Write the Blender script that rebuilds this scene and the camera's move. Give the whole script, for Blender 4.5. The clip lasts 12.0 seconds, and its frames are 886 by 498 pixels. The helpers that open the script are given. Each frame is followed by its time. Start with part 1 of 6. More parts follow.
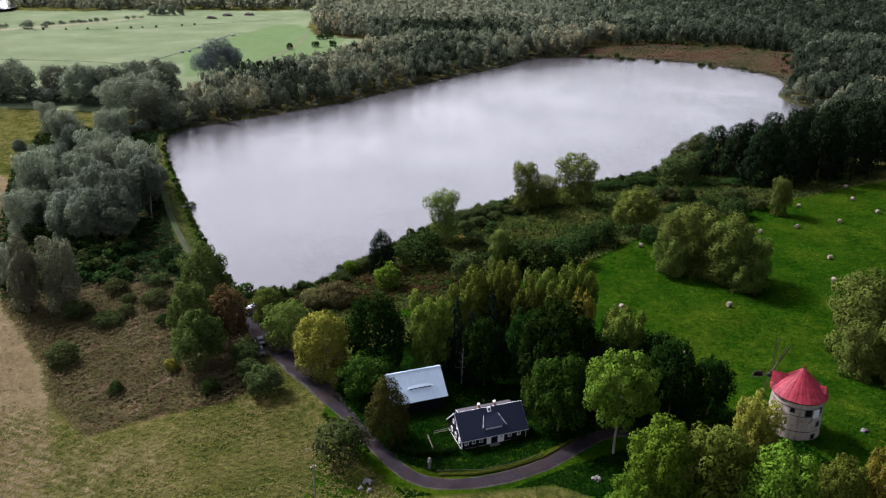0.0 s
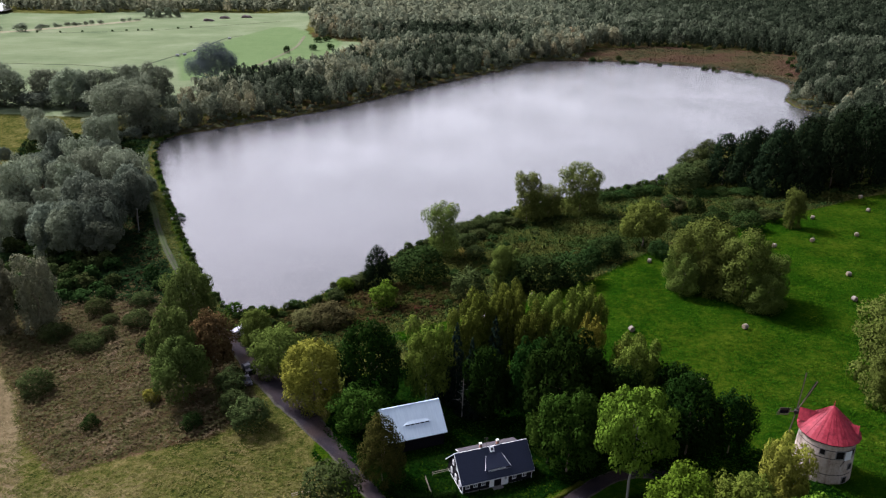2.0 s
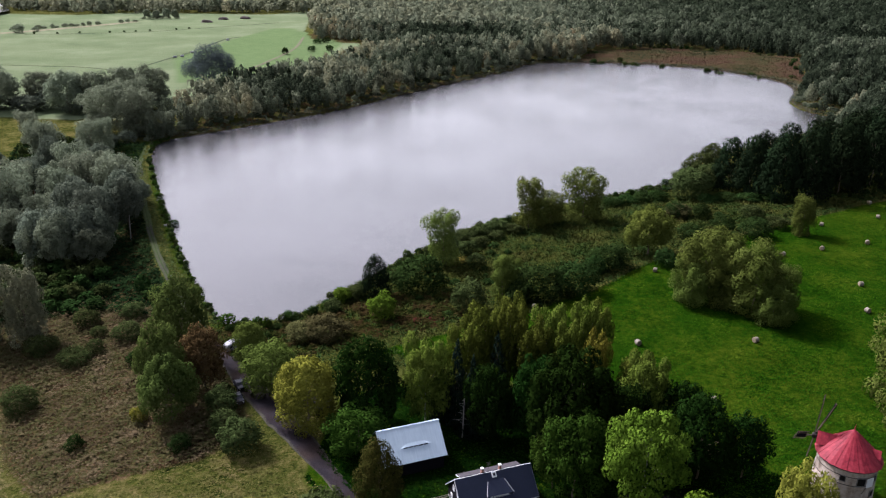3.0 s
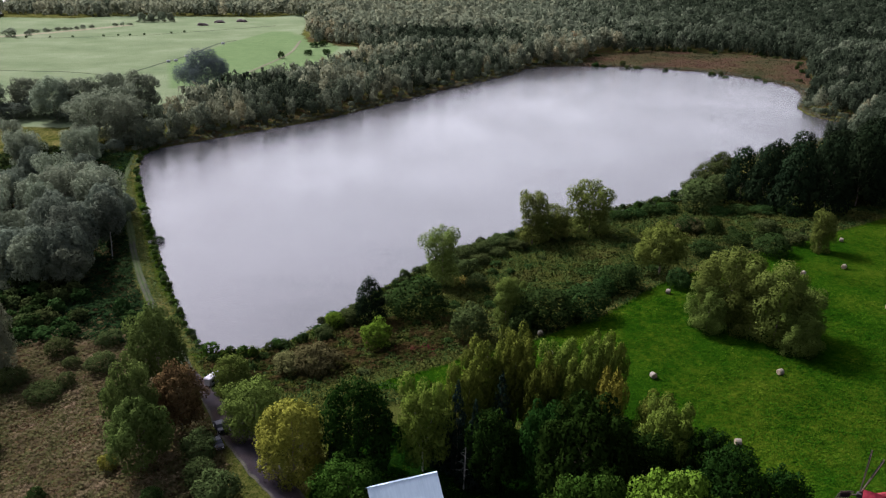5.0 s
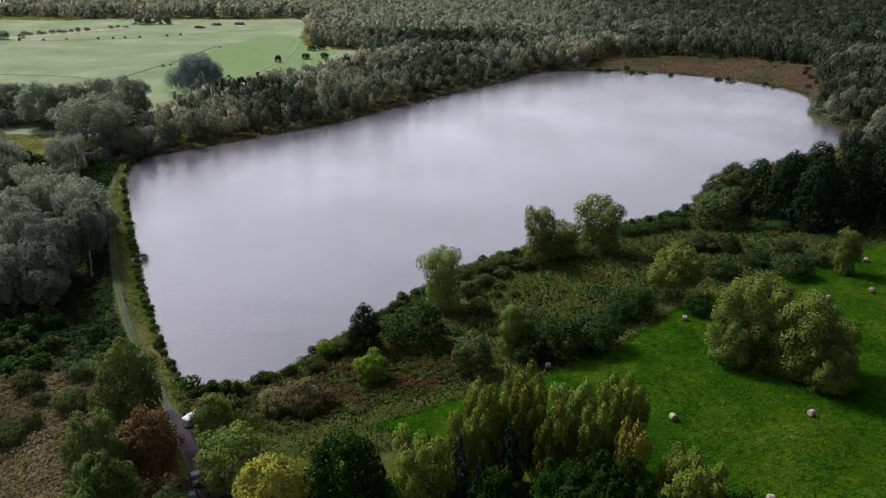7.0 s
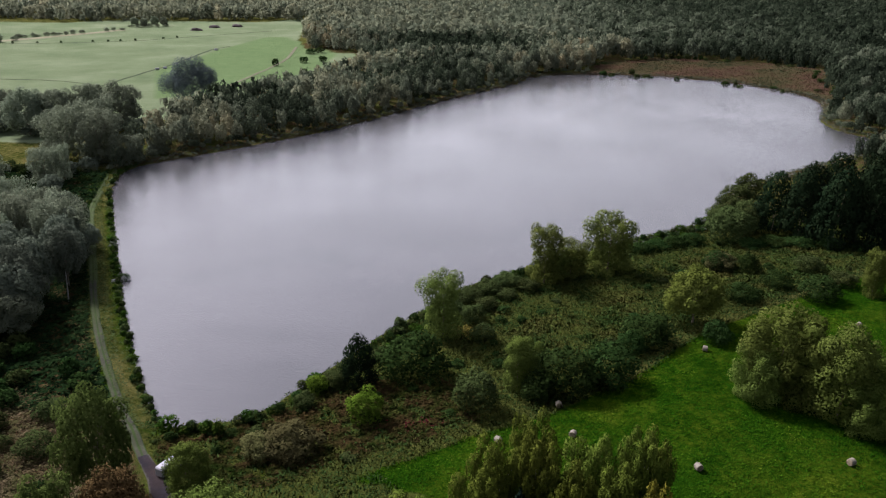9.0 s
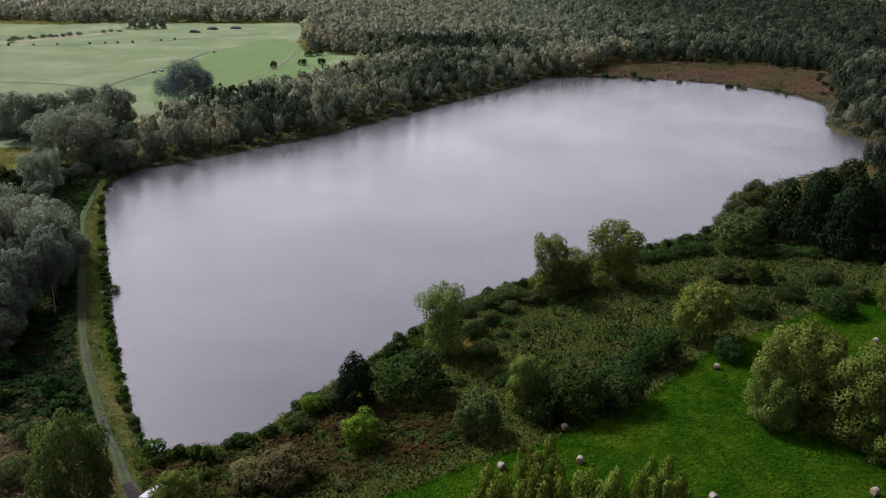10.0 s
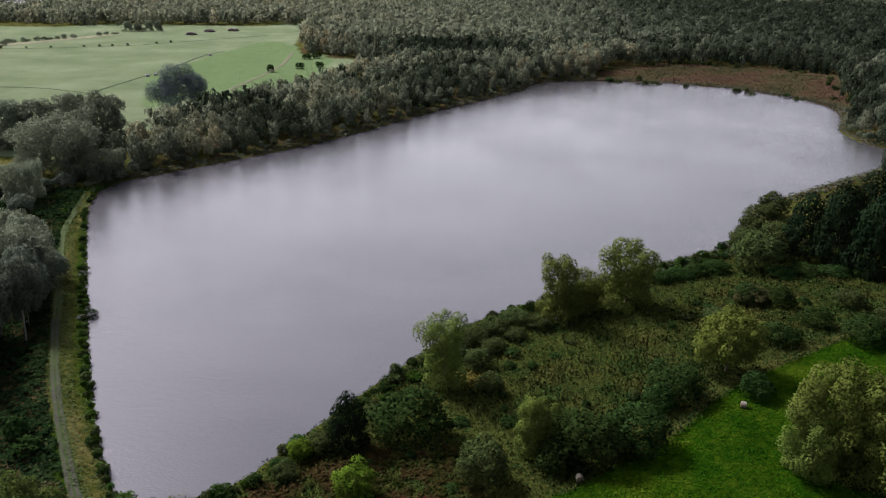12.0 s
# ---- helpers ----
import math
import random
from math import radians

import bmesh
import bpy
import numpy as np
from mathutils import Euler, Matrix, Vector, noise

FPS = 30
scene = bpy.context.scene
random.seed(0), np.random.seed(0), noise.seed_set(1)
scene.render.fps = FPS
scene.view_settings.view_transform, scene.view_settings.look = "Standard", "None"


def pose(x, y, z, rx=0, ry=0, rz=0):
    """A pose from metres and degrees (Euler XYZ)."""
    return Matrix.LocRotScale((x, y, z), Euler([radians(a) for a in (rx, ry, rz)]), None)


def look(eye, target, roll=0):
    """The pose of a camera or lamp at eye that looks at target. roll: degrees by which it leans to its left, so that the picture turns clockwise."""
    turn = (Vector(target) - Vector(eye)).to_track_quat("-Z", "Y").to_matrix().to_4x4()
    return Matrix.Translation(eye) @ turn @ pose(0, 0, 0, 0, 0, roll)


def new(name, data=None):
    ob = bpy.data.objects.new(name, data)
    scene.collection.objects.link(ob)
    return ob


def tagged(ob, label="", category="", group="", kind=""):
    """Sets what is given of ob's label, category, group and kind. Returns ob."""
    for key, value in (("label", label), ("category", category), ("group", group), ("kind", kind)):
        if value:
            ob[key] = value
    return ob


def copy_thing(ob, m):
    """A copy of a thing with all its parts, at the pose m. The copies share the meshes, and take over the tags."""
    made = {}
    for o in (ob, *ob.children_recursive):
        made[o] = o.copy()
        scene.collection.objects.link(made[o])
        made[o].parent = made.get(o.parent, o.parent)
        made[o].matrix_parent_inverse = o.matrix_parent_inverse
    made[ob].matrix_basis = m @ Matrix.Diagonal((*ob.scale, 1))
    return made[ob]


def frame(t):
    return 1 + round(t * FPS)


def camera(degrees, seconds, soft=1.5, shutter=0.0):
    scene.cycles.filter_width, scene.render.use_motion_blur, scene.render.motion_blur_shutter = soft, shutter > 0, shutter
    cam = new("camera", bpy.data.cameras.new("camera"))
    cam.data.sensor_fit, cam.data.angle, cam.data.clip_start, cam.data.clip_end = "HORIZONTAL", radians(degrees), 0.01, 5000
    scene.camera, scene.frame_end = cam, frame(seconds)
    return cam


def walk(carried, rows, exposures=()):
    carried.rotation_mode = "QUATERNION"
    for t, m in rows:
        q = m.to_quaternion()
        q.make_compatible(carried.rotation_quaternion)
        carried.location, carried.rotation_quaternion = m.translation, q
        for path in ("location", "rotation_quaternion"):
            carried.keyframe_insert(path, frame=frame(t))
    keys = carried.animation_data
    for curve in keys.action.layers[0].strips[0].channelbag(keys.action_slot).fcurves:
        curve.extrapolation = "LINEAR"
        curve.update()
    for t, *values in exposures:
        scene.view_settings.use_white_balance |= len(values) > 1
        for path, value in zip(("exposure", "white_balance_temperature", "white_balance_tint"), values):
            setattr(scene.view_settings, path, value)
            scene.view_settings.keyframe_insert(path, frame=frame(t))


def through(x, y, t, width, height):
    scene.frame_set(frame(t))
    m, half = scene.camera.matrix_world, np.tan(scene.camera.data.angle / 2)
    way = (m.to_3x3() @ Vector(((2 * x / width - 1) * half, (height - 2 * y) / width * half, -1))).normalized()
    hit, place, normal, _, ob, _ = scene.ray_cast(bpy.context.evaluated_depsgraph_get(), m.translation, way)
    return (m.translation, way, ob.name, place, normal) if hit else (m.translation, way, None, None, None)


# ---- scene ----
cam = camera(60.5, 12.0, soft=1.25)
PATH = [
    (0, (0.032, -0.014, 92.936), (0.029, 1.846, 92.200), 0.9),
    (0.5, (0.024, 2.594, 92.888), (0.022, 4.454, 92.153), 0.9),
    (1, (0.021, 5.613, 92.860), (0.018, 7.474, 92.126), 0.9),
    (1.5, (0.032, 8.557, 92.784), (0.03, 10.418, 92.051), 0.9),
    (2, (0.068, 11.972, 92.784), (0.066, 13.834, 92.052), 0.9),
    (2.5, (0.067, 15.22, 92.700), (0.065, 17.082, 91.969), 0.9),
    (3, (0.071, 18.807, 92.657), (0.069, 20.669, 91.927), 0.9),
    (5, (0.115, 33.4, 92.585), (0.114, 35.264, 91.859), 0.8),
    (5.5, (0.08, 37.031, 92.557), (0.079, 38.895, 91.832), 0.9),
    (6, (0.029, 40.94, 92.515), (0.028, 42.805, 91.790), 0.8),
    (6.5, (0.006, 44.678, 92.510), (0.005, 46.543, 91.787), 0.9),
    (7, (-0.026, 48.692, 92.469), (-0.027, 50.557, 91.748), 0.9),
    (9, (-0.157, 64.358, 92.423), (-0.16, 66.224, 91.705), 0.9),
    (9.5, (-0.224, 68.19, 92.375), (-0.227, 70.057, 91.658), 0.8),
    (10, (-0.281, 72.256, 92.325), (-0.284, 74.124, 91.610), 0.9),
    (10.5, (-0.331, 76.041, 92.296), (-0.335, 77.909, 91.581), 0.9),
    (11, (-0.449, 80.13, 92.263), (-0.453, 81.998, 91.549), 0.9),
    (11.5, (-0.535, 83.855, 92.175), (-0.539, 85.724, 91.462), 0.8),
    (12, (-0.595, 88.01, 92.185), (-0.599, 89.879, 91.473), 0.9),
]
walk(cam, [(t, look(eye, target, roll)) for t, eye, target, roll in PATH], [(0, 1.0, 5650, 25), (6, 0.88, 5650, 25), (12, 0.64, 5750, 24)])


# ---- the lie of the land ----
LAKE = [(-60, 200), (-66.5, 210.5), (-79.3, 234.5), (-98, 273.5), (-114, 309.5), (-131, 347.5), (-140, 370), (-144.5, 390), (-143, 403), (-137.5, 411), (-103, 447), (-64, 492), (-24, 555), (18, 617),
        (52, 665), (78, 712), (138, 727), (185, 719), (228, 694), (256, 655), (266, 618), (254, 578), (235, 540), (232, 508),
        (240, 480), (212, 450), (165, 414), (125, 381), (108, 352), (94, 333), (69, 318), (48, 303), (25, 287), (7, 272),
        (-8, 252), (-21, 232), (-34.5, 210), (-41, 202), (-50, 199.5), (-56.5, 198)]


def rounded(points, steps):
    """A closed outline smoothed through its corner points."""
    p = np.array(points, float)
    n, out = len(p), []
    for i in range(n):
        a, b, c, d = p[i - 1], p[i], p[(i + 1) % n], p[(i + 2) % n]
        for s in range(steps):
            t = s / steps
            out.append(0.5 * (2 * b + (c - a) * t + (2 * a - 5 * b + 4 * c - d) * t * t + (3 * b - a - 3 * c + d) * t ** 3))
    return np.array(out)


def reach(points, x, y):
    """Signed distance from places to a closed outline, negative inside."""
    p = np.array(points, float)
    q = np.roll(p, -1, 0)
    x, y = np.asarray(x, float), np.asarray(y, float)
    best, inside = np.full(x.shape, 1e9), np.zeros(x.shape, bool)
    for (ax, ay), (bx, by) in zip(p, q):
        ex, ey = bx - ax, by - ay
        t = np.clip(((x - ax) * ex + (y - ay) * ey) / (ex * ex + ey * ey + 1e-9), 0, 1)
        best = np.minimum(best, np.hypot(x - ax - t * ex, y - ay - t * ey))
        cross = (ay > y) != (by > y)
        inside ^= cross & (x < ex * (y - ay) / (ey if abs(ey) > 1e-9 else 1e-9) + ax)
    return np.where(inside, -best, best)


def smooth(a, b, v):
    t = np.clip((np.asarray(v, float) - a) / (b - a), 0, 1)
    return t * t * (3 - 2 * t)


def waves(x, y, size, seed=0):
    """Soft hummocks between about -1 and 1, for arrays."""
    out = 0
    for k in range(4):
        a = 1.3 + 2.1 * k + seed
        f = (1 + 0.7 * k) * 2 * math.pi / size
        out = out + np.sin(f * (x * math.cos(a) + y * math.sin(a)) + 1.7 * k + seed) / (1 + 0.5 * k)
    return out / 2.6


SHORE = rounded(LAKE, 6)
SHORE_ROUGH = SHORE + np.stack([waves(SHORE[:, 0], SHORE[:, 1], 23, 1), waves(SHORE[:, 0], SHORE[:, 1], 19, 2)], 1) * 1.1


def height(x, y):
    """Height of the ground over the lake's water."""
    x, y = np.asarray(x, float), np.asarray(y, float)
    d = reach(SHORE, x, y)
    near = smooth(-95, -42, x + 0.12 * (y - 150)) * 6.2 + 0.7 * smooth(60, 130, x) - 1.0 * smooth(-60, -100, x)
    far = 3.0 + 6 * smooth(700, 1500, y)
    plateau = near + (far - near) * smooth(300, 480, y)
    rise = 50 + 36 * smooth(-25, 10, x)
    land = 0.45 + (plateau - 0.45) * smooth(0, 1, (d - 3) / rise)
    west = np.minimum(reach([(-54, 192), (-61, 203), (-97, 273), (-138, 390), (-175, 390), (-130, 273), (-95, 203), (-80, 185)], x, y), 0)
    dam = smooth(0, -6, west) * smooth(15, 9, d)
    land = land + (1.5 - land) * dam
    land = land + 3.9 * np.exp(-((x - 68) ** 2 + (y - 119) ** 2) / 450.0)
    land = land + waves(x, y, 37, 3) * 0.18 * smooth(4, 20, d) + waves(x, y, 11, 5) * 0.06 * smooth(2, 10, d)
    return np.where(d < 0, -1.6 + 2.05 * smooth(-3.0, 0, d), np.where(d < 3, 0.45 * smooth(0, 3, d) + 0.0 + 0.45 * (1 - smooth(0, 3, d)), land))


# ---- world, sun, exposure ----
SUN_AZIMUTH, SUN_HEIGHT = -50.0, 42.0     # degrees: clockwise from +y, and over the horizon
world = bpy.data.worlds.new("world")
scene.world = world
world.use_nodes = True
wn = world.node_tree.nodes
sky = wn.new("ShaderNodeTexSky")
sky.sky_type, sky.sun_disc = "NISHITA", False
sky.sun_elevation, sky.sun_rotation = radians(SUN_HEIGHT), radians(SUN_AZIMUTH)
sky.air_density, sky.dust_density, sky.ozone_density = 1.0, 5.0, 1.0
veil = wn.new("ShaderNodeHueSaturation")
veil.inputs["Saturation"].default_value = 0.55
world.node_tree.links.new(sky.outputs[0], veil.inputs["Color"])
haze = wn.new("ShaderNodeMix")
haze.data_type = "RGBA"
way = wn.new("ShaderNodeTexCoord")
rise = wn.new("ShaderNodeSeparateXYZ")
thin = wn.new("ShaderNodeMapRange")      # the haze is thick at the horizon and thins out overhead
thin.interpolation_type = "SMOOTHSTEP"
for socket, value in zip(("From Min", "From Max", "To Min", "To Max"), (0.0, 0.75, 0.72, 0.10)):
    thin.inputs[socket].default_value = value
world.node_tree.links.new(way.outputs["Generated"], rise.inputs[0])
world.node_tree.links.new(rise.outputs["Z"], thin.inputs["Value"])
world.node_tree.links.new(thin.outputs[0], haze.inputs[0])
glow = wn.new("ShaderNodeVectorMath")     # and it shines towards the sun
glow.operation = "DOT_PRODUCT"
glow.inputs[1].default_value = (math.sin(radians(SUN_AZIMUTH)) * 0.9, math.cos(radians(SUN_AZIMUTH)) * 0.9, 0.43)
shine = wn.new("ShaderNodeMapRange")
shine.interpolation_type = "SMOOTHSTEP"
for socket, value in zip(("From Min", "From Max", "To Min", "To Max"), (-0.2, 1.0, 0.22, 1.85)):
    shine.inputs[socket].default_value = value
veiled = wn.new("ShaderNodeMix")
veiled.data_type, veiled.blend_type = "RGBA", "MULTIPLY"
veiled.inputs[0].default_value, veiled.inputs[6].default_value = 1.0, (11.3, 11.2, 9.8, 1)
world.node_tree.links.new(way.outputs["Generated"], glow.inputs[0])
world.node_tree.links.new(glow.outputs["Value"], shine.inputs["Value"])
world.node_tree.links.new(shine.outputs[0], veiled.inputs[7])
world.node_tree.links.new(veiled.outputs[2], haze.inputs[7])
world.node_tree.links.new(veil.outputs[0], haze.inputs[6])
world.node_tree.links.new(haze.outputs[2], wn["Background"].inputs["Color"])
wn["Background"].inputs["Strength"].default_value = 0.092
sun = new("sun", bpy.data.lights.new("sun", "SUN"))
sun.data.energy, sun.data.angle, sun.data.color = 5.0, radians(12), (1.0, 0.95, 0.87)
a, e = radians(SUN_AZIMUTH), radians(SUN_HEIGHT)
sun.matrix_world = look((0, 0, 200), (-math.sin(a) * math.cos(e) * 100, -math.cos(a) * math.cos(e) * 100, 200 - math.sin(e) * 100))


# ---- materials ----
class Mat:
    """A small builder for node materials."""

    def __init__(self, name, rough=0.8, metal=0.0):
        self.mat = bpy.data.materials.new(name)
        self.mat.use_nodes = True
        self.nodes, self.link = self.mat.node_tree.nodes, self.mat.node_tree.links.new
        self.bsdf = self.nodes["Principled BSDF"]
        self.bsdf.inputs["Roughness"].default_value = rough
        self.bsdf.inputs["Metallic"].default_value = metal
        self.bsdf.inputs["Specular IOR Level"].default_value = 0.3

    def node(self, kind, **values):
        n = self.nodes.new(kind)
        for key, value in values.items():
            n.inputs[key].default_value = value
        return n

    def place(self, stretch=(1, 1, 1), local=True):
        at = self.nodes.new("ShaderNodeTexCoord")
        m = self.node("ShaderNodeMapping", Scale=stretch)
        self.link(at.outputs["Object"] if local else self.nodes.new("ShaderNodeNewGeometry").outputs["Position"], m.inputs[0])
        return m.outputs[0]

    def noise(self, scale, detail=4.0, rough=0.55, at=None):
        n = self.node("ShaderNodeTexNoise", Scale=scale, Detail=detail, Roughness=rough)
        if at is not None:
            self.link(at, n.inputs["Vector"])
        return n.outputs[0]

    def ramp(self, value, stops):
        r = self.nodes.new("ShaderNodeValToRGB")
        while len(r.color_ramp.elements) < len(stops):
            r.color_ramp.elements.new(0.5)
        for el, (pos, colour) in zip(r.color_ramp.elements, stops):
            el.position, el.color = pos, (*colour, 1)
        self.link(value, r.inputs[0])
        return r.outputs[0]

    def mix(self, fac, a, b, kind="MIX"):
        m = self.nodes.new("ShaderNodeMix")
        m.data_type, m.blend_type = "RGBA", kind
        for socket, v in ((m.inputs[0], fac), (m.inputs[6], a), (m.inputs[7], b)):
            if isinstance(v, (int, float)):
                socket.default_value = v
            elif isinstance(v, tuple):
                socket.default_value = (*v, 1)
            else:
                self.link(v, socket)
        return m.outputs[2]

    def math(self, op, a, b=0.0):
        m = self.nodes.new("ShaderNodeMath")
        m.operation = op
        for socket, v in zip(m.inputs, (a, b)):
            if isinstance(v, (int, float)):
                socket.default_value = v
            else:
                self.link(v, socket)
        return m.outputs[0]

    def colour(self, value):
        if isinstance(value, tuple):
            self.bsdf.inputs["Base Color"].default_value = (*value, 1)
        else:
            self.link(value, self.bsdf.inputs["Base Color"])
        return self

    def bump(self, value, strength, distance):
        b = self.node("ShaderNodeBump", Strength=strength, Distance=distance)
        self.link(value, b.inputs["Height"])
        self.link(b.outputs[0], self.bsdf.inputs["Normal"])
        return self


def plain(name, colour, rough=0.7, metal=0.0, wear=0.25, scale=2.0, gloss=0.3):
    """A surface with two scales of wear on one base colour."""
    m = Mat(name, rough, metal)
    m.bsdf.inputs["Specular IOR Level"].default_value = gloss
    at = m.place()
    big, fine = m.noise(scale, 5, 0.6, at), m.noise(scale * 14, 3, 0.5, at)
    low, high = tuple(c * (1 - wear) for c in colour), tuple(min(1, c * (1 + wear * 0.7)) for c in colour)
    m.colour(m.mix(0.35, m.ramp(big, [(0.3, low), (0.7, high)]), m.ramp(fine, [(0.3, low), (0.7, high)])))
    m.bump(fine, 0.25, 0.02)
    return m.mat


def foliage(name, dark, mid, light, through=0.18):
    """Leaves: three tones spread over the single leaves, shifted tree by tree; some light passes through."""
    m = Mat(name, 0.62)
    m.bsdf.inputs["Specular IOR Level"].default_value = 0.0
    leaf = m.nodes.new("ShaderNodeNewGeometry").outputs["Random Per Island"]
    each = m.nodes.new("ShaderNodeObjectInfo").outputs["Random"]
    patch = m.noise(5.0, 3, 0.6, m.place())
    tone = m.math("ADD", m.math("MULTIPLY", leaf, 0.16), m.math("ADD", 0.10, m.math("MULTIPLY", patch, 0.64)))
    base = m.ramp(tone, [(0.26, dark), (0.5, mid), (0.74, light)])
    hue = m.node("ShaderNodeHueSaturation")
    m.link(m.math("ADD", 0.485, m.math("MULTIPLY", each, 0.03)), hue.inputs["Hue"])
    m.link(m.math("ADD", 0.8, m.math("MULTIPLY", each, 0.45)), hue.inputs["Value"])
    m.link(base, hue.inputs["Color"])
    m.colour(hue.outputs[0])
    t = m.nodes.new("ShaderNodeBsdfTranslucent")
    m.link(hue.outputs[0], t.inputs["Color"])
    s = m.node("ShaderNodeMixShader", Fac=through)
    m.link(m.bsdf.outputs[0], s.inputs[1])
    m.link(t.outputs[0], s.inputs[2])
    m.link(s.outputs[0], m.nodes["Material Output"].inputs["Surface"])
    return m.mat


def ground_material():
    """Meadow, rough pasture, stubble, bog and field in one sheet, told apart by two painted plan masks."""
    m = Mat("ground", 0.95)
    m.bsdf.inputs["Specular IOR Level"].default_value = 0.0
    at = m.place(local=False)
    huge, big, mid, fine = m.noise(0.02, 4, 0.6, at), m.noise(0.11, 5, 0.65, at), m.noise(0.6, 5, 0.7, at), m.noise(2.6, 4, 0.7, at)
    a, b = m.nodes.new("ShaderNodeVertexColor"), m.nodes.new("ShaderNodeVertexColor")
    a.layer_name, b.layer_name = "cover", "distance_cover"
    ra, rb = m.nodes.new("ShaderNodeSeparateColor"), m.nodes.new("ShaderNodeSeparateColor")
    m.link(a.outputs[0], ra.inputs[0]), m.link(b.outputs[0], rb.inputs[0])
    grain = m.math("ADD", m.math("MULTIPLY", big, 0.34), m.math("ADD", m.math("MULTIPLY", mid, 0.40), m.math("MULTIPLY", fine, 0.26)))
    edge = m.math("MULTIPLY", m.math("SUBTRACT", grain, 0.5), 1.6)

    def mask(socket):
        e = m.math("ADD", socket, edge)
        r = m.ramp(e, [(0.38, (0, 0, 0)), (0.62, (1, 1, 1))])
        return r

    olive = m.ramp(grain, [(0.41, (0.0168, 0.0249, 0.00516)), (0.49, (0.0516, 0.0568, 0.01161)), (0.58, (0.1110, 0.0931, 0.03096))])
    lush = m.ramp(grain, [(0.38, (0.0047, 0.0190, 0.0006)), (0.49, (0.0100, 0.0330, 0.0009)), (0.62, (0.0218, 0.0500, 0.0016))])
    dry = m.ramp(grain, [(0.38, (0.0109, 0.0260, 0.0010)), (0.49, (0.0273, 0.0470, 0.0020)), (0.62, (0.0510, 0.0690, 0.0040))])
    lush = m.mix(m.ramp(m.math("ADD", m.math("MULTIPLY", m.noise(0.045, 4, 0.65, at), 0.7), m.math("MULTIPLY", mid, 0.3)), [(0.44, (0, 0, 0)), (0.62, (0.8, 0.8, 0.8))]), lush, dry)
    rough = m.ramp(grain, [(0.40, (0.0186, 0.0135, 0.0065)), (0.47, (0.0603, 0.0382, 0.0184)), (0.52, (0.0441, 0.0472, 0.0141)), (0.57, (0.0813, 0.0519, 0.0260)), (0.63, (0.1277, 0.0901, 0.0455))])
    stubble = m.ramp(grain, [(0.3, (0.0671, 0.0581, 0.02554)), (0.5, (0.1286, 0.1006, 0.05108)), (0.7, (0.1901, 0.1543, 0.08359))])
    field = m.ramp(m.math("ADD", m.math("MULTIPLY", huge, 0.6), m.math("MULTIPLY", grain, 0.4)),
                   [(0.35, (0.0940, 0.1260, 0.0600)), (0.5, (0.1240, 0.1540, 0.0780)), (0.65, (0.1640, 0.1880, 0.1050))])
    green = m.ramp(grain, [(0.35, (0.0760, 0.1190, 0.0420)), (0.65, (0.1120, 0.1610, 0.0640))])
    field = m.mix(m.ramp(b.outputs[1], [(0.3, (0, 0, 0)), (0.7, (0.85, 0.85, 0.85))]), field, green)
    bog = m.ramp(grain, [(0.40, (0.030, 0.033, 0.014)), (0.5, (0.058, 0.042, 0.021)), (0.60, (0.080, 0.056, 0.031))])
    dirt = m.ramp(grain, [(0.3, (0.0516, 0.0430, 0.03010)), (0.7, (0.1720, 0.1376, 0.09460))])
    c = m.mix(mask(ra.outputs[1]), olive, rough)
    c = m.mix(mask(ra.outputs[2]), c, stubble)
    c = m.mix(mask(ra.outputs[0]), c, lush)
    c = m.mix(mask(rb.outputs[0]), c, field)
    c = m.mix(mask(rb.outputs[1]), c, bog)
    c = m.mix(mask(rb.outputs[2]), c, dirt)
    m.colour(c)
    m.bump(m.math("ADD", mid, fine), 1.0, 0.7)
    return m.mat


def water_material():
    """Silty water with a light ripple."""
    m = Mat("water", 0.06)
    m.bsdf.inputs["IOR"].default_value = 1.33
    m.bsdf.inputs["Specular IOR Level"].default_value = 0.95
    at = m.place((1.0, 2.2, 1.0), local=False)
    drift = m.noise(0.012, 3, 0.5, at)
    m.colour(m.ramp(drift, [(0.35, (0.044, 0.043, 0.043)), (0.65, (0.056, 0.054, 0.054))]))
    calm = m.ramp(m.noise(0.02, 3, 0.5, m.place((1.0, 0.6, 1.0), local=False)), [(0.35, (0.6, 0.6, 0.6)), (0.65, (1, 1, 1))])
    ripple = m.math("MULTIPLY", m.math("ADD", m.math("MULTIPLY", m.noise(1.3, 2, 0.5, at), 1.2), m.math("MULTIPLY", m.noise(0.32, 2, 0.5, at), 0.6)), calm)
    m.bump(ripple, 0.75, 0.10)
    return m.mat


GROUND, WATER = ground_material(), water_material()
BARK = plain("bark", (0.11, 0.085, 0.06), 0.9, scale=4)
PALE_BARK = plain("pale_bark", (0.20, 0.19, 0.16), 0.8, scale=5)
ASH_LEAF = foliage("ash_leaf", (0.0208, 0.0403, 0.0034), (0.0552, 0.0931, 0.0073), (0.1077, 0.1510, 0.0173))
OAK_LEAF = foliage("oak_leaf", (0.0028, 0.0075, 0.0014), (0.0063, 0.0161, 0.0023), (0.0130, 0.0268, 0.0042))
ALDER_LEAF = foliage("alder_leaf", (0.0034, 0.0070, 0.0034), (0.0074, 0.0128, 0.0052), (0.0144, 0.0213, 0.0088), 0.15)
BIRCH_LEAF = foliage("birch_leaf", (0.0256, 0.0358, 0.0044), (0.0557, 0.0741, 0.0092), (0.0971, 0.1145, 0.0175))
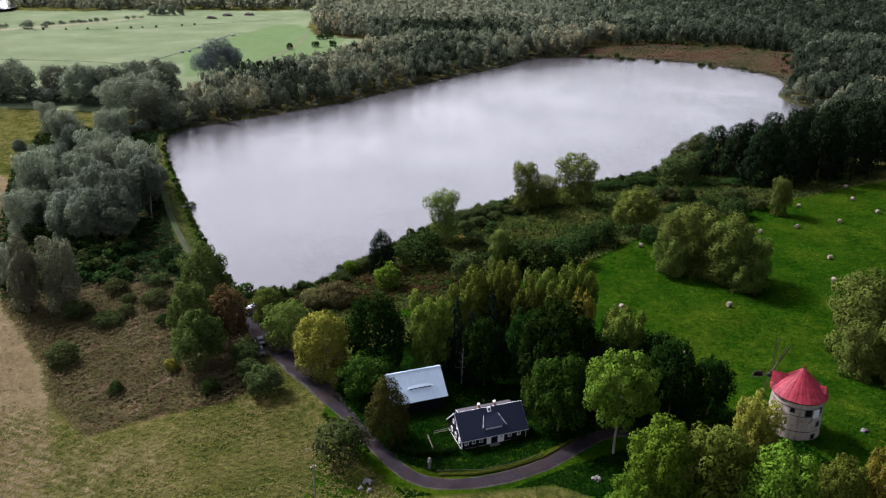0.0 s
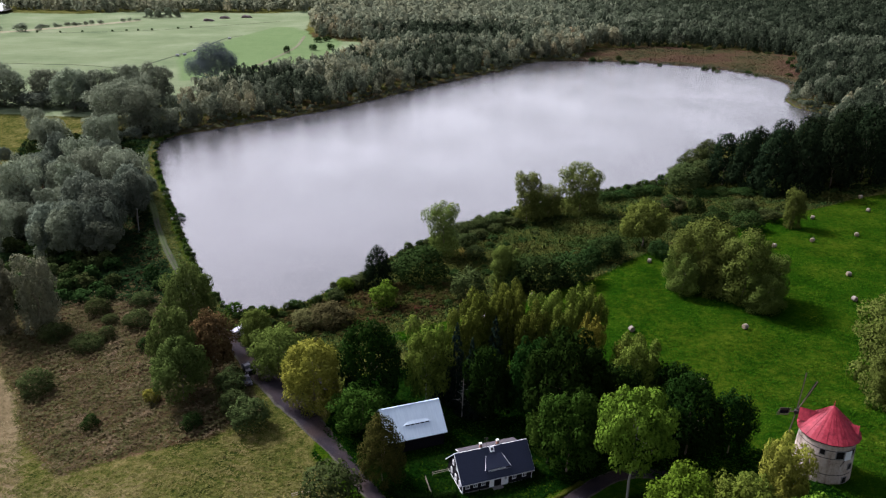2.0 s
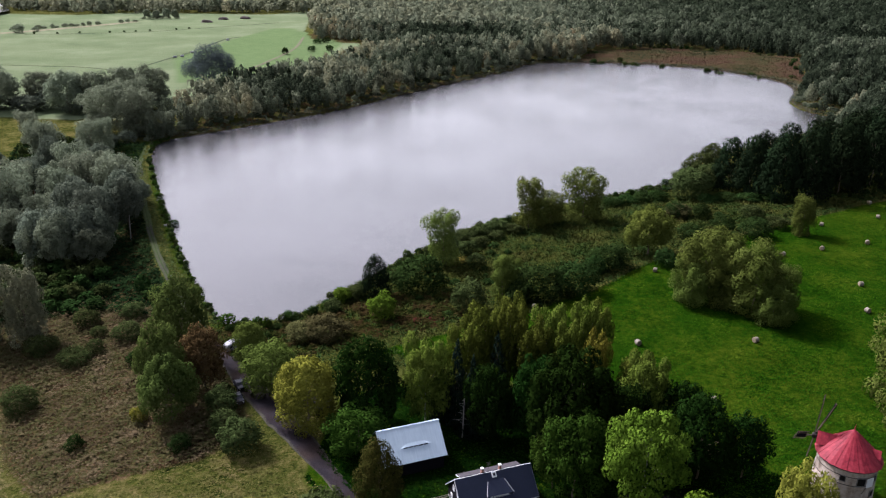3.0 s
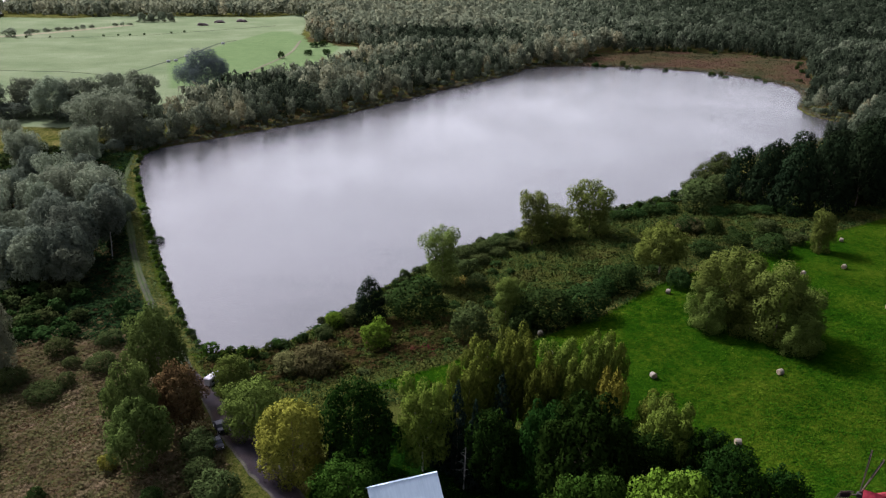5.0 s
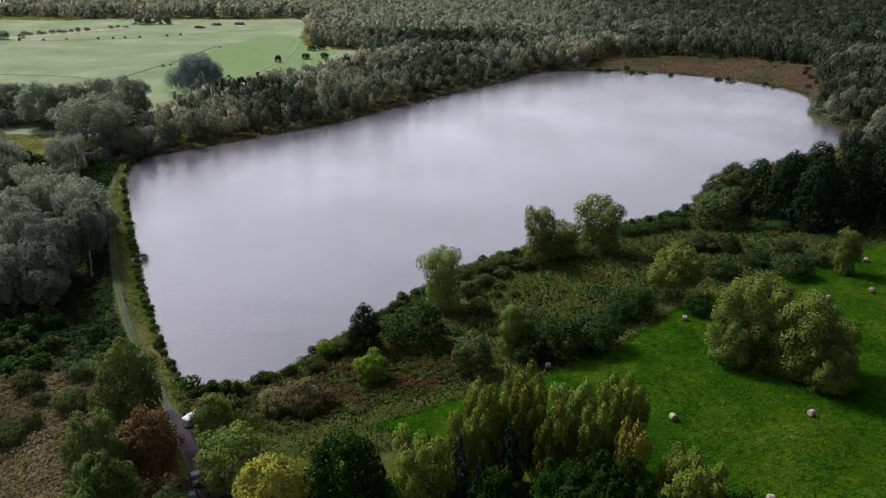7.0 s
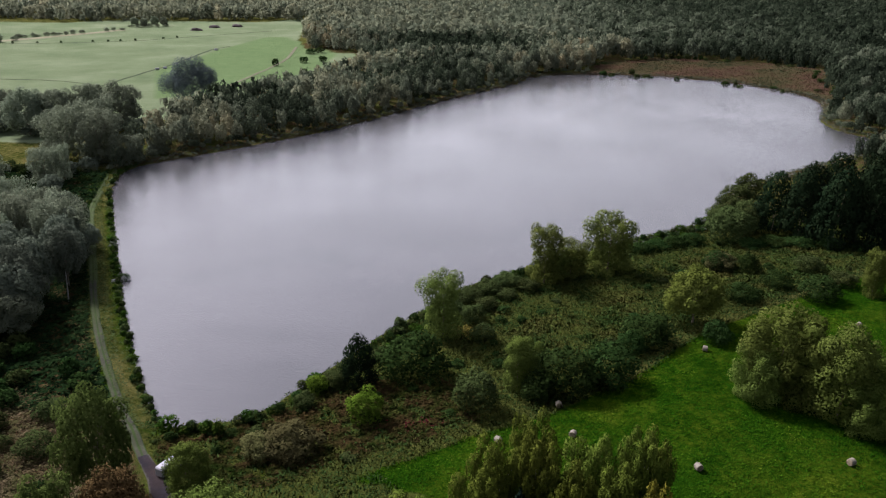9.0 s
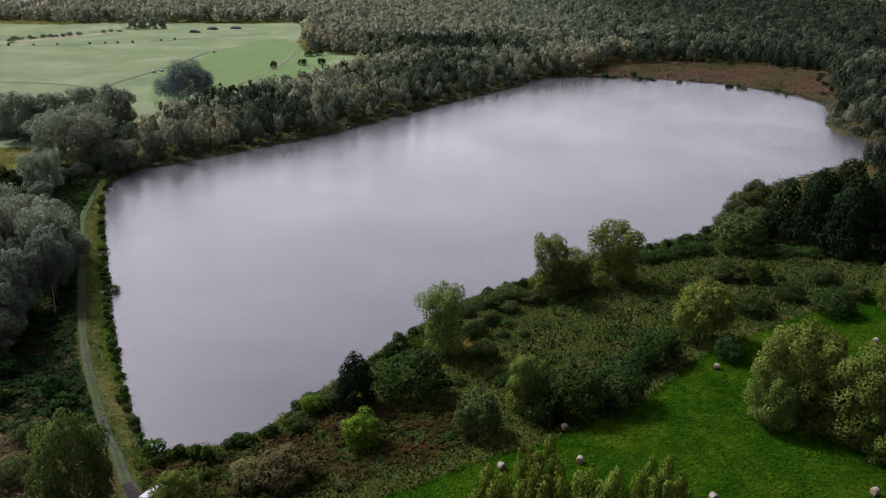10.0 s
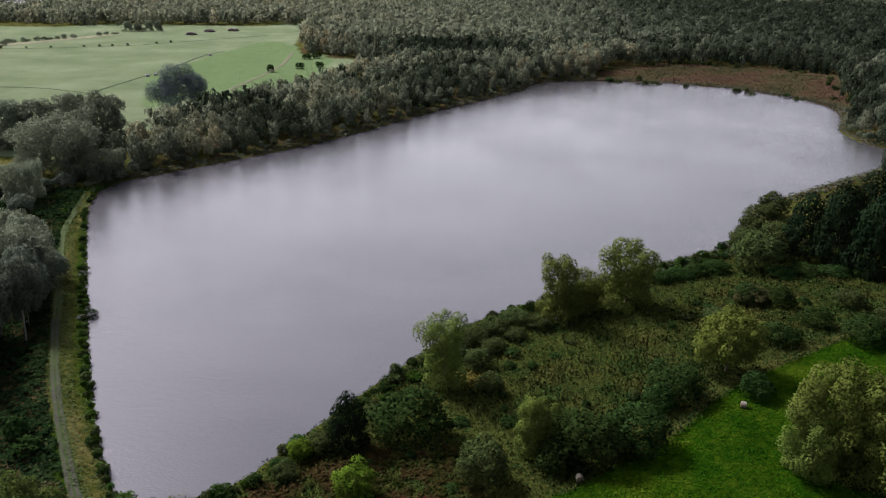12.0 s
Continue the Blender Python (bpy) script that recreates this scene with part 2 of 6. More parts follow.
YELLOW_LEAF = foliage("yellow_leaf", (0.0563, 0.0637, 0.0078), (0.1238, 0.1306, 0.0165), (0.2063, 0.2039, 0.0316))
WILLOW_LEAF = foliage("willow_leaf", (0.0272, 0.0378, 0.0064), (0.0587, 0.0792, 0.0137), (0.1016, 0.1291, 0.0262))
PALE_WILLOW_LEAF = foliage("crack_willow_leaf", (0.0349, 0.0475, 0.0087), (0.0715, 0.0913, 0.0175), (0.1177, 0.1406, 0.0300), 0.3)
# haze over the distant trees is painted into this paler, greyer leaf
HAZE_GREY_LEAF = foliage("hazed_grey_leaf", (0.0869, 0.1044, 0.0662), (0.1304, 0.1522, 0.0943), (0.1782, 0.2001, 0.1253), 0.5)
SHRUB_LEAF = foliage("shrub_leaf", (0.0060, 0.0138, 0.0030), (0.0148, 0.0288, 0.0067), (0.0314, 0.0528, 0.0136))
SAGE_LEAF = foliage("sage_leaf", (0.0140, 0.0205, 0.0056), (0.0300, 0.0412, 0.0118), (0.0540, 0.0680, 0.0210))
RUST_LEAF = foliage("rust_leaf", (0.0230, 0.0147, 0.0067), (0.0523, 0.0304, 0.0132), (0.0879, 0.0519, 0.0221))
AMBER_LEAF = foliage("amber_leaf", (0.0520, 0.0490, 0.0052), (0.1080, 0.1010, 0.0118), (0.1600, 0.1580, 0.0244))
LIME_LEAF = foliage("lime_leaf", (0.0228, 0.0510, 0.0035), (0.0548, 0.1080, 0.0071), (0.0996, 0.1670, 0.0163))
OLIVE_LEAF = foliage("olive_willow_leaf", (0.0302, 0.0403, 0.0063), (0.0641, 0.0782, 0.0126), (0.1050, 0.1196, 0.0225))
ROWAN_LEAF = foliage("rowan_leaf", (0.0140, 0.0185, 0.0036), (0.0330, 0.0350, 0.0074), (0.0640, 0.0560, 0.0130))
LINDEN_LEAF = foliage("linden_leaf", (0.0072, 0.0173, 0.0020), (0.0190, 0.0403, 0.0045), (0.0420, 0.0706, 0.0100))
# far oak and alder: leaf colours lightened and greyed to hold the haze
HAZE_OAK_LEAF = foliage("hazed_oak_leaf", (0.0358, 0.0473, 0.0481), (0.0650, 0.0808, 0.0776), (0.1008, 0.1190, 0.1071), 0.4)
HAZE_ALDER_LEAF = foliage("hazed_alder_leaf", (0.0507, 0.0630, 0.0434), (0.0829, 0.0989, 0.0666), (0.1219, 0.1406, 0.0929), 0.45)
POPLAR_LEAF = foliage("poplar_leaf", (0.0228, 0.0377, 0.0078), (0.0533, 0.0796, 0.0167), (0.0988, 0.1296, 0.0333), 0.42)
BROWN_LEAF = foliage("brown_sallow_leaf", (0.0317, 0.0316, 0.0109), (0.0607, 0.0581, 0.0209), (0.0968, 0.0918, 0.0342))
# willow leaf with haze mixed into its base colour
HAZE_WILLOW_LEAF = foliage("hazed_willow_leaf", (0.0583, 0.0612, 0.0346), (0.1078, 0.1110, 0.0622), (0.1691, 0.1693, 0.0995))
SPRUCE_LEAF = foliage("spruce_needle", (0.0047, 0.0095, 0.0069), (0.0095, 0.0181, 0.0123), (0.0193, 0.0301, 0.0206), 0.08)


# ---- building helpers ----
def mesh_of(name, verts, faces, material=None, flat=True):
    me = bpy.data.meshes.new(name)
    me.from_pydata([tuple(v) for v in verts], [], [tuple(f) for f in faces])
    if material:
        me.materials.append(material)
    if not flat:
        me.shade_smooth()
    return me


def loose_mesh(name, corners, material, normals=None):
    """A mesh of loose faces from an (n, corners, 3) array; normals: the soft shading way of each face."""
    n, k = np.shape(corners)[:2]
    me = bpy.data.meshes.new(name)
    me.vertices.add(k * n), me.loops.add(k * n), me.polygons.add(n)
    me.vertices.foreach_set("co", np.asarray(corners, np.float32).ravel())
    me.loops.foreach_set("vertex_index", np.arange(k * n, dtype=np.int32))
    me.polygons.foreach_set("loop_start", np.arange(0, k * n, k, dtype=np.int32))
    me.materials.append(material)
    if normals is not None:
        soft = me.attributes.new("custom_normal", "FLOAT_VECTOR", "POINT")
        soft.data.foreach_set("vector", np.repeat(np.asarray(normals, np.float32), k, 0).ravel())
    me.update(calc_edges=True)
    return me


def part(name, bm, material, parent, label=""):
    """Links a bmesh (or a ready mesh) as one mesh object under a thing or a part."""
    if isinstance(bm, bmesh.types.BMesh):
        me = bpy.data.meshes.new(name)
        bm.to_mesh(me)
        bm.free()
        me.materials.append(material)
    else:
        me = bm
    ob = new(name, me)
    ob.parent = parent
    return tagged(ob, label)


def thing(name, m, label, category, group="", kind=""):
    ob = new(name)
    ob.matrix_basis = m
    return tagged(ob, label, category, group, kind)


def box(bm, size, at=(0, 0, 0), turn=None, bevel=0.0):
    m = Matrix.Translation(at) @ (turn or Matrix()) @ Matrix.Diagonal((*size, 1))
    got = bmesh.ops.create_cube(bm, size=1, matrix=m)
    if bevel:
        edges = list({e for v in got["verts"] for e in v.link_edges})
        bmesh.ops.bevel(bm, geom=edges, offset=bevel, segments=1, affect="EDGES")
    return bm


def boxed(size, at=(0, 0, 0), turn=None, bevel=0.0):
    return box(bmesh.new(), size, at, turn, bevel)


def tube(bm, a, b, ra, rb, sides=8):
    """A tapered limb from a to b."""
    a, b = Vector(a), Vector(b)
    m = Matrix.Translation((a + b) / 2) @ (b - a).to_track_quat("Z", "Y").to_matrix().to_4x4()
    bmesh.ops.create_cone(bm, cap_ends=True, segments=sides, radius1=ra, radius2=rb, depth=(b - a).length, matrix=m)
    return bm


def on_ground(x, y):
    return float(height(np.array([x]), np.array([y]))[0])


# ---- ground and water ----
def lines(inner, step, outer, grow):
    lo, hi = inner
    mid = list(np.arange(lo, hi + step / 2, step))
    up, down, s = [], [], step
    v = hi
    while v < outer[1]:
        s *= grow
        v += s
        up.append(v)
    v, s = lo, step
    while v > outer[0]:
        s *= grow
        v -= s
        down.append(v)
    return np.array(down[::-1] + mid + up)


ROUGH = [(-123, 190), (-95, 157), (-84, 139), (-70, 125), (-58, 129), (-44, 132), (-36, 141), (-44, 160), (-55, 178), (-66, 200), (-88, 208), (-150, 236)]
STUBBLE = [(-123.5, 190), (-95.5, 157), (-84.5, 139), (-74, 118), (-60, 70), (-400, 20), (-440, 320), (-196, 318), (-176, 300), (-160, 262), (-150, 240)]
MEADOW = [(-16, 178), (5, 192), (22, 199), (44, 214), (64, 235), (107, 262), (157, 291), (260, 330), (500, 300), (500, 40), (60, 40), (34, 100), (35, 150), (0, 172)]
GARDEN = [(-24, 128), (-6, 104), (20, 108), (45, 95), (70, 110), (45, 150), (0, 165), (-20, 155)]
GLADE = [(-75, 100), (-20, 122), (-6, 104), (30, 60), (-60, 40)]
FIELD = [(-1500, 445), (-300, 445), (-206, 436), (-168, 480), (-150, 530), (-128, 600), (-92, 665), (-80, 745), (-90, 826), (-142, 846), (-165, 930), (-195, 1160), (-440, 1110), (-620, 1060), (-1500, 1000)]
BOG = [(120, 722), (143, 790), (212, 815), (294, 800), (335, 752), (300, 680), (275, 600), (262, 600), (256, 655), (185, 719)]
CREST = [(-58, 198), (-84, 236), (-101, 273), (-129, 336), (-144, 390), (-148, 388), (-133, 336), (-106, 273), (-89, 234), (-62, 196)]


def ground():
    xs, ys = lines((-200, 280), 2.2, (-4200, 4200), 1.10), lines((70, 430), 2.2, (-900, 4600), 1.07)
    gx, gy = np.meshgrid(xs, ys)
    gz = height(gx, gy)
    nx, ny = len(xs), len(ys)
    me = bpy.data.meshes.new("ground")
    idx = np.arange(nx * ny).reshape(ny, nx)
    quads = np.stack([idx[:-1, :-1], idx[:-1, 1:], idx[1:, 1:], idx[1:, :-1]], -1).reshape(-1, 4)
    me.vertices.add(nx * ny), me.loops.add(quads.size), me.polygons.add(len(quads))
    me.vertices.foreach_set("co", np.stack([gx, gy, gz], -1).astype(np.float32).ravel())
    me.loops.foreach_set("vertex_index", quads.astype(np.int32).ravel())
    me.polygons.foreach_set("loop_start", np.arange(0, quads.size, 4, dtype=np.int32))
    me.update(calc_edges=True)
    me.shade_smooth()
    me.materials.append(GROUND)

    def inside(outline, soft):
        return smooth(soft, -soft, reach(outline, gx, gy))

    d = reach(SHORE, gx, gy)
    lush = np.maximum(inside(MEADOW, 2.5), inside(GARDEN, 3))
    lush = np.maximum(lush, 0.40 * inside(GLADE, 8) + 0.2 * inside(GLADE, 8) * (gx > -22))
    rough = np.maximum(inside(ROUGH, 3), 0.40 * smooth(75, 60, d) * (gy < 350) * (gy > 150) * (gx > -60) * (lush < 0.3))
    lush = np.maximum(lush, 0.44 * smooth(75, 60, d) * (gy < 350) * (gy > 150) * (gx > -60))
    rough = np.maximum(rough, 0.95 * (gy > 396) * (gx > -152) * (d > 0) * (1 - inside(FIELD, 6)))
    rough = np.maximum(rough, 0.95 * inside([(-66, 196), (-90, 236), (-108, 276), (-136, 340), (-150, 392), (-190, 395), (-175, 320), (-140, 245), (-110, 205), (-80, 200)], 2))
    lush = np.maximum(lush, 0.44 * (gy > 396) * (gx > -152) * (d > 0) * (1 - inside(FIELD, 6)))
    tan = np.maximum(inside(STUBBLE, 4), 0.47 * inside([(-84, 139), (-50, 126), (-34, 100), (-45, 40), (-400, 20), (-400, 150)], 18))
    crest = inside(CREST, 1.2)
    lush = np.maximum(lush, 0.6 * smooth(10.5, 8.5, d) * (gx < -56) * (gy < 400) * (gy > 195)) * (1 - crest * 0.6)
    ley = inside([(-236, 690), (-225, 830), (-205, 960), (-130, 900), (-105, 800), (-112, 690), (-150, 600), (-190, 560)], 8)
    for name, rgb in (("cover", (lush, rough, tan)), ("distance_cover", (inside(FIELD, 6), inside(BOG, 5), np.maximum(crest * 0.2, smooth(-0.6, -2.5, d))))):
        layer = me.color_attributes.new(name, "FLOAT_COLOR", "POINT")
        flat = np.stack([*rgb, ley], -1).astype(np.float32)
        layer.data.foreach_set("color", flat.ravel())
    return tagged(new("ground", me), "rolling meadow, rough pasture and field round the lake", "ground", kind="structure")


def water():
    ring = SHORE_ROUGH
    mid = ring.mean(0)
    out = np.roll(ring, -1, 0) - np.roll(ring, 1, 0)
    out = np.stack([-out[:, 1], out[:, 0]], 1) / np.linalg.norm(out, axis=1)[:, None]
    ring = ring + out * (2.5 if reach(SHORE, *(ring[:1] + out[:1]).T)[0] > 0 else -2.5)
    bm = bmesh.new()
    bm.faces.new([bm.verts.new((x, y, 0)) for x, y in ring])
    bmesh.ops.triangulate(bm, faces=bm.faces[:])
    bmesh.ops.recalc_face_normals(bm, faces=bm.faces[:])
    if bm.faces[0].normal.z < 0:
        bmesh.ops.reverse_faces(bm, faces=bm.faces[:])
    me = bpy.data.meshes.new("water")
    bm.to_mesh(me)
    bm.free()
    me.materials.append(WATER)
    tagged(new("water", me), "calm silty lake mirroring the pale sky", "water", kind="structure")
    pond = rounded([(-600, 1040), (-655, 1200), (-730, 1430), (-820, 1640), (-1500, 1700), (-1600, 1000), (-900, 960)], 5)
    far = mesh_of("water", [(x, y, 9.2) for x, y in pond], [list(range(len(pond)))[::-1]], WATER)
    tagged(new("water", far), "distant bright lake beyond the fields", "water", kind="structure")


ground()
water()
# ---- trees ----
def sphere_points(rng, n):
    z = rng.uniform(-0.75, 1, n)
    a = rng.uniform(0, 2 * math.pi, n)
    r = np.sqrt(1 - z * z)
    return np.stack([r * np.cos(a), r * np.sin(a), z], 1)


def leaves(rng, lobes, count, leaf, tilt=0.75, hang=0.0, fuzz=0.12):
    """Leaf clumps as loose three-cornered leaves over and inside the lobes (rows of centre x, y, z and radii x, y, z)."""
    lobes = np.array(lobes, float)
    area = (lobes[:, 3] * lobes[:, 5]) ** 0.9
    pick = rng.choice(len(lobes), int(count * 1.5), p=area / area.sum())
    way = sphere_points(rng, len(pick))
    deep = np.where(rng.random(len(pick)) < 0.28, rng.uniform(0.45, 0.85, len(pick)), rng.uniform(0.86, 1.12, len(pick)))
    c, r = lobes[pick, :3], lobes[pick, 3:]
    p = c + way * r * deep[:, None]
    worst = np.full(len(p), 9.0)
    for k, lobe in enumerate(lobes):
        q = np.linalg.norm((p - lobe[:3]) / lobe[3:], axis=1)
        worst = np.minimum(worst, np.where(pick == k, 9.0, q))
    keep = (worst > 0.72) & (p[:, 2] > 0.015)
    p, way = p[keep][:count], way[keep][:count]
    n = len(p)
    normal = way * (1 - tilt * 0.5) + rng.normal(0, tilt * 0.5, (n, 3)) + (0, 0, 0.15)
    normal /= np.linalg.norm(normal, axis=1)[:, None]
    side = np.cross(normal, rng.normal(0, 1, (n, 3)))
    if hang:
        side = side * (1 - hang) + np.array([0, 0, -1.0]) * hang
        side -= normal * (side * normal).sum(1)[:, None]
    side /= np.linalg.norm(side, axis=1)[:, None] + 1e-9
    other = np.cross(normal, side)
    size = leaf * rng.uniform(0.55, 1.35, n)[:, None]
    a, b = side * size * (0.75 + hang), other * size * (0.6 - 0.25 * hang)
    away = p - (0, 0, 0.35 * p[:, 2].max())
    away /= np.linalg.norm(away, axis=1)[:, None] + 1e-9
    soft = way * 0.9 + away * 0.35 + normal * 2 * fuzz + (0, 0, 0.28) + rng.normal(0, fuzz, (n, 3))
    soft /= np.linalg.norm(soft, axis=1)[:, None]
    return np.stack([p - a * 1.05 - b * 0.7, p + a * 1.05 - b * 0.7, p + b * 1.3], 1), soft


def lobes_round(rng, cz, rx, rz, n, size, ragged=0.12):
    """Lobes spread over an egg-shaped crown."""
    out = [(0, 0, cz, rx * 0.72, rx * 0.72, rz * 0.72)]
    for k in range(n):
        z = 1 - 1.7 * (k + 0.5) / n
        a = 2.399963 * k + rng.uniform(-0.3, 0.3)
        w = math.sqrt(max(0, 1 - z * z))
        s = size * rng.uniform(0.7, 1.3)
        f = 0.74 + rng.uniform(-ragged, ragged)
        out.append((rx * w * math.cos(a) * f, rx * w * math.sin(a) * f, cz + rz * z * f, s * rx, s * rx, s * rx * rng.uniform(0.75, 1.0) * (rz / rx) ** 0.5))
    return out


# Each kind is grown one unit high and one unit wide, then set out at its own size.
def kind_round(rng):
    return lobes_round(rng, 0.665, 0.48, 0.325, 54, 0.22, 0.14), 3600, 0.034, 0.6, 0.0, 0.36


def kind_tall(rng):
    return lobes_round(rng, 0.51, 0.46, 0.475, 56, 0.23, 0.18), 3600, 0.034, 0.6, 0.0, 0.18


def kind_alder(rng):
    out = [(0, 0, 0.5, 0.3, 0.3, 0.4)]
    for k in range(34):
        z = 0.10 + 0.84 * (k + 0.5) / 34
        w = 0.36 * min(1, 1.9 * (1 - z)) ** 0.8
        a = 2.399963 * k
        s = rng.uniform(0.11, 0.19)
        out.append((w * math.cos(a), w * math.sin(a), z, s, s, s * 0.8))
    return out, 3600, 0.034, 0.55, 0.0, 0.12


def kind_willow(rng):
    out = []
    for k in range(6):
        a, f = k * 1.05 + rng.uniform(-0.3, 0.3), rng.uniform(0.10, 0.27)
        top = rng.uniform(0.55, 0.82)
        x, y = f * math.cos(a), f * math.sin(a)
        for j in range(7):
            s = rng.uniform(0.09, 0.17)
            out.append((x * (1 + 0.25 * j / 6) + rng.uniform(-0.09, 0.09), y * (1 + 0.25 * j / 6) + rng.uniform(-0.09, 0.09),
                        0.10 + (top - 0.04) * j / 6 + rng.uniform(-0.05, 0.05), s, s, s * 0.95))
    out.append((0.02, 0.0, 0.84, 0.15, 0.14, 0.13))
    return out, 3900, 0.030, 0.6, 0.25, 0.15


def kind_crack(rng):
    out = []
    for k in range(7):
        a, f = k * 0.9 + rng.uniform(-0.2, 0.2), rng.uniform(0.17, 0.34)
        top = rng.uniform(0.62, 0.86)
        for j in range(6):
            g = j / 5
            s = rng.uniform(0.085, 0.15) * (0.8 + 0.4 * g)
            out.append((f * (0.55 + 0.55 * g) * math.cos(a) + rng.uniform(-0.07, 0.07), f * (0.55 + 0.55 * g) * math.sin(a) + rng.uniform(-0.07, 0.07),
                        0.20 + (top - 0.14) * g, s, s, s * 0.85))
    for k in range(6):
        out.append((rng.uniform(-0.14, 0.14), rng.uniform(-0.14, 0.14), rng.uniform(0.74, 0.88), 0.12, 0.12, 0.10))
    for k in range(7):
        a = k * 0.95
        out.append((0.30 * math.cos(a), 0.30 * math.sin(a), rng.uniform(0.08, 0.22), 0.12, 0.12, 0.12))
    return out, 3600, 0.029, 0.6, 0.25, 0.12


def kind_dome(rng):
    out = lobes_round(rng, 0.52, 0.47, 0.44, 44, 0.24, 0.10)
    for k in range(12):
        a = k * 0.55
        out.append((0.34 * math.cos(a), 0.34 * math.sin(a), rng.uniform(0.12, 0.3), 0.11, 0.11, 0.14))
    return out, 3700, 0.030, 0.6, 0.4, 0.12


def kind_birch(rng):
    out = [(0, 0, 0.55, 0.2, 0.2, 0.34)]
    for k in range(26):
        z = 0.22 + 0.72 * (k + 0.5) / 26
        w = 0.33 * math.sin(math.pi * min(0.97, 0.22 + 0.75 * (1 - z))) ** 0.7 * rng.uniform(0.7, 1.15)
        a = 2.399963 * k
        s = rng.uniform(0.08, 0.14)
        out.append((w * math.cos(a), w * math.sin(a), z - 0.05, s, s, s * 1.1))
    return out, 3200, 0.030, 0.85, 0.55, 0.12


def kind_spruce(rng):
    out = []
    for k in range(11):
        z = 0.08 + 0.84 * k / 10
        w = 0.40 * (1 - z) + 0.03
        for j in range(max(3, int(9 * (1 - z)))):
            a = j * 2 * math.pi / max(3, int(9 * (1 - z))) + k
            out.append((w * math.cos(a) * 0.7, w * math.sin(a) * 0.7, z - 0.02, w * 0.42, w * 0.42, 0.045))
    out.append((0, 0, 0.95, 0.035, 0.035, 0.06))
    return out, 2400, 0.030, 0.6, 0.15, 0.06


def kind_shrub(rng):
    out = [(0, 0, 0.25, 0.36, 0.36, 0.45)]
    for k in range(17):
        a, f = 2.399963 * k, 0.36 * math.sqrt((k + 0.5) / 17) * rng.uniform(0.8, 1.15)
        s = rng.uniform(0.11, 0.19)
        out.append((f * math.cos(a), f * math.sin(a), max(0.12, 0.72 * math.sqrt(max(0.02, 1 - (f / 0.46) ** 2)) * rng.uniform(0.75, 1.1) - 0.02), s, s, s * 1.25))
    return out, 1700, 0.042, 0.8, 0.1, 0.0


def wood(rng, lobes, low, height_m, width_m):
    """Trunk and limbs inside a unit crown: forks lead to the lobes."""
    bm = bmesh.new()
    r = 0.012
    bend = [(0, 0, -0.02)]
    for k in range(1, 5):
        bend.append((rng.uniform(-0.02, 0.02), rng.uniform(-0.02, 0.02), (low + 0.32) * k / 4))
    for k in range(4):
        tube(bm, bend[k], bend[k + 1], r * (1.5 - 0.28 * k), r * (1.5 - 0.28 * (k + 1)), 8)
    for k in rng.choice(len(lobes), min(9, len(lobes)), replace=False):
        x, y, z = lobes[k][:3]
        start = Vector(bend[2]).lerp(Vector(bend[4]), rng.uniform(0, 1))
        if z > start.z:
            tube(bm, start, Vector((x, y, z)).lerp(start, 0.15), r * 0.5, r * 0.12, 5)
    me = bpy.data.meshes.new("trunk")
    bm.to_mesh(me)
    bm.free()
    return me


def dressed(grown, material):
    return grown[0], material, grown[1]


LEAFY = 1.9


def grow(kind, material, bark, variants, seed, detail=1.0, lie=None):
    """Some variants of one kind: pairs of a crown mesh and a trunk mesh, one unit in size."""
    out = []
    for v in range(variants):
        rng = np.random.default_rng(seed * 31 + v)
        lobes, count, leaf, tilt, hang, low = kind(rng)
        crown = loose_mesh("crown", *dressed(leaves(rng, lobes, int(count * detail * LEAFY), leaf / math.sqrt(detail * LEAFY), tilt if lie is None else lie, hang), material))
        stem = None
        if low > 0:
            stem = wood(rng, lobes, low, 1, 1)
            stem.materials.append(bark)
        out.append((crown, stem))
    return out


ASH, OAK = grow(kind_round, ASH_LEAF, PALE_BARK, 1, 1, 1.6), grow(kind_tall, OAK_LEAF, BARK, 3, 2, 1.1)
LIME, POPLAR = grow(kind_tall, LIME_LEAF, BARK, 3, 3, 1.5), grow(kind_tall, POPLAR_LEAF, BARK, 3, 23, 1.5)
YELLOW_BIRCH = grow(kind_birch, YELLOW_LEAF, PALE_BARK, 2, 24, 1.4)
ALDER = grow(kind_alder, ALDER_LEAF, BARK, 3, 4, 0.75, 0.4)
BIRCH, GOLDEN = grow(kind_birch, BIRCH_LEAF, PALE_BARK, 3, 5, 1.4), grow(kind_dome, YELLOW_LEAF, BARK, 1, 6, 1.6)
WILLOW, HAZE_WILLOW = grow(kind_willow, WILLOW_LEAF, BARK, 3, 7, 1.9), grow(kind_crack, HAZE_GREY_LEAF, BARK, 3, 8, 1.0, 0.3)
SPRUCE, RUST, AMBER = grow(kind_spruce, SPRUCE_LEAF, BARK, 2, 9), grow(kind_tall, RUST_LEAF, BARK, 1, 10, 1.3), grow(kind_birch, AMBER_LEAF, PALE_BARK, 1, 11)
SHRUB, SAGE, BRIGHT = grow(kind_shrub, SHRUB_LEAF, None, 3, 12), grow(kind_shrub, SAGE_LEAF, None, 2, 13), grow(kind_shrub, ASH_LEAF, None, 2, 14)
OLIVE_TREE, HAZE_TREE = grow(kind_tall, BIRCH_LEAF, BARK, 2, 15, 1.3), grow(kind_tall, HAZE_GREY_LEAF, BARK, 2, 16, 1.0, 0.3)
DOME_WILLOW = grow(kind_dome, WILLOW_LEAF, BARK, 2, 32, 1.5)
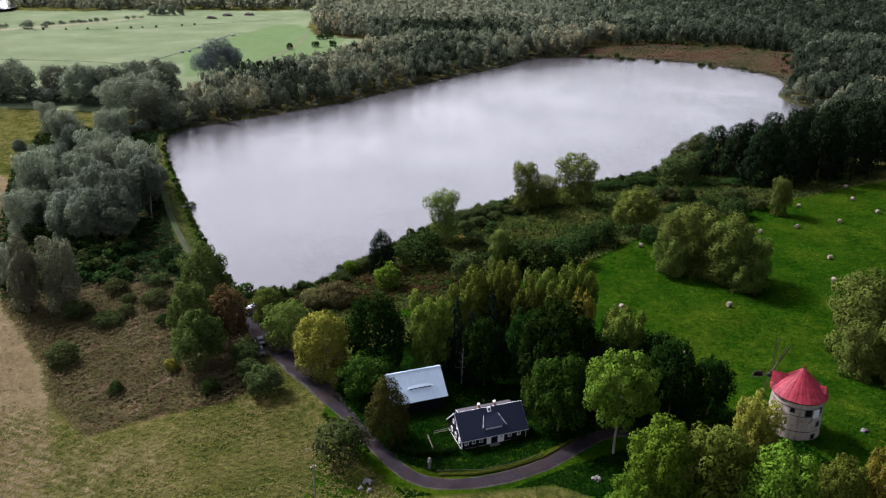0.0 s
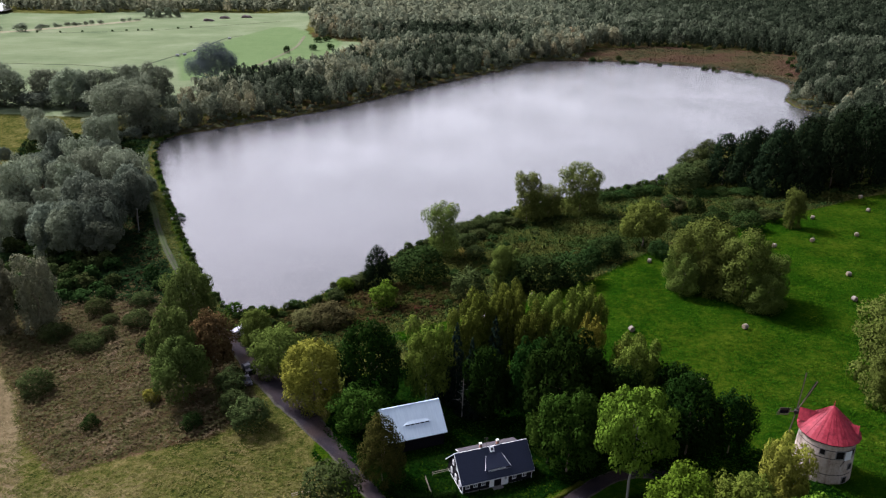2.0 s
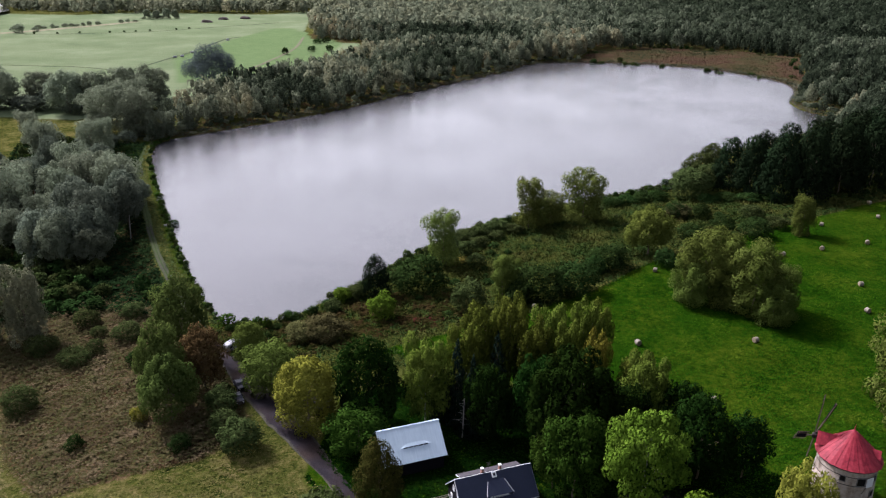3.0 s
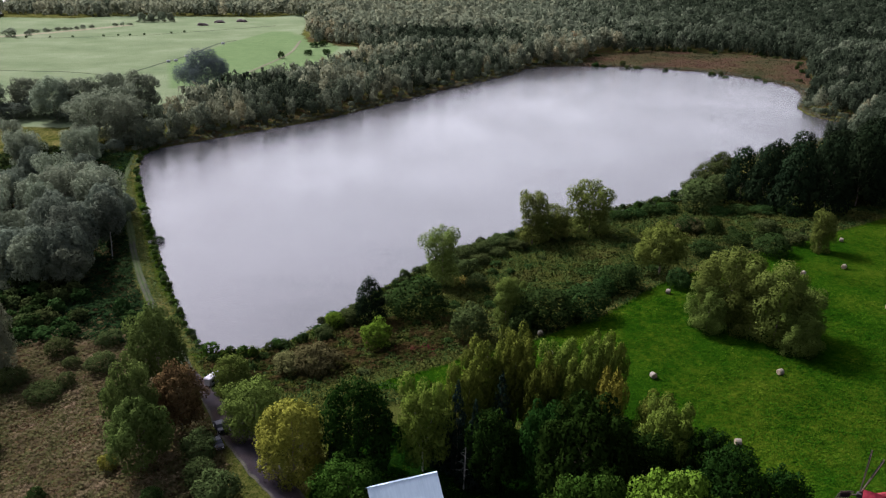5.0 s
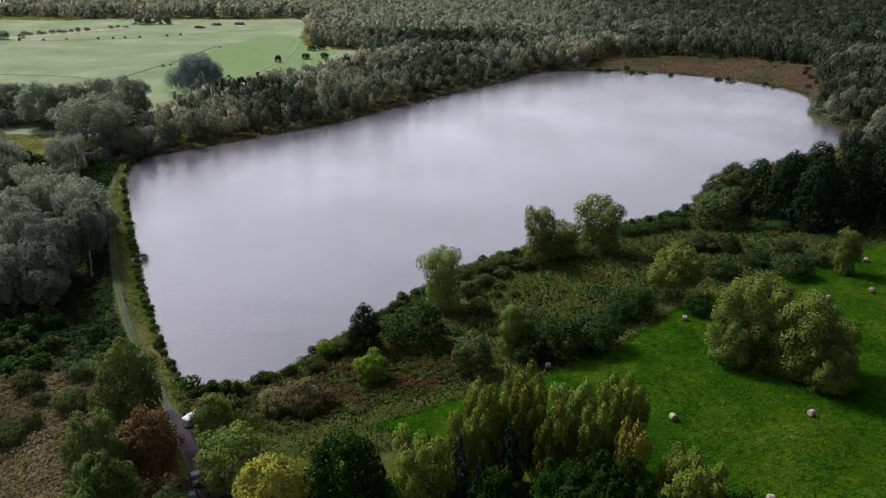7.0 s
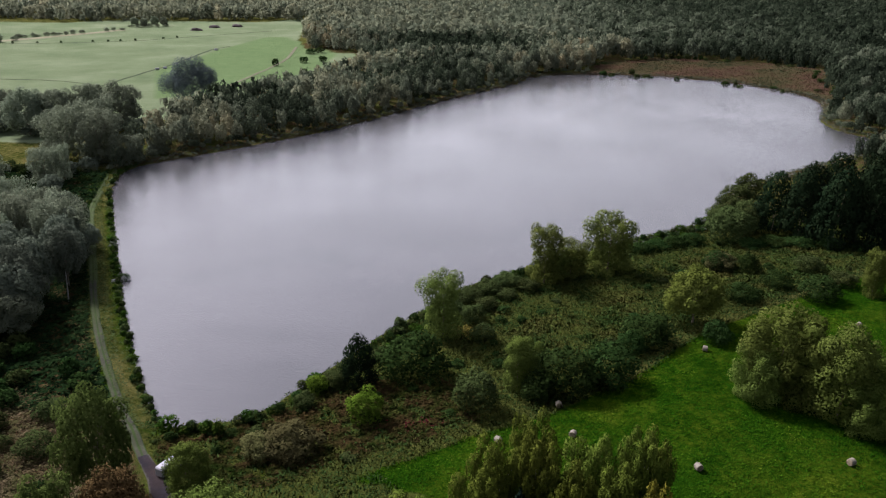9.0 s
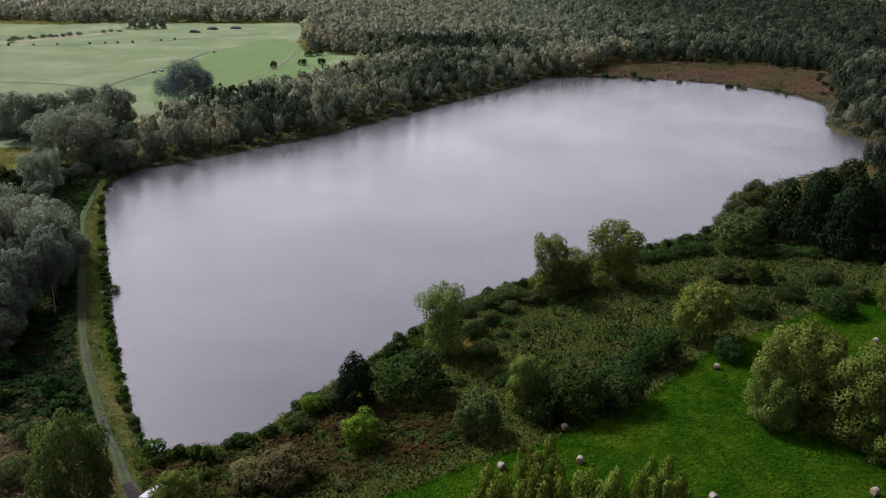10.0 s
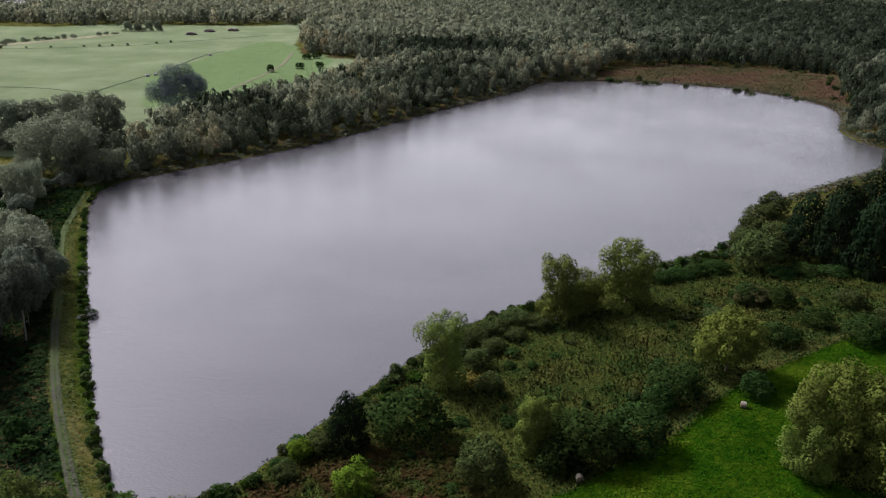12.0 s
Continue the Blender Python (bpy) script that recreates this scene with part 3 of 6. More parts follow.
ROWAN = grow(kind_alder, ROWAN_LEAF, BARK, 1, 34, 1.6)
LINDEN = grow(kind_tall, LINDEN_LEAF, BARK, 2, 31, 1.4)
CRACK_WILLOW = grow(kind_crack, PALE_WILLOW_LEAF, BARK, 3, 28, 1.3)
OLIVE_WILLOW = grow(kind_tall, OLIVE_LEAF, BARK, 1, 27, 1.4)
BROWN_SHRUB = grow(kind_shrub, BROWN_LEAF, None, 2, 29, 1.4)
HAZE_OLIVE_WILLOW = grow(kind_willow, HAZE_WILLOW_LEAF, BARK, 2, 30, 1.4)
YELLOW_SHRUB = grow(kind_shrub, YELLOW_LEAF, None, 1, 17)
GREY_SHRUB = grow(kind_shrub, SAGE_LEAF, None, 2, 18, 1.2)
HAZE_ALDER = grow(kind_tall, HAZE_ALDER_LEAF, BARK, 3, 26, 0.9, 0.3)
HAZE_SHRUB = grow(kind_shrub, HAZE_ALDER_LEAF, None, 2, 33, 0.8)
FAR_OAK = grow(kind_shrub, HAZE_OAK_LEAF, BARK, 1, 25, 8.0, 0.25)
LOW_SHRUB, LOW_SAGE = grow(kind_shrub, SHRUB_LEAF, None, 3, 19, 0.17), grow(kind_shrub, SAGE_LEAF, None, 2, 20, 0.17)
LOW_BRIGHT, LOW_HAZE = grow(kind_shrub, LINDEN_LEAF, None, 2, 21, 0.17), grow(kind_shrub, HAZE_GREY_LEAF, None, 2, 22, 0.17)

planted = 0


def plant(name, stock, rows, label, group, category="tree"):
    """Sets trees of one stock out at rows of x, y, height, width."""
    global planted
    for x, y, h, w in rows:
        planted += 1
        crown, stem = stock[planted % len(stock)]
        m = Matrix.Translation((x, y, on_ground(x, y) - 0.1)) @ Matrix.Rotation(planted * 2.4, 4, "Z") @ Matrix.Diagonal((w, w, h, 1))
        ob = thing(name, m, label, category, group)
        if stem:
            part("trunk", stem, None, ob)
        part("crown", crown, None, ob)


# round the cottage and the mill
plant("ash_tree", ASH, [(32, 117.2, 21.4, 14.2)], "tall ash with bare trunk and round crown beside the lane", "trees by the cottage")
plant("ash_tree", LIME, [(36, 102, 18.5, 13), (53, 95, 17, 14), (31, 98, 11, 9)], "bright green leafy tree below the mill", "trees by the mill")
plant("hazel_tree", OLIVE_TREE, [(44, 101, 17, 13), (64, 99, 12, 9), (48, 107, 12, 9)], "olive green tree on the slope below the mill", "trees by the mill")
plant("birch_tree", YELLOW_BIRCH, [(54.6, 110.5, 15.6, 9.5), (50.5, 108, 11, 8)], "yellowing birch against the mill's wall", "trees by the mill")
plant("maple_tree", AMBER, [(71, 99, 12.6, 8)], "small maple turned amber", "trees by the mill")
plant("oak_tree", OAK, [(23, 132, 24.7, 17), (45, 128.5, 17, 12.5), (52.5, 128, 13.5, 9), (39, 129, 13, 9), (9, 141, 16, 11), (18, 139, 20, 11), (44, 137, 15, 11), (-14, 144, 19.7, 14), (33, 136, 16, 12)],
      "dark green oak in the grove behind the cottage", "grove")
plant("lime_tree", LINDEN, [(22.6, 124, 18, 12.5), (19.5, 126.5, 14, 9)], "fresh green lime near the cottage", "grove")
plant("lime_tree", LINDEN, [(-15, 136, 10, 13)], "fresh green lime near the cottage", "grove")
plant("rowan_tree", ROWAN, [(-10, 121, 13, 8.3)], "small rowan with reddening leaves before the barn", "grove")
plant("birch_tree", BIRCH, [(8, 160, 20.5, 10.5), (14.2, 158.5, 22.5, 9.5), (14.6, 171, 18, 8.5), (22.8, 162, 19, 10.5), (29.6, 160, 21, 9.5), (33, 163, 18.5, 8), (38, 148, 15, 9.5), (38, 140, 19.3, 11.5), (-3, 146, 19, 12), (18.5, 154, 19, 9), (26, 155, 19, 8.5), (5, 154, 19, 9)],
      "tall birch with drooping yellow-green twigs in the grove", "grove")
plant("birch_tree", AMBER, [(30.4, 150.4, 18.3, 7)], "slim birch with amber leaves in the grove", "grove")
plant("spruce_tree", SPRUCE, [(3, 148, 18, 8.5), (-18, 145, 12, 6), (6, 143, 17, 8), (11, 151, 18, 9), (0, 150, 16, 8)], "dark spruce in the shade of the grove", "grove")
plant("willow_tree", GOLDEN, [(-26, 145, 15, 14)], "yellow willow beside the lane", "trees by the lane")

# along the lane
plant("willow_tree", DOME_WILLOW, [(-36, 158, 11.5, 13.5), (-45, 176, 10, 9)], "rounded grey-green willow beside the lane", "trees by the lane")
plant("willow_bush", SAGE, [(-43.8, 148.2, 6.4, 7.8), (-41.5, 141.5, 5.5, 6.5), (-37, 136.5, 7, 9)], "dense sage green bush at the lane's edge", "bushes by the lane", "bush")
plant("poplar_tree", POPLAR, [(-60, 174, 23, 14.5), (-56, 151, 19.5, 11), (-53, 146, 15, 12.5)], "tall leafy poplar at the end of the dam", "trees by the lane")
plant("beech_tree", RUST, [(-50, 158, 15.7, 11.5)], "copper-brown beech beside the lane", "trees by the lane")
plant("thorn_bush", SAGE, [(-18, 114, 10.2, 10.5)], "dark spreading thorn at the lane's bend", "trees by the lane")
plant("broom_bush", YELLOW_SHRUB, [(-60, 147, 4, 4)], "small yellow bush in the pasture", "bushes in the pasture", "bush")
plant("pasture_bush", SHRUB, [(-48, 136, 4.1, 4.6), (-70, 140, 3.8, 3.8), (-71, 173, 4.8, 4.5)], "small green bush in the brown pasture", "bushes in the pasture", "bush")
plant("pasture_bush", GREY_SHRUB, [(-90, 157, 6.5, 9), (-87, 176, 4.9, 9), (-84, 181, 4.2, 5), (-79, 188, 5.1, 8.5), (-87, 190, 3, 5), (-98, 183, 5, 9), (-93, 196, 5, 8), (-82, 200, 5, 7)],
      "rounded grey-green bush in the rough pasture", "bushes in the pasture", "bush")

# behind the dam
# the leaves from here to the field carry haze in their colour
plant("willow_tree", HAZE_OLIVE_WILLOW, [(-114, 187, 21.5, 13), (-104, 188, 20.8, 13)], "olive willow at the edge of the rough pasture, greyed with painted haze", "trees behind the dam")
plant("willow_tree", HAZE_WILLOW, [(-144, 256, 13, 17), (-152, 271, 23, 19), (-174, 341, 23, 18), (-204, 386, 17, 13), (-138, 299, 20, 18), (-119, 287, 22, 17), (-147, 300, 15, 16), (-128, 205, 12, 12)],
      "willow behind the dam, haze painted into its grey-green leaves", "trees behind the dam")
plant("willow_tree", HAZE_WILLOW, [(-160, 408, 26, 24), (-178, 412, 25, 24), (-168, 424, 27, 22), (-147, 408, 14, 17), (-178, 397, 12, 15)],
      "broad willow at the lake's far corner, greyed with painted haze", "trees behind the dam")
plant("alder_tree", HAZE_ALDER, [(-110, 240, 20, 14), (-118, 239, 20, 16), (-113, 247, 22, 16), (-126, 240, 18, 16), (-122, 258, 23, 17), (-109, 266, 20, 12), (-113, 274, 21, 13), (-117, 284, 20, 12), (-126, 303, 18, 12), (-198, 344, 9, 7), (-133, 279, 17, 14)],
      "alder in the wet wood behind the dam, paled with painted haze", "trees behind the dam")
plant("oak_tree", HAZE_TREE, [(-217, 454, 25, 26), (-205, 462, 24, 24), (-174, 467, 27, 25), (-190, 470, 26, 24), (-260, 459, 26, 27), (-240, 470, 22, 22), (-281, 470, 24, 24)],
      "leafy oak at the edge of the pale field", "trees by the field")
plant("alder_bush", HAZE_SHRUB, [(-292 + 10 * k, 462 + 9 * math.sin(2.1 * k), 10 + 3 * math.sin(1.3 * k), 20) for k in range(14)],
      "alder scrub under the trees at the field, greyed with painted haze", "trees by the field", "bush")
plant("oak_tree", FAR_OAK, [(-161, 548, 32, 38)], "large dark round oak standing before the field, blued with painted haze", "trees by the field")



def thicket():
    """Close-standing trees of the wet wood behind the dam."""
    rng = np.random.default_rng(12)
    outline = [(-102, 238), (-114, 268), (-130, 303), (-146, 330), (-168, 335), (-164, 285), (-150, 245), (-128, 232)]
    x, y = rng.uniform(-190, -95, 400), rng.uniform(200, 345, 400)
    ok = reach(outline, x, y) < 0
    rows = []
    for a, b in zip(x[ok], y[ok]):
        if all(math.hypot(a - r[0], b - r[1]) > 9 for r in rows):
            rows.append((a, b, rng.uniform(12, 21), rng.uniform(10, 15)))
    plant("alder_tree", HAZE_ALDER, rows[0::3], "alder in the wet wood behind the dam, paled with painted haze", "trees behind the dam")
    plant("willow_tree", HAZE_WILLOW, rows[1::3], "willow behind the dam, haze painted into its grey-green leaves", "trees behind the dam")
    plant("aspen_tree", HAZE_TREE, rows[2::3], "aspen in the wet wood, greyed with painted haze", "trees behind the dam")


thicket()


def scrub():
    """Low growth of bushes on the wet ground before the wood."""
    rng = np.random.default_rng(64)
    outline = [(-92, 206), (-99, 226), (-108, 237), (-134, 232), (-130, 208), (-112, 200)]
    x, y = rng.uniform(-136, -90, 300), rng.uniform(198, 240, 300)
    rows = []
    for a, b in zip(x, y):
        if reach(outline, np.array([a]), np.array([b]))[0] < 0 and all(math.hypot(a - r[0], b - r[1]) > 4.2 for r in rows):
            rows.append((a, b, rng.uniform(2.6, 6.0), rng.uniform(5, 8)))
    plant("scrub_bush", LOW_SHRUB, rows[0::2], "dark green bush in the wet scrub behind the dam", "scrub behind the dam", "bush")
    plant("scrub_bush", LOW_SAGE, rows[1::2], "grey-green bush in the wet scrub behind the dam", "scrub behind the dam", "bush")


scrub()
plant("willow_tree", HAZE_WILLOW, [(-126.6, 304.5, 18.6, 12.7), (-151.0, 325.2, 12.9, 15.6), (-130.7, 303.1, 10.4, 10.2), (-141.4, 309.7, 10.9, 10.0), (-172.2, 337.7, 24.3, 13.2), (-169.0, 373.3, 16.4, 14.0), (-162.8, 377.4, 16.5, 8.0)],
      "willow behind the dam, haze painted into its grey-green leaves", "trees behind the dam")
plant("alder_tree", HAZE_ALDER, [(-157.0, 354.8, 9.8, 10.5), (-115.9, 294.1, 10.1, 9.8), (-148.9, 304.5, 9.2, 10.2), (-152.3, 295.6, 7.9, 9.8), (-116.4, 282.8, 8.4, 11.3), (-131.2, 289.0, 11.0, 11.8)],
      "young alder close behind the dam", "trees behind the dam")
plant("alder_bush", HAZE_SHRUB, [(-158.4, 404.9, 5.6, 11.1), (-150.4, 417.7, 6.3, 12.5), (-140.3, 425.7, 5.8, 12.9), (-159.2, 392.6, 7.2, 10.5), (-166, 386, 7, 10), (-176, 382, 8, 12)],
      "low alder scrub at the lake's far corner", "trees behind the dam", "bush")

# the near shore
plant("willow_tree", CRACK_WILLOW, [(-0.0, 239.8, 18.1, 13.5), (30.1, 274.9, 18.9, 14.5), (51.3, 285.9, 20.5, 19.6), (39.1, 282.0, 11.8, 13.0), (34.1, 278.8, 10.0, 10.0)], "crack willow leaning at the lake's shore", "shore trees")
plant("willow_tree", WILLOW, [(72.0, 207.0, 20.0, 20.0), (80.0, 196.0, 20.5, 19.0), (66.0, 203.0, 12.0, 12.0), (88.0, 199.0, 13.0, 12.0), (76.0, 201.0, 17.0, 15.0), (83.0, 191.0, 11.0, 11.0), (95.0, 153.0, 21.8, 20.0), (98.0, 141.0, 20.0, 16.0), (104.0, 160.0, 17.0, 15.0), (92.0, 146.0, 14.0, 12.0)],
      "broad pale willow standing in the meadow", "meadow willows")
plant("alder_tree", ALDER, [(-19.0, 214.9, 12.4, 8.5)], "small dark alder at the water's edge", "shore trees")
plant("willow_tree", OLIVE_WILLOW, [(64.1, 241.1, 16.7, 16.8)], "yellow-green willow in the reed belt", "shore trees")
plant("willow_tree", WILLOW, [(118.5, 257.0, 14.0, 9.5), (16.4, 210.7, 13.6, 10.8)], "small green tree at the meadow's edge", "shore trees")
plant("willow_tree", SAGE, [(99, 313, 15, 17), (106, 322, 12, 14), (103, 335, 8, 12), (110, 346, 9, 13), (118, 359, 10, 14), (127, 371, 11, 14), (114, 335, 11, 14)], "sallow thicket at the water's edge", "shore trees")
plant("sallow_bush", SHRUB, [(-7.0, 219.2, 11.7, 17.1), (26.6, 209.1, 11.3, 16.4), (36.7, 212.0, 10.5, 14.3), (20.6, 206.6, 7.2, 9.2), (49.9, 230.0, 8.5, 13.7), (44.8, 225.9, 6.1, 8.1), (66.5, 229.6, 6.3, 8.1), (102.9, 255.1, 7.4, 12.6), (93.0, 280.0, 7.2, 7.2), (85.4, 284.1, 6.9, 10.3), (95.9, 265.3, 6.1, 9.2), (82.4, 256.0, 6.0, 11.0), (66, 303, 3.8, 9), (72, 306, 4, 9), (79, 309, 4.4, 9), (86, 312, 4.5, 10), (104, 306, 4, 10), (112, 307, 4, 11), (120, 305, 4, 11), (129, 302, 4, 11), (138, 298, 3.5, 10)],
      "dense dark sallow bush between meadow and lake", "shore bushes", "bush")
plant("sallow_bush", BRIGHT, [(-16.0, 199.1, 8.3, 9.0), (-28.0, 212.0, 5.0, 6.0)], "bright green rounded bush on the shore strip", "shore bushes", "bush")
plant("sallow_bush", BROWN_SHRUB, [(-28.9, 187.3, 7.5, 13.0), (-34.9, 186.3, 6.0, 9.0), (86, 284, 6.5, 10.5)], "brownish rounded sallow on the shore strip", "shore bushes", "bush")
plant("sallow_bush", SAGE, [(7.2, 202.8, 10.7, 10.8), (10.1, 237.1, 5.1, 7.1), (8.0, 248.4, 6.0, 8.0), (72.2, 270.2, 5.2, 9.3), (114.2, 264.8, 5.1, 9.1), (110.4, 278.1, 6.1, 9.2), (2, 254, 4.4, 8), (7, 262, 5, 9), (13, 267, 5, 9), (19, 273, 5, 9), (12, 257, 3.8, 8), (18, 264, 3.6, 7), (25, 270, 4, 8), (-24.5, 214.5, 5, 7), (-30, 206, 4, 6)],
      "grey-green rounded willow bush on the shore strip", "shore bushes", "bush")
plant("alder_tree", ALDER, [(118, 324, 21.6, 16), (123, 314, 23.6, 16), (130, 304, 26, 17), (140, 301, 28, 18), (155, 307, 28.8, 18), (171, 314, 30, 19), (189, 324, 30, 20), (205, 331, 31, 21), (137, 338, 21, 17), (158, 329, 25, 19), (173, 334, 25, 19), (195, 346, 26, 20), (148, 318, 27, 18)],
      "tall dark alder in the wood at the water", "alder wood")
plant("alder_tree", ALDER, [(222, 345, 30, 21), (240, 356, 30, 21), (258, 366, 30, 21), (212, 362, 27, 20), (230, 374, 27, 20), (250, 388, 27, 20), (150, 345, 22, 17), (185, 358, 25, 19), (276, 376, 30, 21), (262, 398, 28, 20), (201, 375, 24, 19)],
      "tall dark alder in the wood at the water", "alder wood")


# bushes in a row along the water
def fringe():
    rng = np.random.default_rng(77)
    ring = SHORE
    along = np.roll(ring, -1, 0) - ring
    out = []
    for (x, y), (tx, ty) in zip(ring, along):
        dam = x < -58 and y < 404
        if not (dam or (x > -60 and y < 345 and x < 112)):
            continue
        n = np.array([-ty, tx]) / (math.hypot(tx, ty) + 1e-9)
        if reach(SHORE, x + n[0], y + n[1]) < 0:
            n = -n
        many = math.hypot(tx, ty) * (0.62 if dam else 0.85)
        for _ in range(int(many + rng.random())):
            if dam and math.sin(y * 0.55) + math.sin(y * 0.21) > 1.25:
                continue
            j = rng.uniform(-0.6, 1.3) if dam else rng.uniform(0.6, 7.0)
            s = rng.uniform(0.9, 2.1) if dam else rng.uniform(1.1, 3.4)
            f = rng.random()
            out.append((x + tx * f + n[0] * j, y + ty * f + n[1] * j, s * rng.uniform(0.6, 1.2), s * rng.uniform(0.9, 1.6)))
    return out


FRINGE = fringe()
plant("sallow_bush", SHRUB, [(-96.6, 274.2, 3.2, 4.4)], "dark sallow leaning over the water at the sluice", "shore bushes", "bush")
plant("shore_bush", LOW_SHRUB, FRINGE[0::3], "low green bush along the water's edge", "bushes along the water", "bush")
plant("shore_bush", LOW_BRIGHT, FRINGE[1::3], "low bright green bush along the water's edge", "bushes along the water", "bush")
plant("shore_bush", LOW_SAGE, FRINGE[2::3], "low grey-green bush along the water's edge", "bushes along the water", "bush")


# ---- far woods ----
def wood_leaf():
    """Mixed wood: the tone runs tree by tree from dark green over olive to straw and rust; paler tones also paint haze
    on the hills.
    """
    m = Mat("wood_leaf", 0.7)
    m.bsdf.inputs["Specular IOR Level"].default_value = 0.0
    v = m.nodes.new("ShaderNodeVertexColor")
    v.layer_name = "tone"
    sep = m.nodes.new("ShaderNodeSeparateColor")
    m.link(v.outputs[0], sep.inputs[0])
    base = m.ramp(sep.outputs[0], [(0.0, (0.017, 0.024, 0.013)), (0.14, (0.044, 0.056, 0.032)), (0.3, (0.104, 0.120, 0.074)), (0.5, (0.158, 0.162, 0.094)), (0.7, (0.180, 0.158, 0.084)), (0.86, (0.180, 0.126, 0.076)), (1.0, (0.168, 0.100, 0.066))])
    leaf = m.nodes.new("ShaderNodeNewGeometry").outputs["Random Per Island"]
    hue = m.node("ShaderNodeHueSaturation")
    m.link(m.math("ADD", 0.88, m.math("MULTIPLY", leaf, 0.24)), hue.inputs["Value"])
    m.link(base, hue.inputs["Color"])
    m.colour(hue.outputs[0])
    t = m.nodes.new("ShaderNodeBsdfTranslucent")
    m.link(hue.outputs[0], t.inputs["Color"])
    s = m.node("ShaderNodeMixShader", Fac=0.45)
    m.link(m.bsdf.outputs[0], s.inputs[1])
    m.link(t.outputs[0], s.inputs[2])
    m.link(s.outputs[0], m.nodes["Material Output"].inputs["Surface"])
    return m.mat


WOOD_LEAF = wood_leaf()


def far_trees(kinds, spots, rng):
    """One array of leaves for many trees, with a tone each."""
    corners, normals, tones = [], [], []
    where = np.array([(s[0], s[1]) for s in spots])
    floor = height(where[:, 0], where[:, 1])
    for (x, y, h, w, tone, which), z in zip(spots, floor):
        q, m = kinds[which]
        a = rng.uniform(0, 6.28)
        c, s = math.cos(a), math.sin(a)
        r = np.stack([(q[..., 0] * c - q[..., 1] * s) * w, (q[..., 0] * s + q[..., 1] * c) * w, q[..., 2] * h], -1)
        corners.append(r + (x, y, z))
        normals.append(np.stack([m[:, 0] * c - m[:, 1] * s, m[:, 0] * s + m[:, 1] * c, m[:, 2]], -1))
        tones.append(np.full(len(q) * 3, tone))
    return np.concatenate(corners), np.concatenate(normals), np.concatenate(tones)


def wood_stuff(name, spots, kinds, label, rng):
    corners, normals, tones = far_trees(kinds, spots, rng)
    me = loose_mesh(name, corners, WOOD_LEAF, normals)
    layer = me.color_attributes.new("tone", "FLOAT_COLOR", "POINT")
    layer.data.foreach_set("color", np.repeat(tones[:, None], 4, 1).astype(np.float32).ravel())
    return tagged(new(name, me), label, "woodland", kind="stuff")


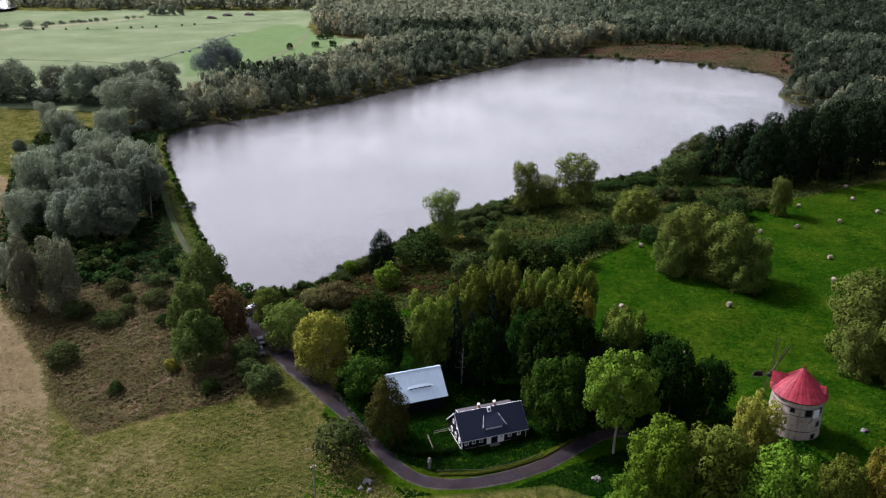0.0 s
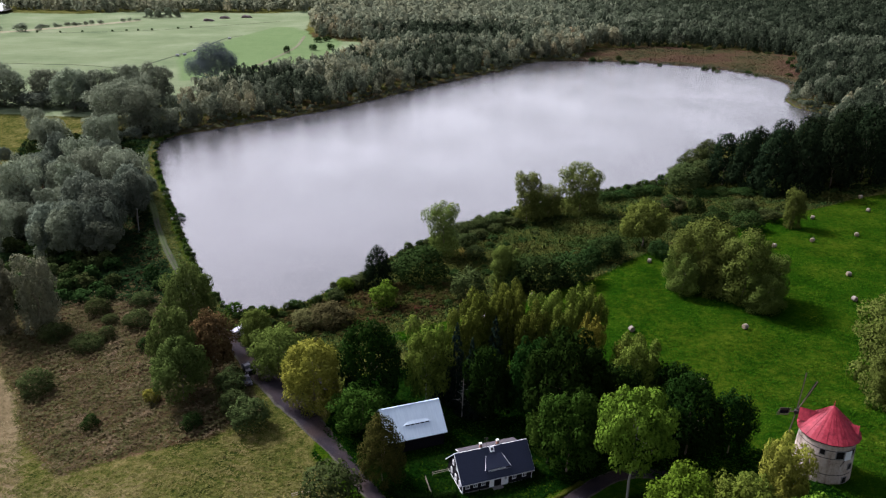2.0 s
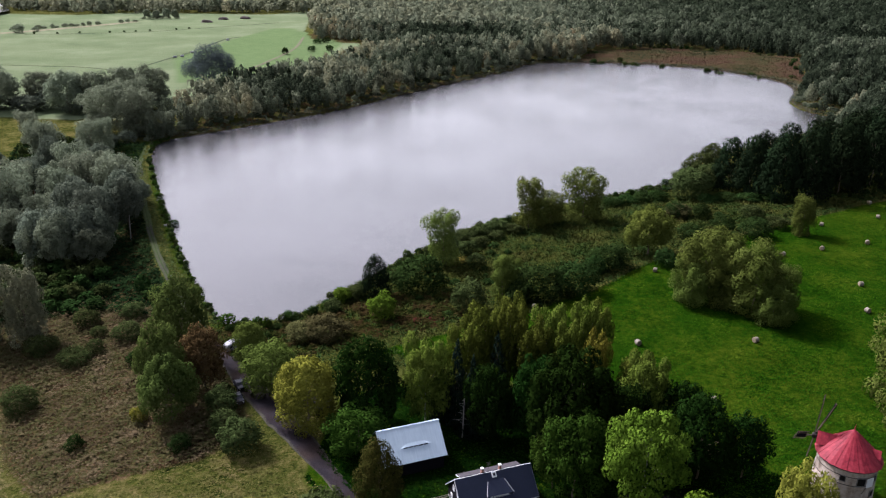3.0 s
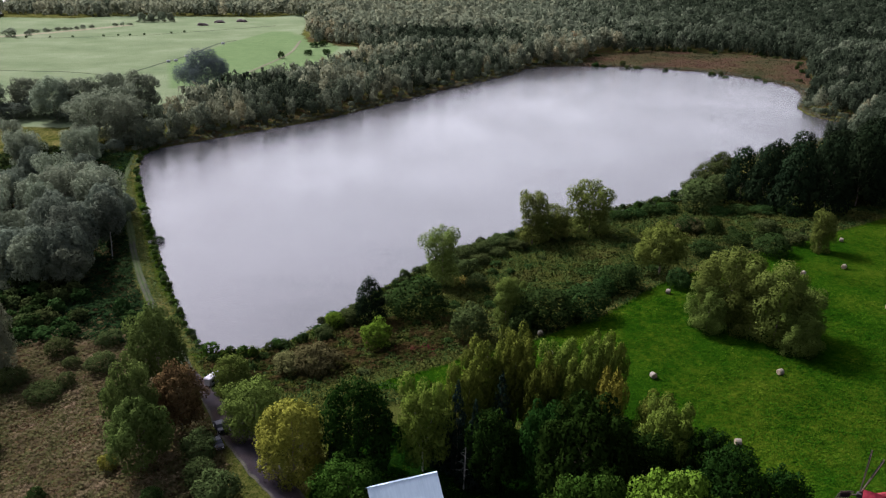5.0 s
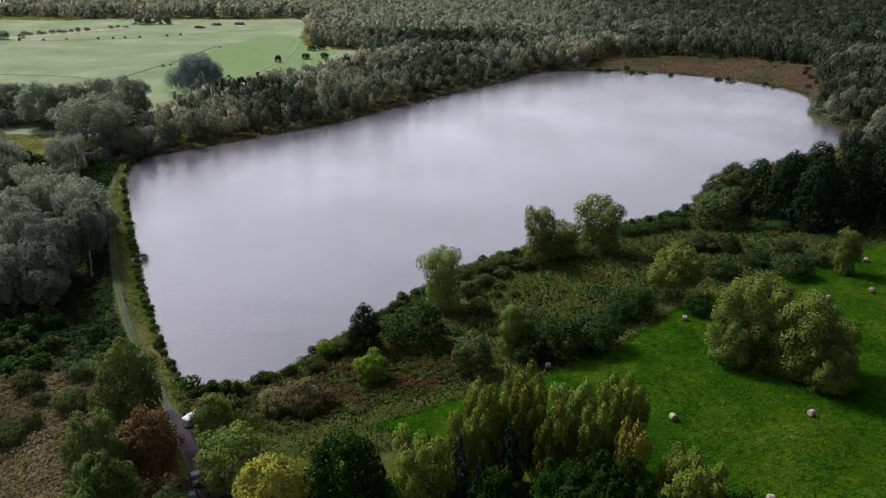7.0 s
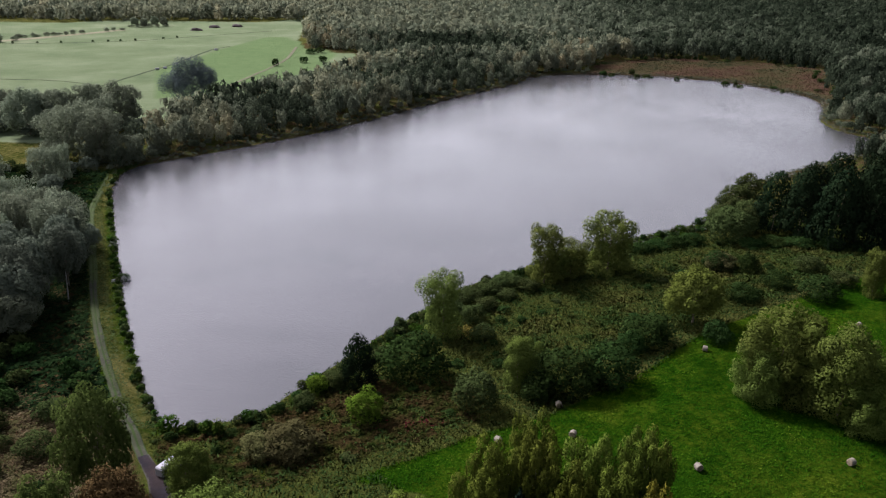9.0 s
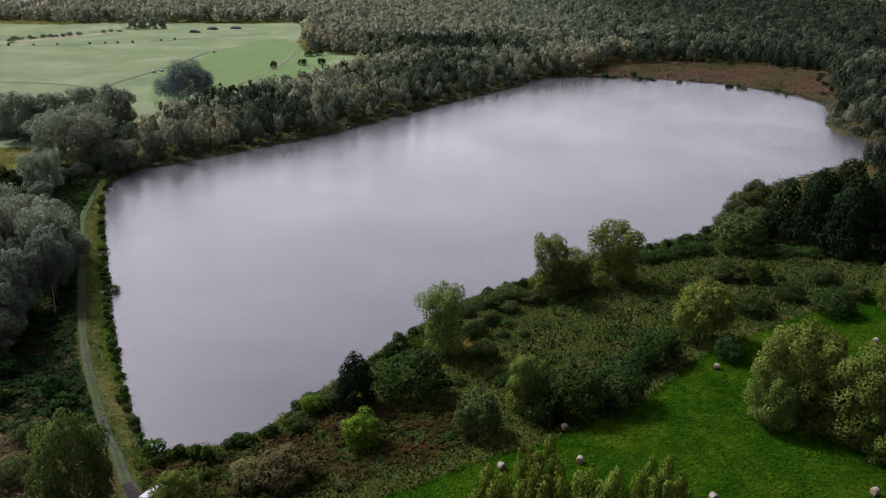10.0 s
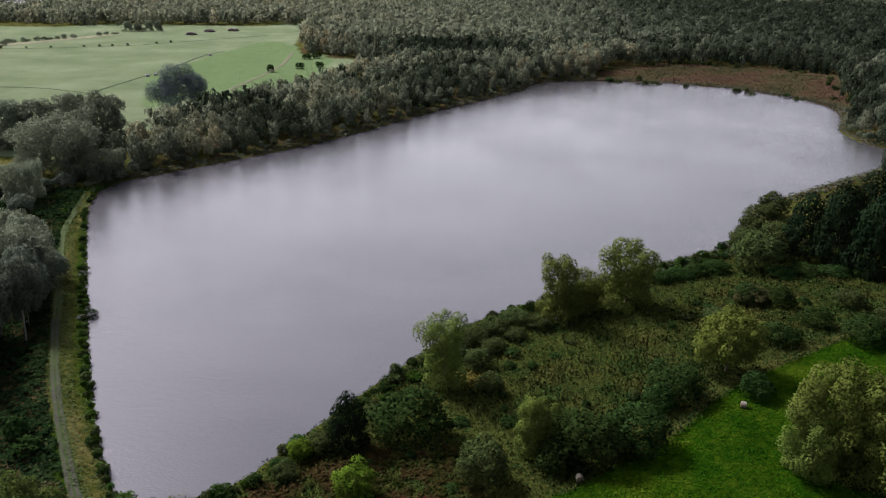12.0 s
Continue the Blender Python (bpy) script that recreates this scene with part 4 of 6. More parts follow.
def far_woods():
    rng = np.random.default_rng(5)
    fine, medium, coarse = [], [], []
    for k in range(6):
        maker = (kind_tall, kind_birch, kind_round, kind_alder, kind_tall, kind_spruce)[k]
        lobes, _, _, tilt, hang, _ = maker(np.random.default_rng(40 + k))
        fine.append(leaves(np.random.default_rng(50 + k), lobes, 430, 0.068, 0.22, hang, 0.04))
        medium.append(leaves(np.random.default_rng(70 + k), lobes, 105, 0.129, 0.22, 0, 0.03))
        coarse.append(leaves(np.random.default_rng(60 + k), lobes, 42, 0.195, 0.22, 0, 0.03))

    def scatter(step, y0, y1, wide):
        xs, ys = np.meshgrid(np.arange(-wide, wide, step), np.arange(y0, y1, step))
        x = xs.ravel() + rng.uniform(-0.45, 0.45, xs.size) * step
        y = ys.ravel() + rng.uniform(-0.45, 0.45, xs.size) * step
        seen = np.abs(x) < 0.68 * y + 60
        return x[seen], y[seen]

    def allowed(x, y):
        d = reach(SHORE, x, y)
        ok = (d > 4) & (reach(FIELD, x, y) > 4) & (reach(BOG, x, y) > 2)
        east = (x > 262) & (y > 420)
        shore_side = (y > 395 + 0.0 * x) & (d > 4) & (x > -150) & (x < 330) & ((y > 445) | (x < 0))
        right = (x > 205 + 0.0 * y) & (y > 385)
        return ok & (east | shore_side | right | (y > 640)) & ~((x < -150) & (y < 1000))

    x, y = scatter(8.2, 390, 900, 900)
    ok = allowed(x, y)
    spots, front = [], []
    for px, py, d in zip(x[ok], y[ok], reach(SHORE, x[ok], y[ok])):
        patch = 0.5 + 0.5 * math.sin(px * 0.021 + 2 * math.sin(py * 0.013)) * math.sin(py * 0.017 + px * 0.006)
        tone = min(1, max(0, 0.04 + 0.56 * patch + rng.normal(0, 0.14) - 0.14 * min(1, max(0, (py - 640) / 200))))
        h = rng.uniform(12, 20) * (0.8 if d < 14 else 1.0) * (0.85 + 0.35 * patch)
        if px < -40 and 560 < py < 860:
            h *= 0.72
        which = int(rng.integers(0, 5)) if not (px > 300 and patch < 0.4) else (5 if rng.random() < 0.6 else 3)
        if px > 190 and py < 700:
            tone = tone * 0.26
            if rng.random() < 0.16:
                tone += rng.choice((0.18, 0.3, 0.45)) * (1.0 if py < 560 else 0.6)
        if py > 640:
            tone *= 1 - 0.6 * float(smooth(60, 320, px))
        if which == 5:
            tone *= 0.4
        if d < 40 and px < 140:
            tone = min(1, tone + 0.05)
        (front if d < 34 else spots).append((px, py, h, h * rng.uniform(0.46, 0.66), tone, which))
    x, y = scatter(5.0, 390, 760, 400)
    d = reach(SHORE, x, y)
    ok = (d > 2.2) & (d < 9) & (y > 392) & (x > -150) & ((y > 445) | (x < 0) | (x > 262)) & (reach(BOG, x, y) > 2)
    for px, py in zip(x[ok], y[ok]):
        s = rng.uniform(2.0, 6.0)
        front.append((px, py, s, s * rng.uniform(0.8, 1.3), min(1, max(0, 0.12 + rng.normal(0.1, 0.12))), 2))
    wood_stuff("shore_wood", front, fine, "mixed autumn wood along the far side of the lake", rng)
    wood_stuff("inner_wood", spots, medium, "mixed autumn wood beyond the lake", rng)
    x, y = scatter(13.5, 900, 1650, 1500)
    ok = allowed(x, y) & ~((x < -640) & (y < 1640)) & ~((x < 0.35 * y - 900) & (y < 1120))
    # haze glow is painted into the tone: trees turn paler towards -x
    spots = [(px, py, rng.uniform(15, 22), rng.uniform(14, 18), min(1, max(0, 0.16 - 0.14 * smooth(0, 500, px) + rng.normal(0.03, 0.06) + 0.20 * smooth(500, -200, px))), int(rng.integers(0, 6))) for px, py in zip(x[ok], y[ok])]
    wood_stuff("hill_wood", spots, coarse, "dark wood closing the view beyond the lake, paled leftwards by painted haze", rng)
    x, y = scatter(70, 1650, 4200, 3600)
    spots = [(px, py, rng.uniform(20, 28), rng.uniform(75, 95), min(1, max(0, 0.1 + rng.normal(0.08, 0.1))), int(rng.integers(0, 5))) for px, py in zip(x, y)]
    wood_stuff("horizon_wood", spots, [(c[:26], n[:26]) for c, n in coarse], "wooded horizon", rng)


far_woods()


# ---- lane and dam track ----
def gravel_material(name="gravel", track_tone=(0.015, 0.013, 0.015), verge_tone=(0.038, 0.036, 0.026), soil_tone=(0.027, 0.019, 0.015)):
    m = Mat(name, 0.95)
    m.bsdf.inputs["Specular IOR Level"].default_value = 0.03
    at = m.place(local=False)
    v = m.nodes.new("ShaderNodeVertexColor")
    v.layer_name = "across"
    sep = m.nodes.new("ShaderNodeSeparateColor")
    m.link(v.outputs[0], sep.inputs[0])
    big, fine = m.noise(0.35, 4, 0.6, at), m.noise(4.0, 4, 0.7, at)
    g = m.math("ADD", m.math("MULTIPLY", big, 0.6), m.math("MULTIPLY", fine, 0.4))
    track = m.ramp(g, [(0.3, tuple(c * 0.6 for c in track_tone)), (0.5, track_tone), (0.7, tuple(c * 1.7 for c in track_tone))])
    soil = m.ramp(fine, [(0.3, tuple(c * 0.7 for c in soil_tone)), (0.7, tuple(c * 1.5 for c in soil_tone))])
    track = m.mix(m.ramp(m.noise(0.07, 3, 0.6, at), [(0.42, (0, 0, 0)), (0.60, (0.85, 0.85, 0.85))]), track, soil)
    verge = m.ramp(g, [(0.3, tuple(c * 0.5 for c in verge_tone)), (0.5, verge_tone), (0.7, tuple(c * 1.6 for c in verge_tone))])
    e = m.math("ADD", sep.outputs[0], m.math("MULTIPLY", m.math("SUBTRACT", g, 0.5), 1.5))
    m.colour(m.mix(m.ramp(e, [(0.45, (0, 0, 0)), (0.7, (1, 1, 1))]), track, verge))
    m.bump(fine, 0.5, 0.05)
    return m.mat


def strip(name, points, width, material, label, lift=0.10, middle=0.0, widths=None):
    """A ribbon laid along smoothed points of the plan, with worn edges and a low crown."""
    p = np.array(points, float)
    fine = []
    for i in range(len(p) - 1):
        a, b, c, d = p[max(0, i - 1)], p[i], p[i + 1], p[min(len(p) - 1, i + 2)]
        for s in range(8):
            t = s / 8
            fine.append(0.5 * (2 * b + (c - a) * t + (2 * a - 5 * b + 4 * c - d) * t * t + (3 * b - a - 3 * c + d) * t ** 3))
    fine = np.array(fine + [p[-1]])
    along = np.gradient(fine, axis=0)
    side = np.stack([-along[:, 1], along[:, 0]], 1) / np.linalg.norm(along, axis=1)[:, None]
    offs = np.array([-0.5, -0.42, -0.22, 0, 0.22, 0.42, 0.5])
    edge = np.array([1.0, 0.62, 0.0, middle, 0.0, 0.62, 1.0])
    base = width if widths is None else np.interp(np.arange(len(fine)) / 8, np.arange(len(p)), widths)
    wide = base * (1 + 0.10 * waves(fine[:, 0], fine[:, 1], 17, 4) + 0.06 * waves(fine[:, 0], fine[:, 1], 5, 6))
    pts = fine[:, None] + side[:, None] * offs[None, :, None] * wide[:, None, None]
    z = height(pts[..., 0], pts[..., 1]) + lift - 0.14 * (np.abs(offs) > 0.45)
    verts = np.concatenate([pts, z[..., None]], -1).reshape(-1, 3)
    n, k = len(fine), len(offs)
    faces = [(i * k + j, i * k + j + 1, (i + 1) * k + j + 1, (i + 1) * k + j) for i in range(n - 1) for j in range(k - 1)]
    me = mesh_of(name, verts, faces, material, flat=False)
    layer = me.color_attributes.new("across", "FLOAT_COLOR", "POINT")
    layer.data.foreach_set("color", np.repeat(np.tile(edge, n)[:, None], 4, 1).astype(np.float32).ravel())
    return tagged(new(name, me), label, "road", kind="structure")


GRAVEL = gravel_material()
WORN_TRACK = gravel_material("worn_track", (0.038, 0.038, 0.026), (0.024, 0.038, 0.010), (0.032, 0.040, 0.016))
TURF_TRACK = gravel_material("turf_track", (0.042, 0.054, 0.020), (0.028, 0.042, 0.011), (0.038, 0.050, 0.018))
strip("road", [(-58.2, 187.6), (-52.8, 179.6), (-40.5, 158.5), (-31.3, 145.3), (-24.4, 136.4), (-19.4, 129.4), (-14, 121.2), (-9.2, 114.4), (-5.4, 110.2), (-0.9, 108.2),
               (5, 108.3), (12.1, 110.3), (18.4, 113.4), (24.2, 117.8), (29.2, 121.9), (34, 123.6), (41, 122.5), (47, 120)], 3.3, GRAVEL, "dark gravel lane with pale worn edges", 0.10, 0.34,
      (2.3, 3.0, 6.0, 5.6, 4.6, 3.7, 3.3, 3.2, 3.2, 3.2, 3.3, 3.4, 3.4, 3.3, 3.3, 3.2, 3.0, 2.8))
strip("dam_track", [(-148, 396), (-145, 380), (-134, 338), (-119.5, 305), (-105.5, 274), (-103, 268)], 2.6, TURF_TRACK, "grassy wheel tracks along the dam", 0.08, 0.9)
strip("dam_track", [(-104, 270), (-96.5, 254), (-87.5, 236), (-77.5, 218), (-68, 202), (-63, 195), (-57.6, 186.6)], 2.3, WORN_TRACK, "worn grey track with a grassy middle along the dam", 0.09, 0.9)

DRY_STRIP = gravel_material("dry_strip", (0.155, 0.145, 0.085), (0.14, 0.16, 0.078), (0.15, 0.14, 0.08))
DITCH = gravel_material("ditch", (0.030, 0.042, 0.018), (0.075, 0.100, 0.040), (0.040, 0.046, 0.022))
strip("ditch", [(-246, 606), (-243, 640), (-238, 696), (-234, 735), (-232, 830), (-222, 860)], 2.6, DITCH, "dark grassy ditch across the far field", 0.2)
strip("ditch", [(-450, 852), (-393, 868), (-334, 896), (-299, 929), (-213, 1018)], 2.8, DITCH, "dark grassy ditch across the far field", 0.2)
strip("ditch", [(-420, 640), (-326, 631), (-288, 628), (-250, 612)], 2.4, DITCH, "dark grassy ditch across the far field", 0.2)
strip("field_edge", [(-158, 612), (-152, 676), (-148, 726), (-147, 778), (-155, 865)], 3.2, gravel_material("withered_edge", (0.105, 0.098, 0.058), (0.090, 0.118, 0.050), (0.098, 0.100, 0.056)), "strip of withered grass along the field's edge", 0.25)
strip("field_margin", [(-640, 690), (-520, 815), (-462, 878), (-421, 943), (-388, 1003)], 16.0, DRY_STRIP, "dry pale margin along the far hedgerow", 0.3)

# ---- materials of built things ----
BLACK_WOOD = plain("black_timber", (0.009, 0.0085, 0.010), 0.85, scale=3, gloss=0.05)
WHITE_PAINT = plain("white_paint", (0.72, 0.72, 0.70), 0.6, wear=0.15, gloss=0.2)
DARK_OPENING = plain("dark_hollow", (0.012, 0.011, 0.010), 0.9, gloss=0.02)
SAIL_WOOD = plain("sail_timber", (0.060, 0.046, 0.036), 0.9, wear=0.4, scale=4, gloss=0.05)
MOSSY_WOOD = plain("mossy_wood", (0.050, 0.052, 0.030), 0.9, wear=0.4, scale=5, gloss=0.05)
GLASS_DARK = plain("dark_pane", (0.02, 0.022, 0.026), 0.08, wear=0.1)
STONE = plain("field_stone", (0.15, 0.14, 0.125), 0.85, wear=0.45, scale=3)
BRICK = plain("brick", (0.30, 0.15, 0.10), 0.85, wear=0.3, scale=6)
GREY_WOOD = plain("weathered_wood", (0.17, 0.145, 0.11), 0.9, wear=0.35, scale=5)
DARK_IRON = plain("dark_iron", (0.035, 0.03, 0.028), 0.6, 0.5)
RUBBER = plain("rubber", (0.02, 0.02, 0.02), 0.8)
CONCRETE = plain("concrete", (0.13, 0.125, 0.115), 0.85, wear=0.25)


def slate_material():
    """Small slates in courses: tone slate by slate, with fine joints."""
    m = Mat("slate", 0.5)
    m.bsdf.inputs["Specular IOR Level"].default_value = 0.25
    at = m.place((1, 1, 1))
    b = m.node("ShaderNodeTexBrick", Scale=4.0)
    b.inputs["Color1"].default_value, b.inputs["Color2"].default_value, b.inputs["Mortar"].default_value = (0.011, 0.015, 0.030, 1), (0.017, 0.022, 0.042, 1), (0.008, 0.010, 0.017, 1)
    b.inputs["Mortar Size"].default_value = 0.012
    m.link(at, b.inputs["Vector"])
    moss = m.noise(0.7, 5, 0.65, at)
    m.colour(m.mix(m.ramp(moss, [(0.55, (0, 0, 0)), (0.8, (0.5, 0.5, 0.5))]), b.outputs[0], (0.026, 0.030, 0.038)))
    m.bump(b.outputs[1], 0.3, 0.01)
    return m.mat


def sheet_material():
    """Pale zinc sheets with standing seams and rain streaks."""
    m = Mat("zinc_sheet", 0.4, 0.0)
    at = m.place()
    streak = m.noise(1.4, 4, 0.6, m.place((3.0, 0.25, 0.25)))
    patch = m.noise(0.6, 4, 0.6, at)
    g = m.math("ADD", m.math("MULTIPLY", streak, 0.6), m.math("MULTIPLY", patch, 0.4))
    m.colour(m.ramp(g, [(0.3, (0.41, 0.51, 0.56)), (0.5, (0.48, 0.58, 0.63)), (0.7, (0.54, 0.64, 0.68))]))
    m.bump(streak, 0.15, 0.02)
    return m.mat


def red_sheet_material():
    """Red painted roof sheets, faded and streaked down the slope."""
    m = Mat("red_sheet", 0.6)
    m.bsdf.inputs["Specular IOR Level"].default_value = 0.15
    at = m.place()
    streak, patch = m.noise(2.2, 5, 0.65, m.place((1.0, 1.0, 0.22))), m.noise(0.5, 3, 0.6, at)
    g = m.math("ADD", m.math("MULTIPLY", streak, 0.6), m.math("MULTIPLY", patch, 0.4))
    m.colour(m.ramp(g, [(0.34, (0.105, 0.008, 0.014)), (0.5, (0.19, 0.016, 0.025)), (0.68, (0.28, 0.036, 0.045))]))
    return m.mat


def lime_material():
    """Old lime plaster with stained and bare patches."""
    m = Mat("lime_plaster", 0.9)
    at = m.place()
    stain, fine, run = m.noise(0.55, 6, 0.7, at), m.noise(3.5, 4, 0.6, at), m.noise(1.1, 4, 0.6, m.place((1.6, 1.6, 0.25)))
    g = m.math("ADD", m.math("MULTIPLY", stain, 0.4), m.math("ADD", m.math("MULTIPLY", fine, 0.25), m.math("MULTIPLY", run, 0.35)))
    m.colour(m.ramp(g, [(0.34, (0.13, 0.088, 0.062)), (0.44, (0.29, 0.228, 0.170)), (0.55, (0.42, 0.355, 0.285)), (0.7, (0.52, 0.460, 0.385))]))
    m.bump(fine, 0.4, 0.03)
    return m.mat


SLATE, ZINC, RED_SHEET, LIME_WASH = slate_material(), sheet_material(), red_sheet_material(), lime_material()
BROWN_FELT = plain("roof_felt", (0.045, 0.040, 0.042), 0.9, wear=0.3)


def slab(corners, thick):
    """A flat panel of some thickness over four corners, given in turn."""
    bm = bmesh.new()
    top = [bm.verts.new(c) for c in corners]
    face = bm.faces.new(top)
    face.normal_update()
    if face.normal.z < 0:
        face.normal_flip()
    got = bmesh.ops.extrude_face_region(bm, geom=[face])
    n = face.normal.copy()
    for v in got["geom"]:
        if isinstance(v, bmesh.types.BMVert):
            v.co -= n * thick
    bmesh.ops.recalc_face_normals(bm, faces=bm.faces[:])
    return bm


def bar(a, b, wide, tall=None):
    """A straight squared bar from a to b."""
    a, b = Vector(a), Vector(b)
    m = (b - a).to_track_quat("X", "Z").to_matrix().to_4x4()
    return boxed(((b - a).length, wide, tall or wide), (a + b) / 2, m)


def window_in(parent, at, size, face="front", panes=(2, 2)):
    """A white-framed window set 3 cm proud of a wall; x or y runs along the wall."""
    w, h = size
    turn = Matrix() if face == "front" else Matrix.Rotation(radians(-90), 4, "Z")
    holder = part("window", boxed((w, 0.06, h), at, turn), GLASS_DARK, parent, "dark pane in a white frame")
    bm = bmesh.new()
    o = Matrix.Translation(at) @ turn
    for dx, dz, sx, sz in ((-w / 2, 0, 0.08, h + 0.14), (w / 2, 0, 0.08, h + 0.14), (0, h / 2 + 0.03, w, 0.08), (0, -h / 2 - 0.03, w + 0.16, 0.10)):
        box(bm, (sx, 0.10, sz), o @ Vector((dx, -0.03, dz)), turn)
    part("window_frame", bm, WHITE_PAINT, holder)
    bm = bmesh.new()
    box(bm, (0.045, 0.07, h), o @ Vector((0, -0.02, 0)), turn)
    box(bm, (w, 0.07, 0.045), o @ Vector((0, -0.02, h * 0.12)), turn)
    part("glazing_bar", bm, WHITE_PAINT, holder)


def cottage():
    long, deep, wall, ridge = 13.1, 7.0, 2.55, 5.95
    m = pose(3.9, 117.7, 6.1, 0, 0, 20)
    h = thing("cottage", m, "black timbered cottage with slate roof and white windows", "house")
    part("foundation", boxed((long + 0.16, deep + 0.16, 1.2), (long / 2, deep / 2, -0.35)), STONE, h, "low field stone footing")
    t = 0.25
    part("wall", boxed((long, t, wall), (long / 2, t / 2, wall / 2 + 0.2)), BLACK_WOOD, h)
    part("wall", boxed((long, t, wall), (long / 2, deep - t / 2, wall / 2 + 0.2)), BLACK_WOOD, h)
    for x in (0.0, long - t):
        bm = bmesh.new()
        ring = [(0, 0.2), (deep, 0.2), (deep, wall), (deep / 2, ridge - 0.22), (0, wall)]
        a = [bm.verts.new((x, y, z)) for y, z in ring]
        b = [bm.verts.new((x + t, y, z)) for y, z in ring]
        bm.faces.new(a[::-1]), bm.faces.new(b)
        for k in range(5):
            bm.faces.new((a[k], a[(k + 1) % 5], b[(k + 1) % 5], b[k]))
        part("gable_wall", bm, BLACK_WOOD, h)
    over, out = 0.30, 0.45
    slope = (ridge - wall) / (deep / 2)
    ez = wall - out * slope
    front = part("roof", slab([(-over, -out, ez), (long + over, -out, ez), (long + over, deep / 2, ridge), (-over, deep / 2, ridge)], 0.16), SLATE, h, "blue-grey slate roof slope")
    part("roof", slab([(-over, deep + out, ez), (-over, deep / 2, ridge), (long + over, deep / 2, ridge), (long + over, deep + out, ez)], 0.16), SLATE, h)
    part("ridge_cap", bar((-over - 0.02, deep / 2, ridge + 0.03), (long + over + 0.02, deep / 2, ridge + 0.03), 0.08, 0.07), WHITE_PAINT, h, "pale ridge cap")
    part("fascia", bar((-over, -out - 0.04, ez - 0.03), (long + over, -out - 0.04, ez - 0.03), 0.06, 0.08), WHITE_PAINT, h, "white eaves board")
    for x in (-over - 0.04, long + over + 0.04):
        for y in (-out, deep + out):
            part("bargeboard", bar((x, y, ez - 0.02), (x, deep / 2, ridge + 0.02), 0.06, 0.09), WHITE_PAINT, h, "white verge board")
    # front openings
    for x in (0.95, 2.4, 3.85, 9.7, 11.6):
        window_in(h, (x, -0.015, 1.45), (0.62, 0.85))
    for x, w in ((5.45, 0.85), (7.9, 1.3)):
        panel = part("porch_panel", boxed((w, 0.09, 2.25), (x, -0.035, 1.32), bevel=0.02), WHITE_PAINT, h, "white boarded panel beside the door")
        for k in range(1, int(w / 0.26)):
            part("batten", boxed((0.03, 0.03, 2.2), (x - w / 2 + k * 0.26, -0.09, 1.32)), WHITE_PAINT, panel)
    window_in(h, (8.0, -0.075, 1.65), (0.42, 0.7))
    door = part("door", boxed((1.15, 0.08, 2.15), (6.5, -0.02, 1.28), bevel=0.02), BLACK_WOOD, h, "dark plank door")
    part("handle", boxed((0.05, 0.08, 0.18), (6.92, -0.09, 1.25)), DARK_IRON, door)
    part("doorstep", boxed((1.9, 0.8, 0.24), (6.5, -0.45, 0.12), bevel=0.03), STONE, h)
    for x in (0.04, long - 0.04):
        part("corner_board", boxed((0.10, 0.10, wall), (x, 0.02, wall / 2 + 0.2)), WHITE_PAINT, h, "white corner board")
    # west gable
    for y, z, w, hh in ((1.2, 1.4, 0.65, 0.9), (3.1, 1.4, 0.65, 0.9), (5.2, 1.4, 0.65, 0.9), (2.5, 3.55, 0.6, 0.8), (4.4, 3.55, 0.6, 0.8), (3.5, 4.85, 0.4, 0.45)):
        window_in(h, (-0.015, y, z), (w, hh), "side")
    part("base_board", bar((-0.05, 0, 0.28), (-0.05, deep, 0.28), 0.05, 0.09), WHITE_PAINT, h)
    # wide low dormer
    def on_roof(x, f, lift=0.0):
        y = -out + (deep / 2 + out) * f
        return Vector((x, y, ez + (ridge - ez) * f + lift))
    p = [on_roof(4.35, 0.24), on_roof(9.15, 0.24), on_roof(8.0, 0.80), on_roof(5.35, 0.80)]
    rise = Vector((0, 0, 0.48))
    part("dormer_roof", slab([p[0] + rise + Vector((0.1, -0.12, 0)), p[1] + rise + Vector((-0.1, -0.12, 0)), p[2] + Vector((0, 0, 0.06)), p[3] + Vector((0, 0, 0.06))], 0.08), SLATE, h, "slate roof of the wide low dormer")
    for a, b in ((p[0], p[3]), (p[1], p[2])):
        part("dormer_edge", bar(a + rise + Vector((0, -0.1, 0.04)), b + Vector((0, 0, 0.10)), 0.06, 0.06), WHITE_PAINT, h, "white edge of the dormer")
        bm = bmesh.new()
        bm.faces.new([bm.verts.new(v) for v in (a, b, a + rise)])
        part("dormer_cheek", bm, SLATE, h)
    part("dormer_sill", bar(p[0] + Vector((0, -0.06, 0.06)), p[1] + Vector((0, -0.06, 0.06)), 0.12, 0.12), WHITE_PAINT, h, "white dormer sill")
    part("dormer_face", bar(p[0] + Vector((0.15, 0.06, 0.26)), p[1] + Vector((-0.15, 0.06, 0.26)), 0.06, 0.40), BLACK_WOOD, h)
    for k in range(6):
        x = 5.2 + k * 0.56
        window_in(h, (x, p[0].y - 0.0, p[0].z + 0.27), (0.36, 0.24))
    # skylight, chimneys, aerial
    c = on_roof(6.55, 0.885, 0.17)
    tilt = Matrix.Rotation(math.atan(slope), 4, "X")
    sl = part("skylight", boxed((0.8, 0.95, 0.20), c, tilt, 0.02), WHITE_PAINT, h, "white-framed roof window")
    part("pane", boxed((0.42, 0.5, 0.03), c + tilt @ Vector((0, 0, 0.12)), tilt), GLASS_DARK, sl)
    for x in (4.75, 7.95):
        ch = part("chimney", boxed((0.42, 0.42, 1.3), (x, deep / 2 + 0.35, ridge + 0.05), bevel=0.02), BRICK, h, "brick chimney with a white cap")
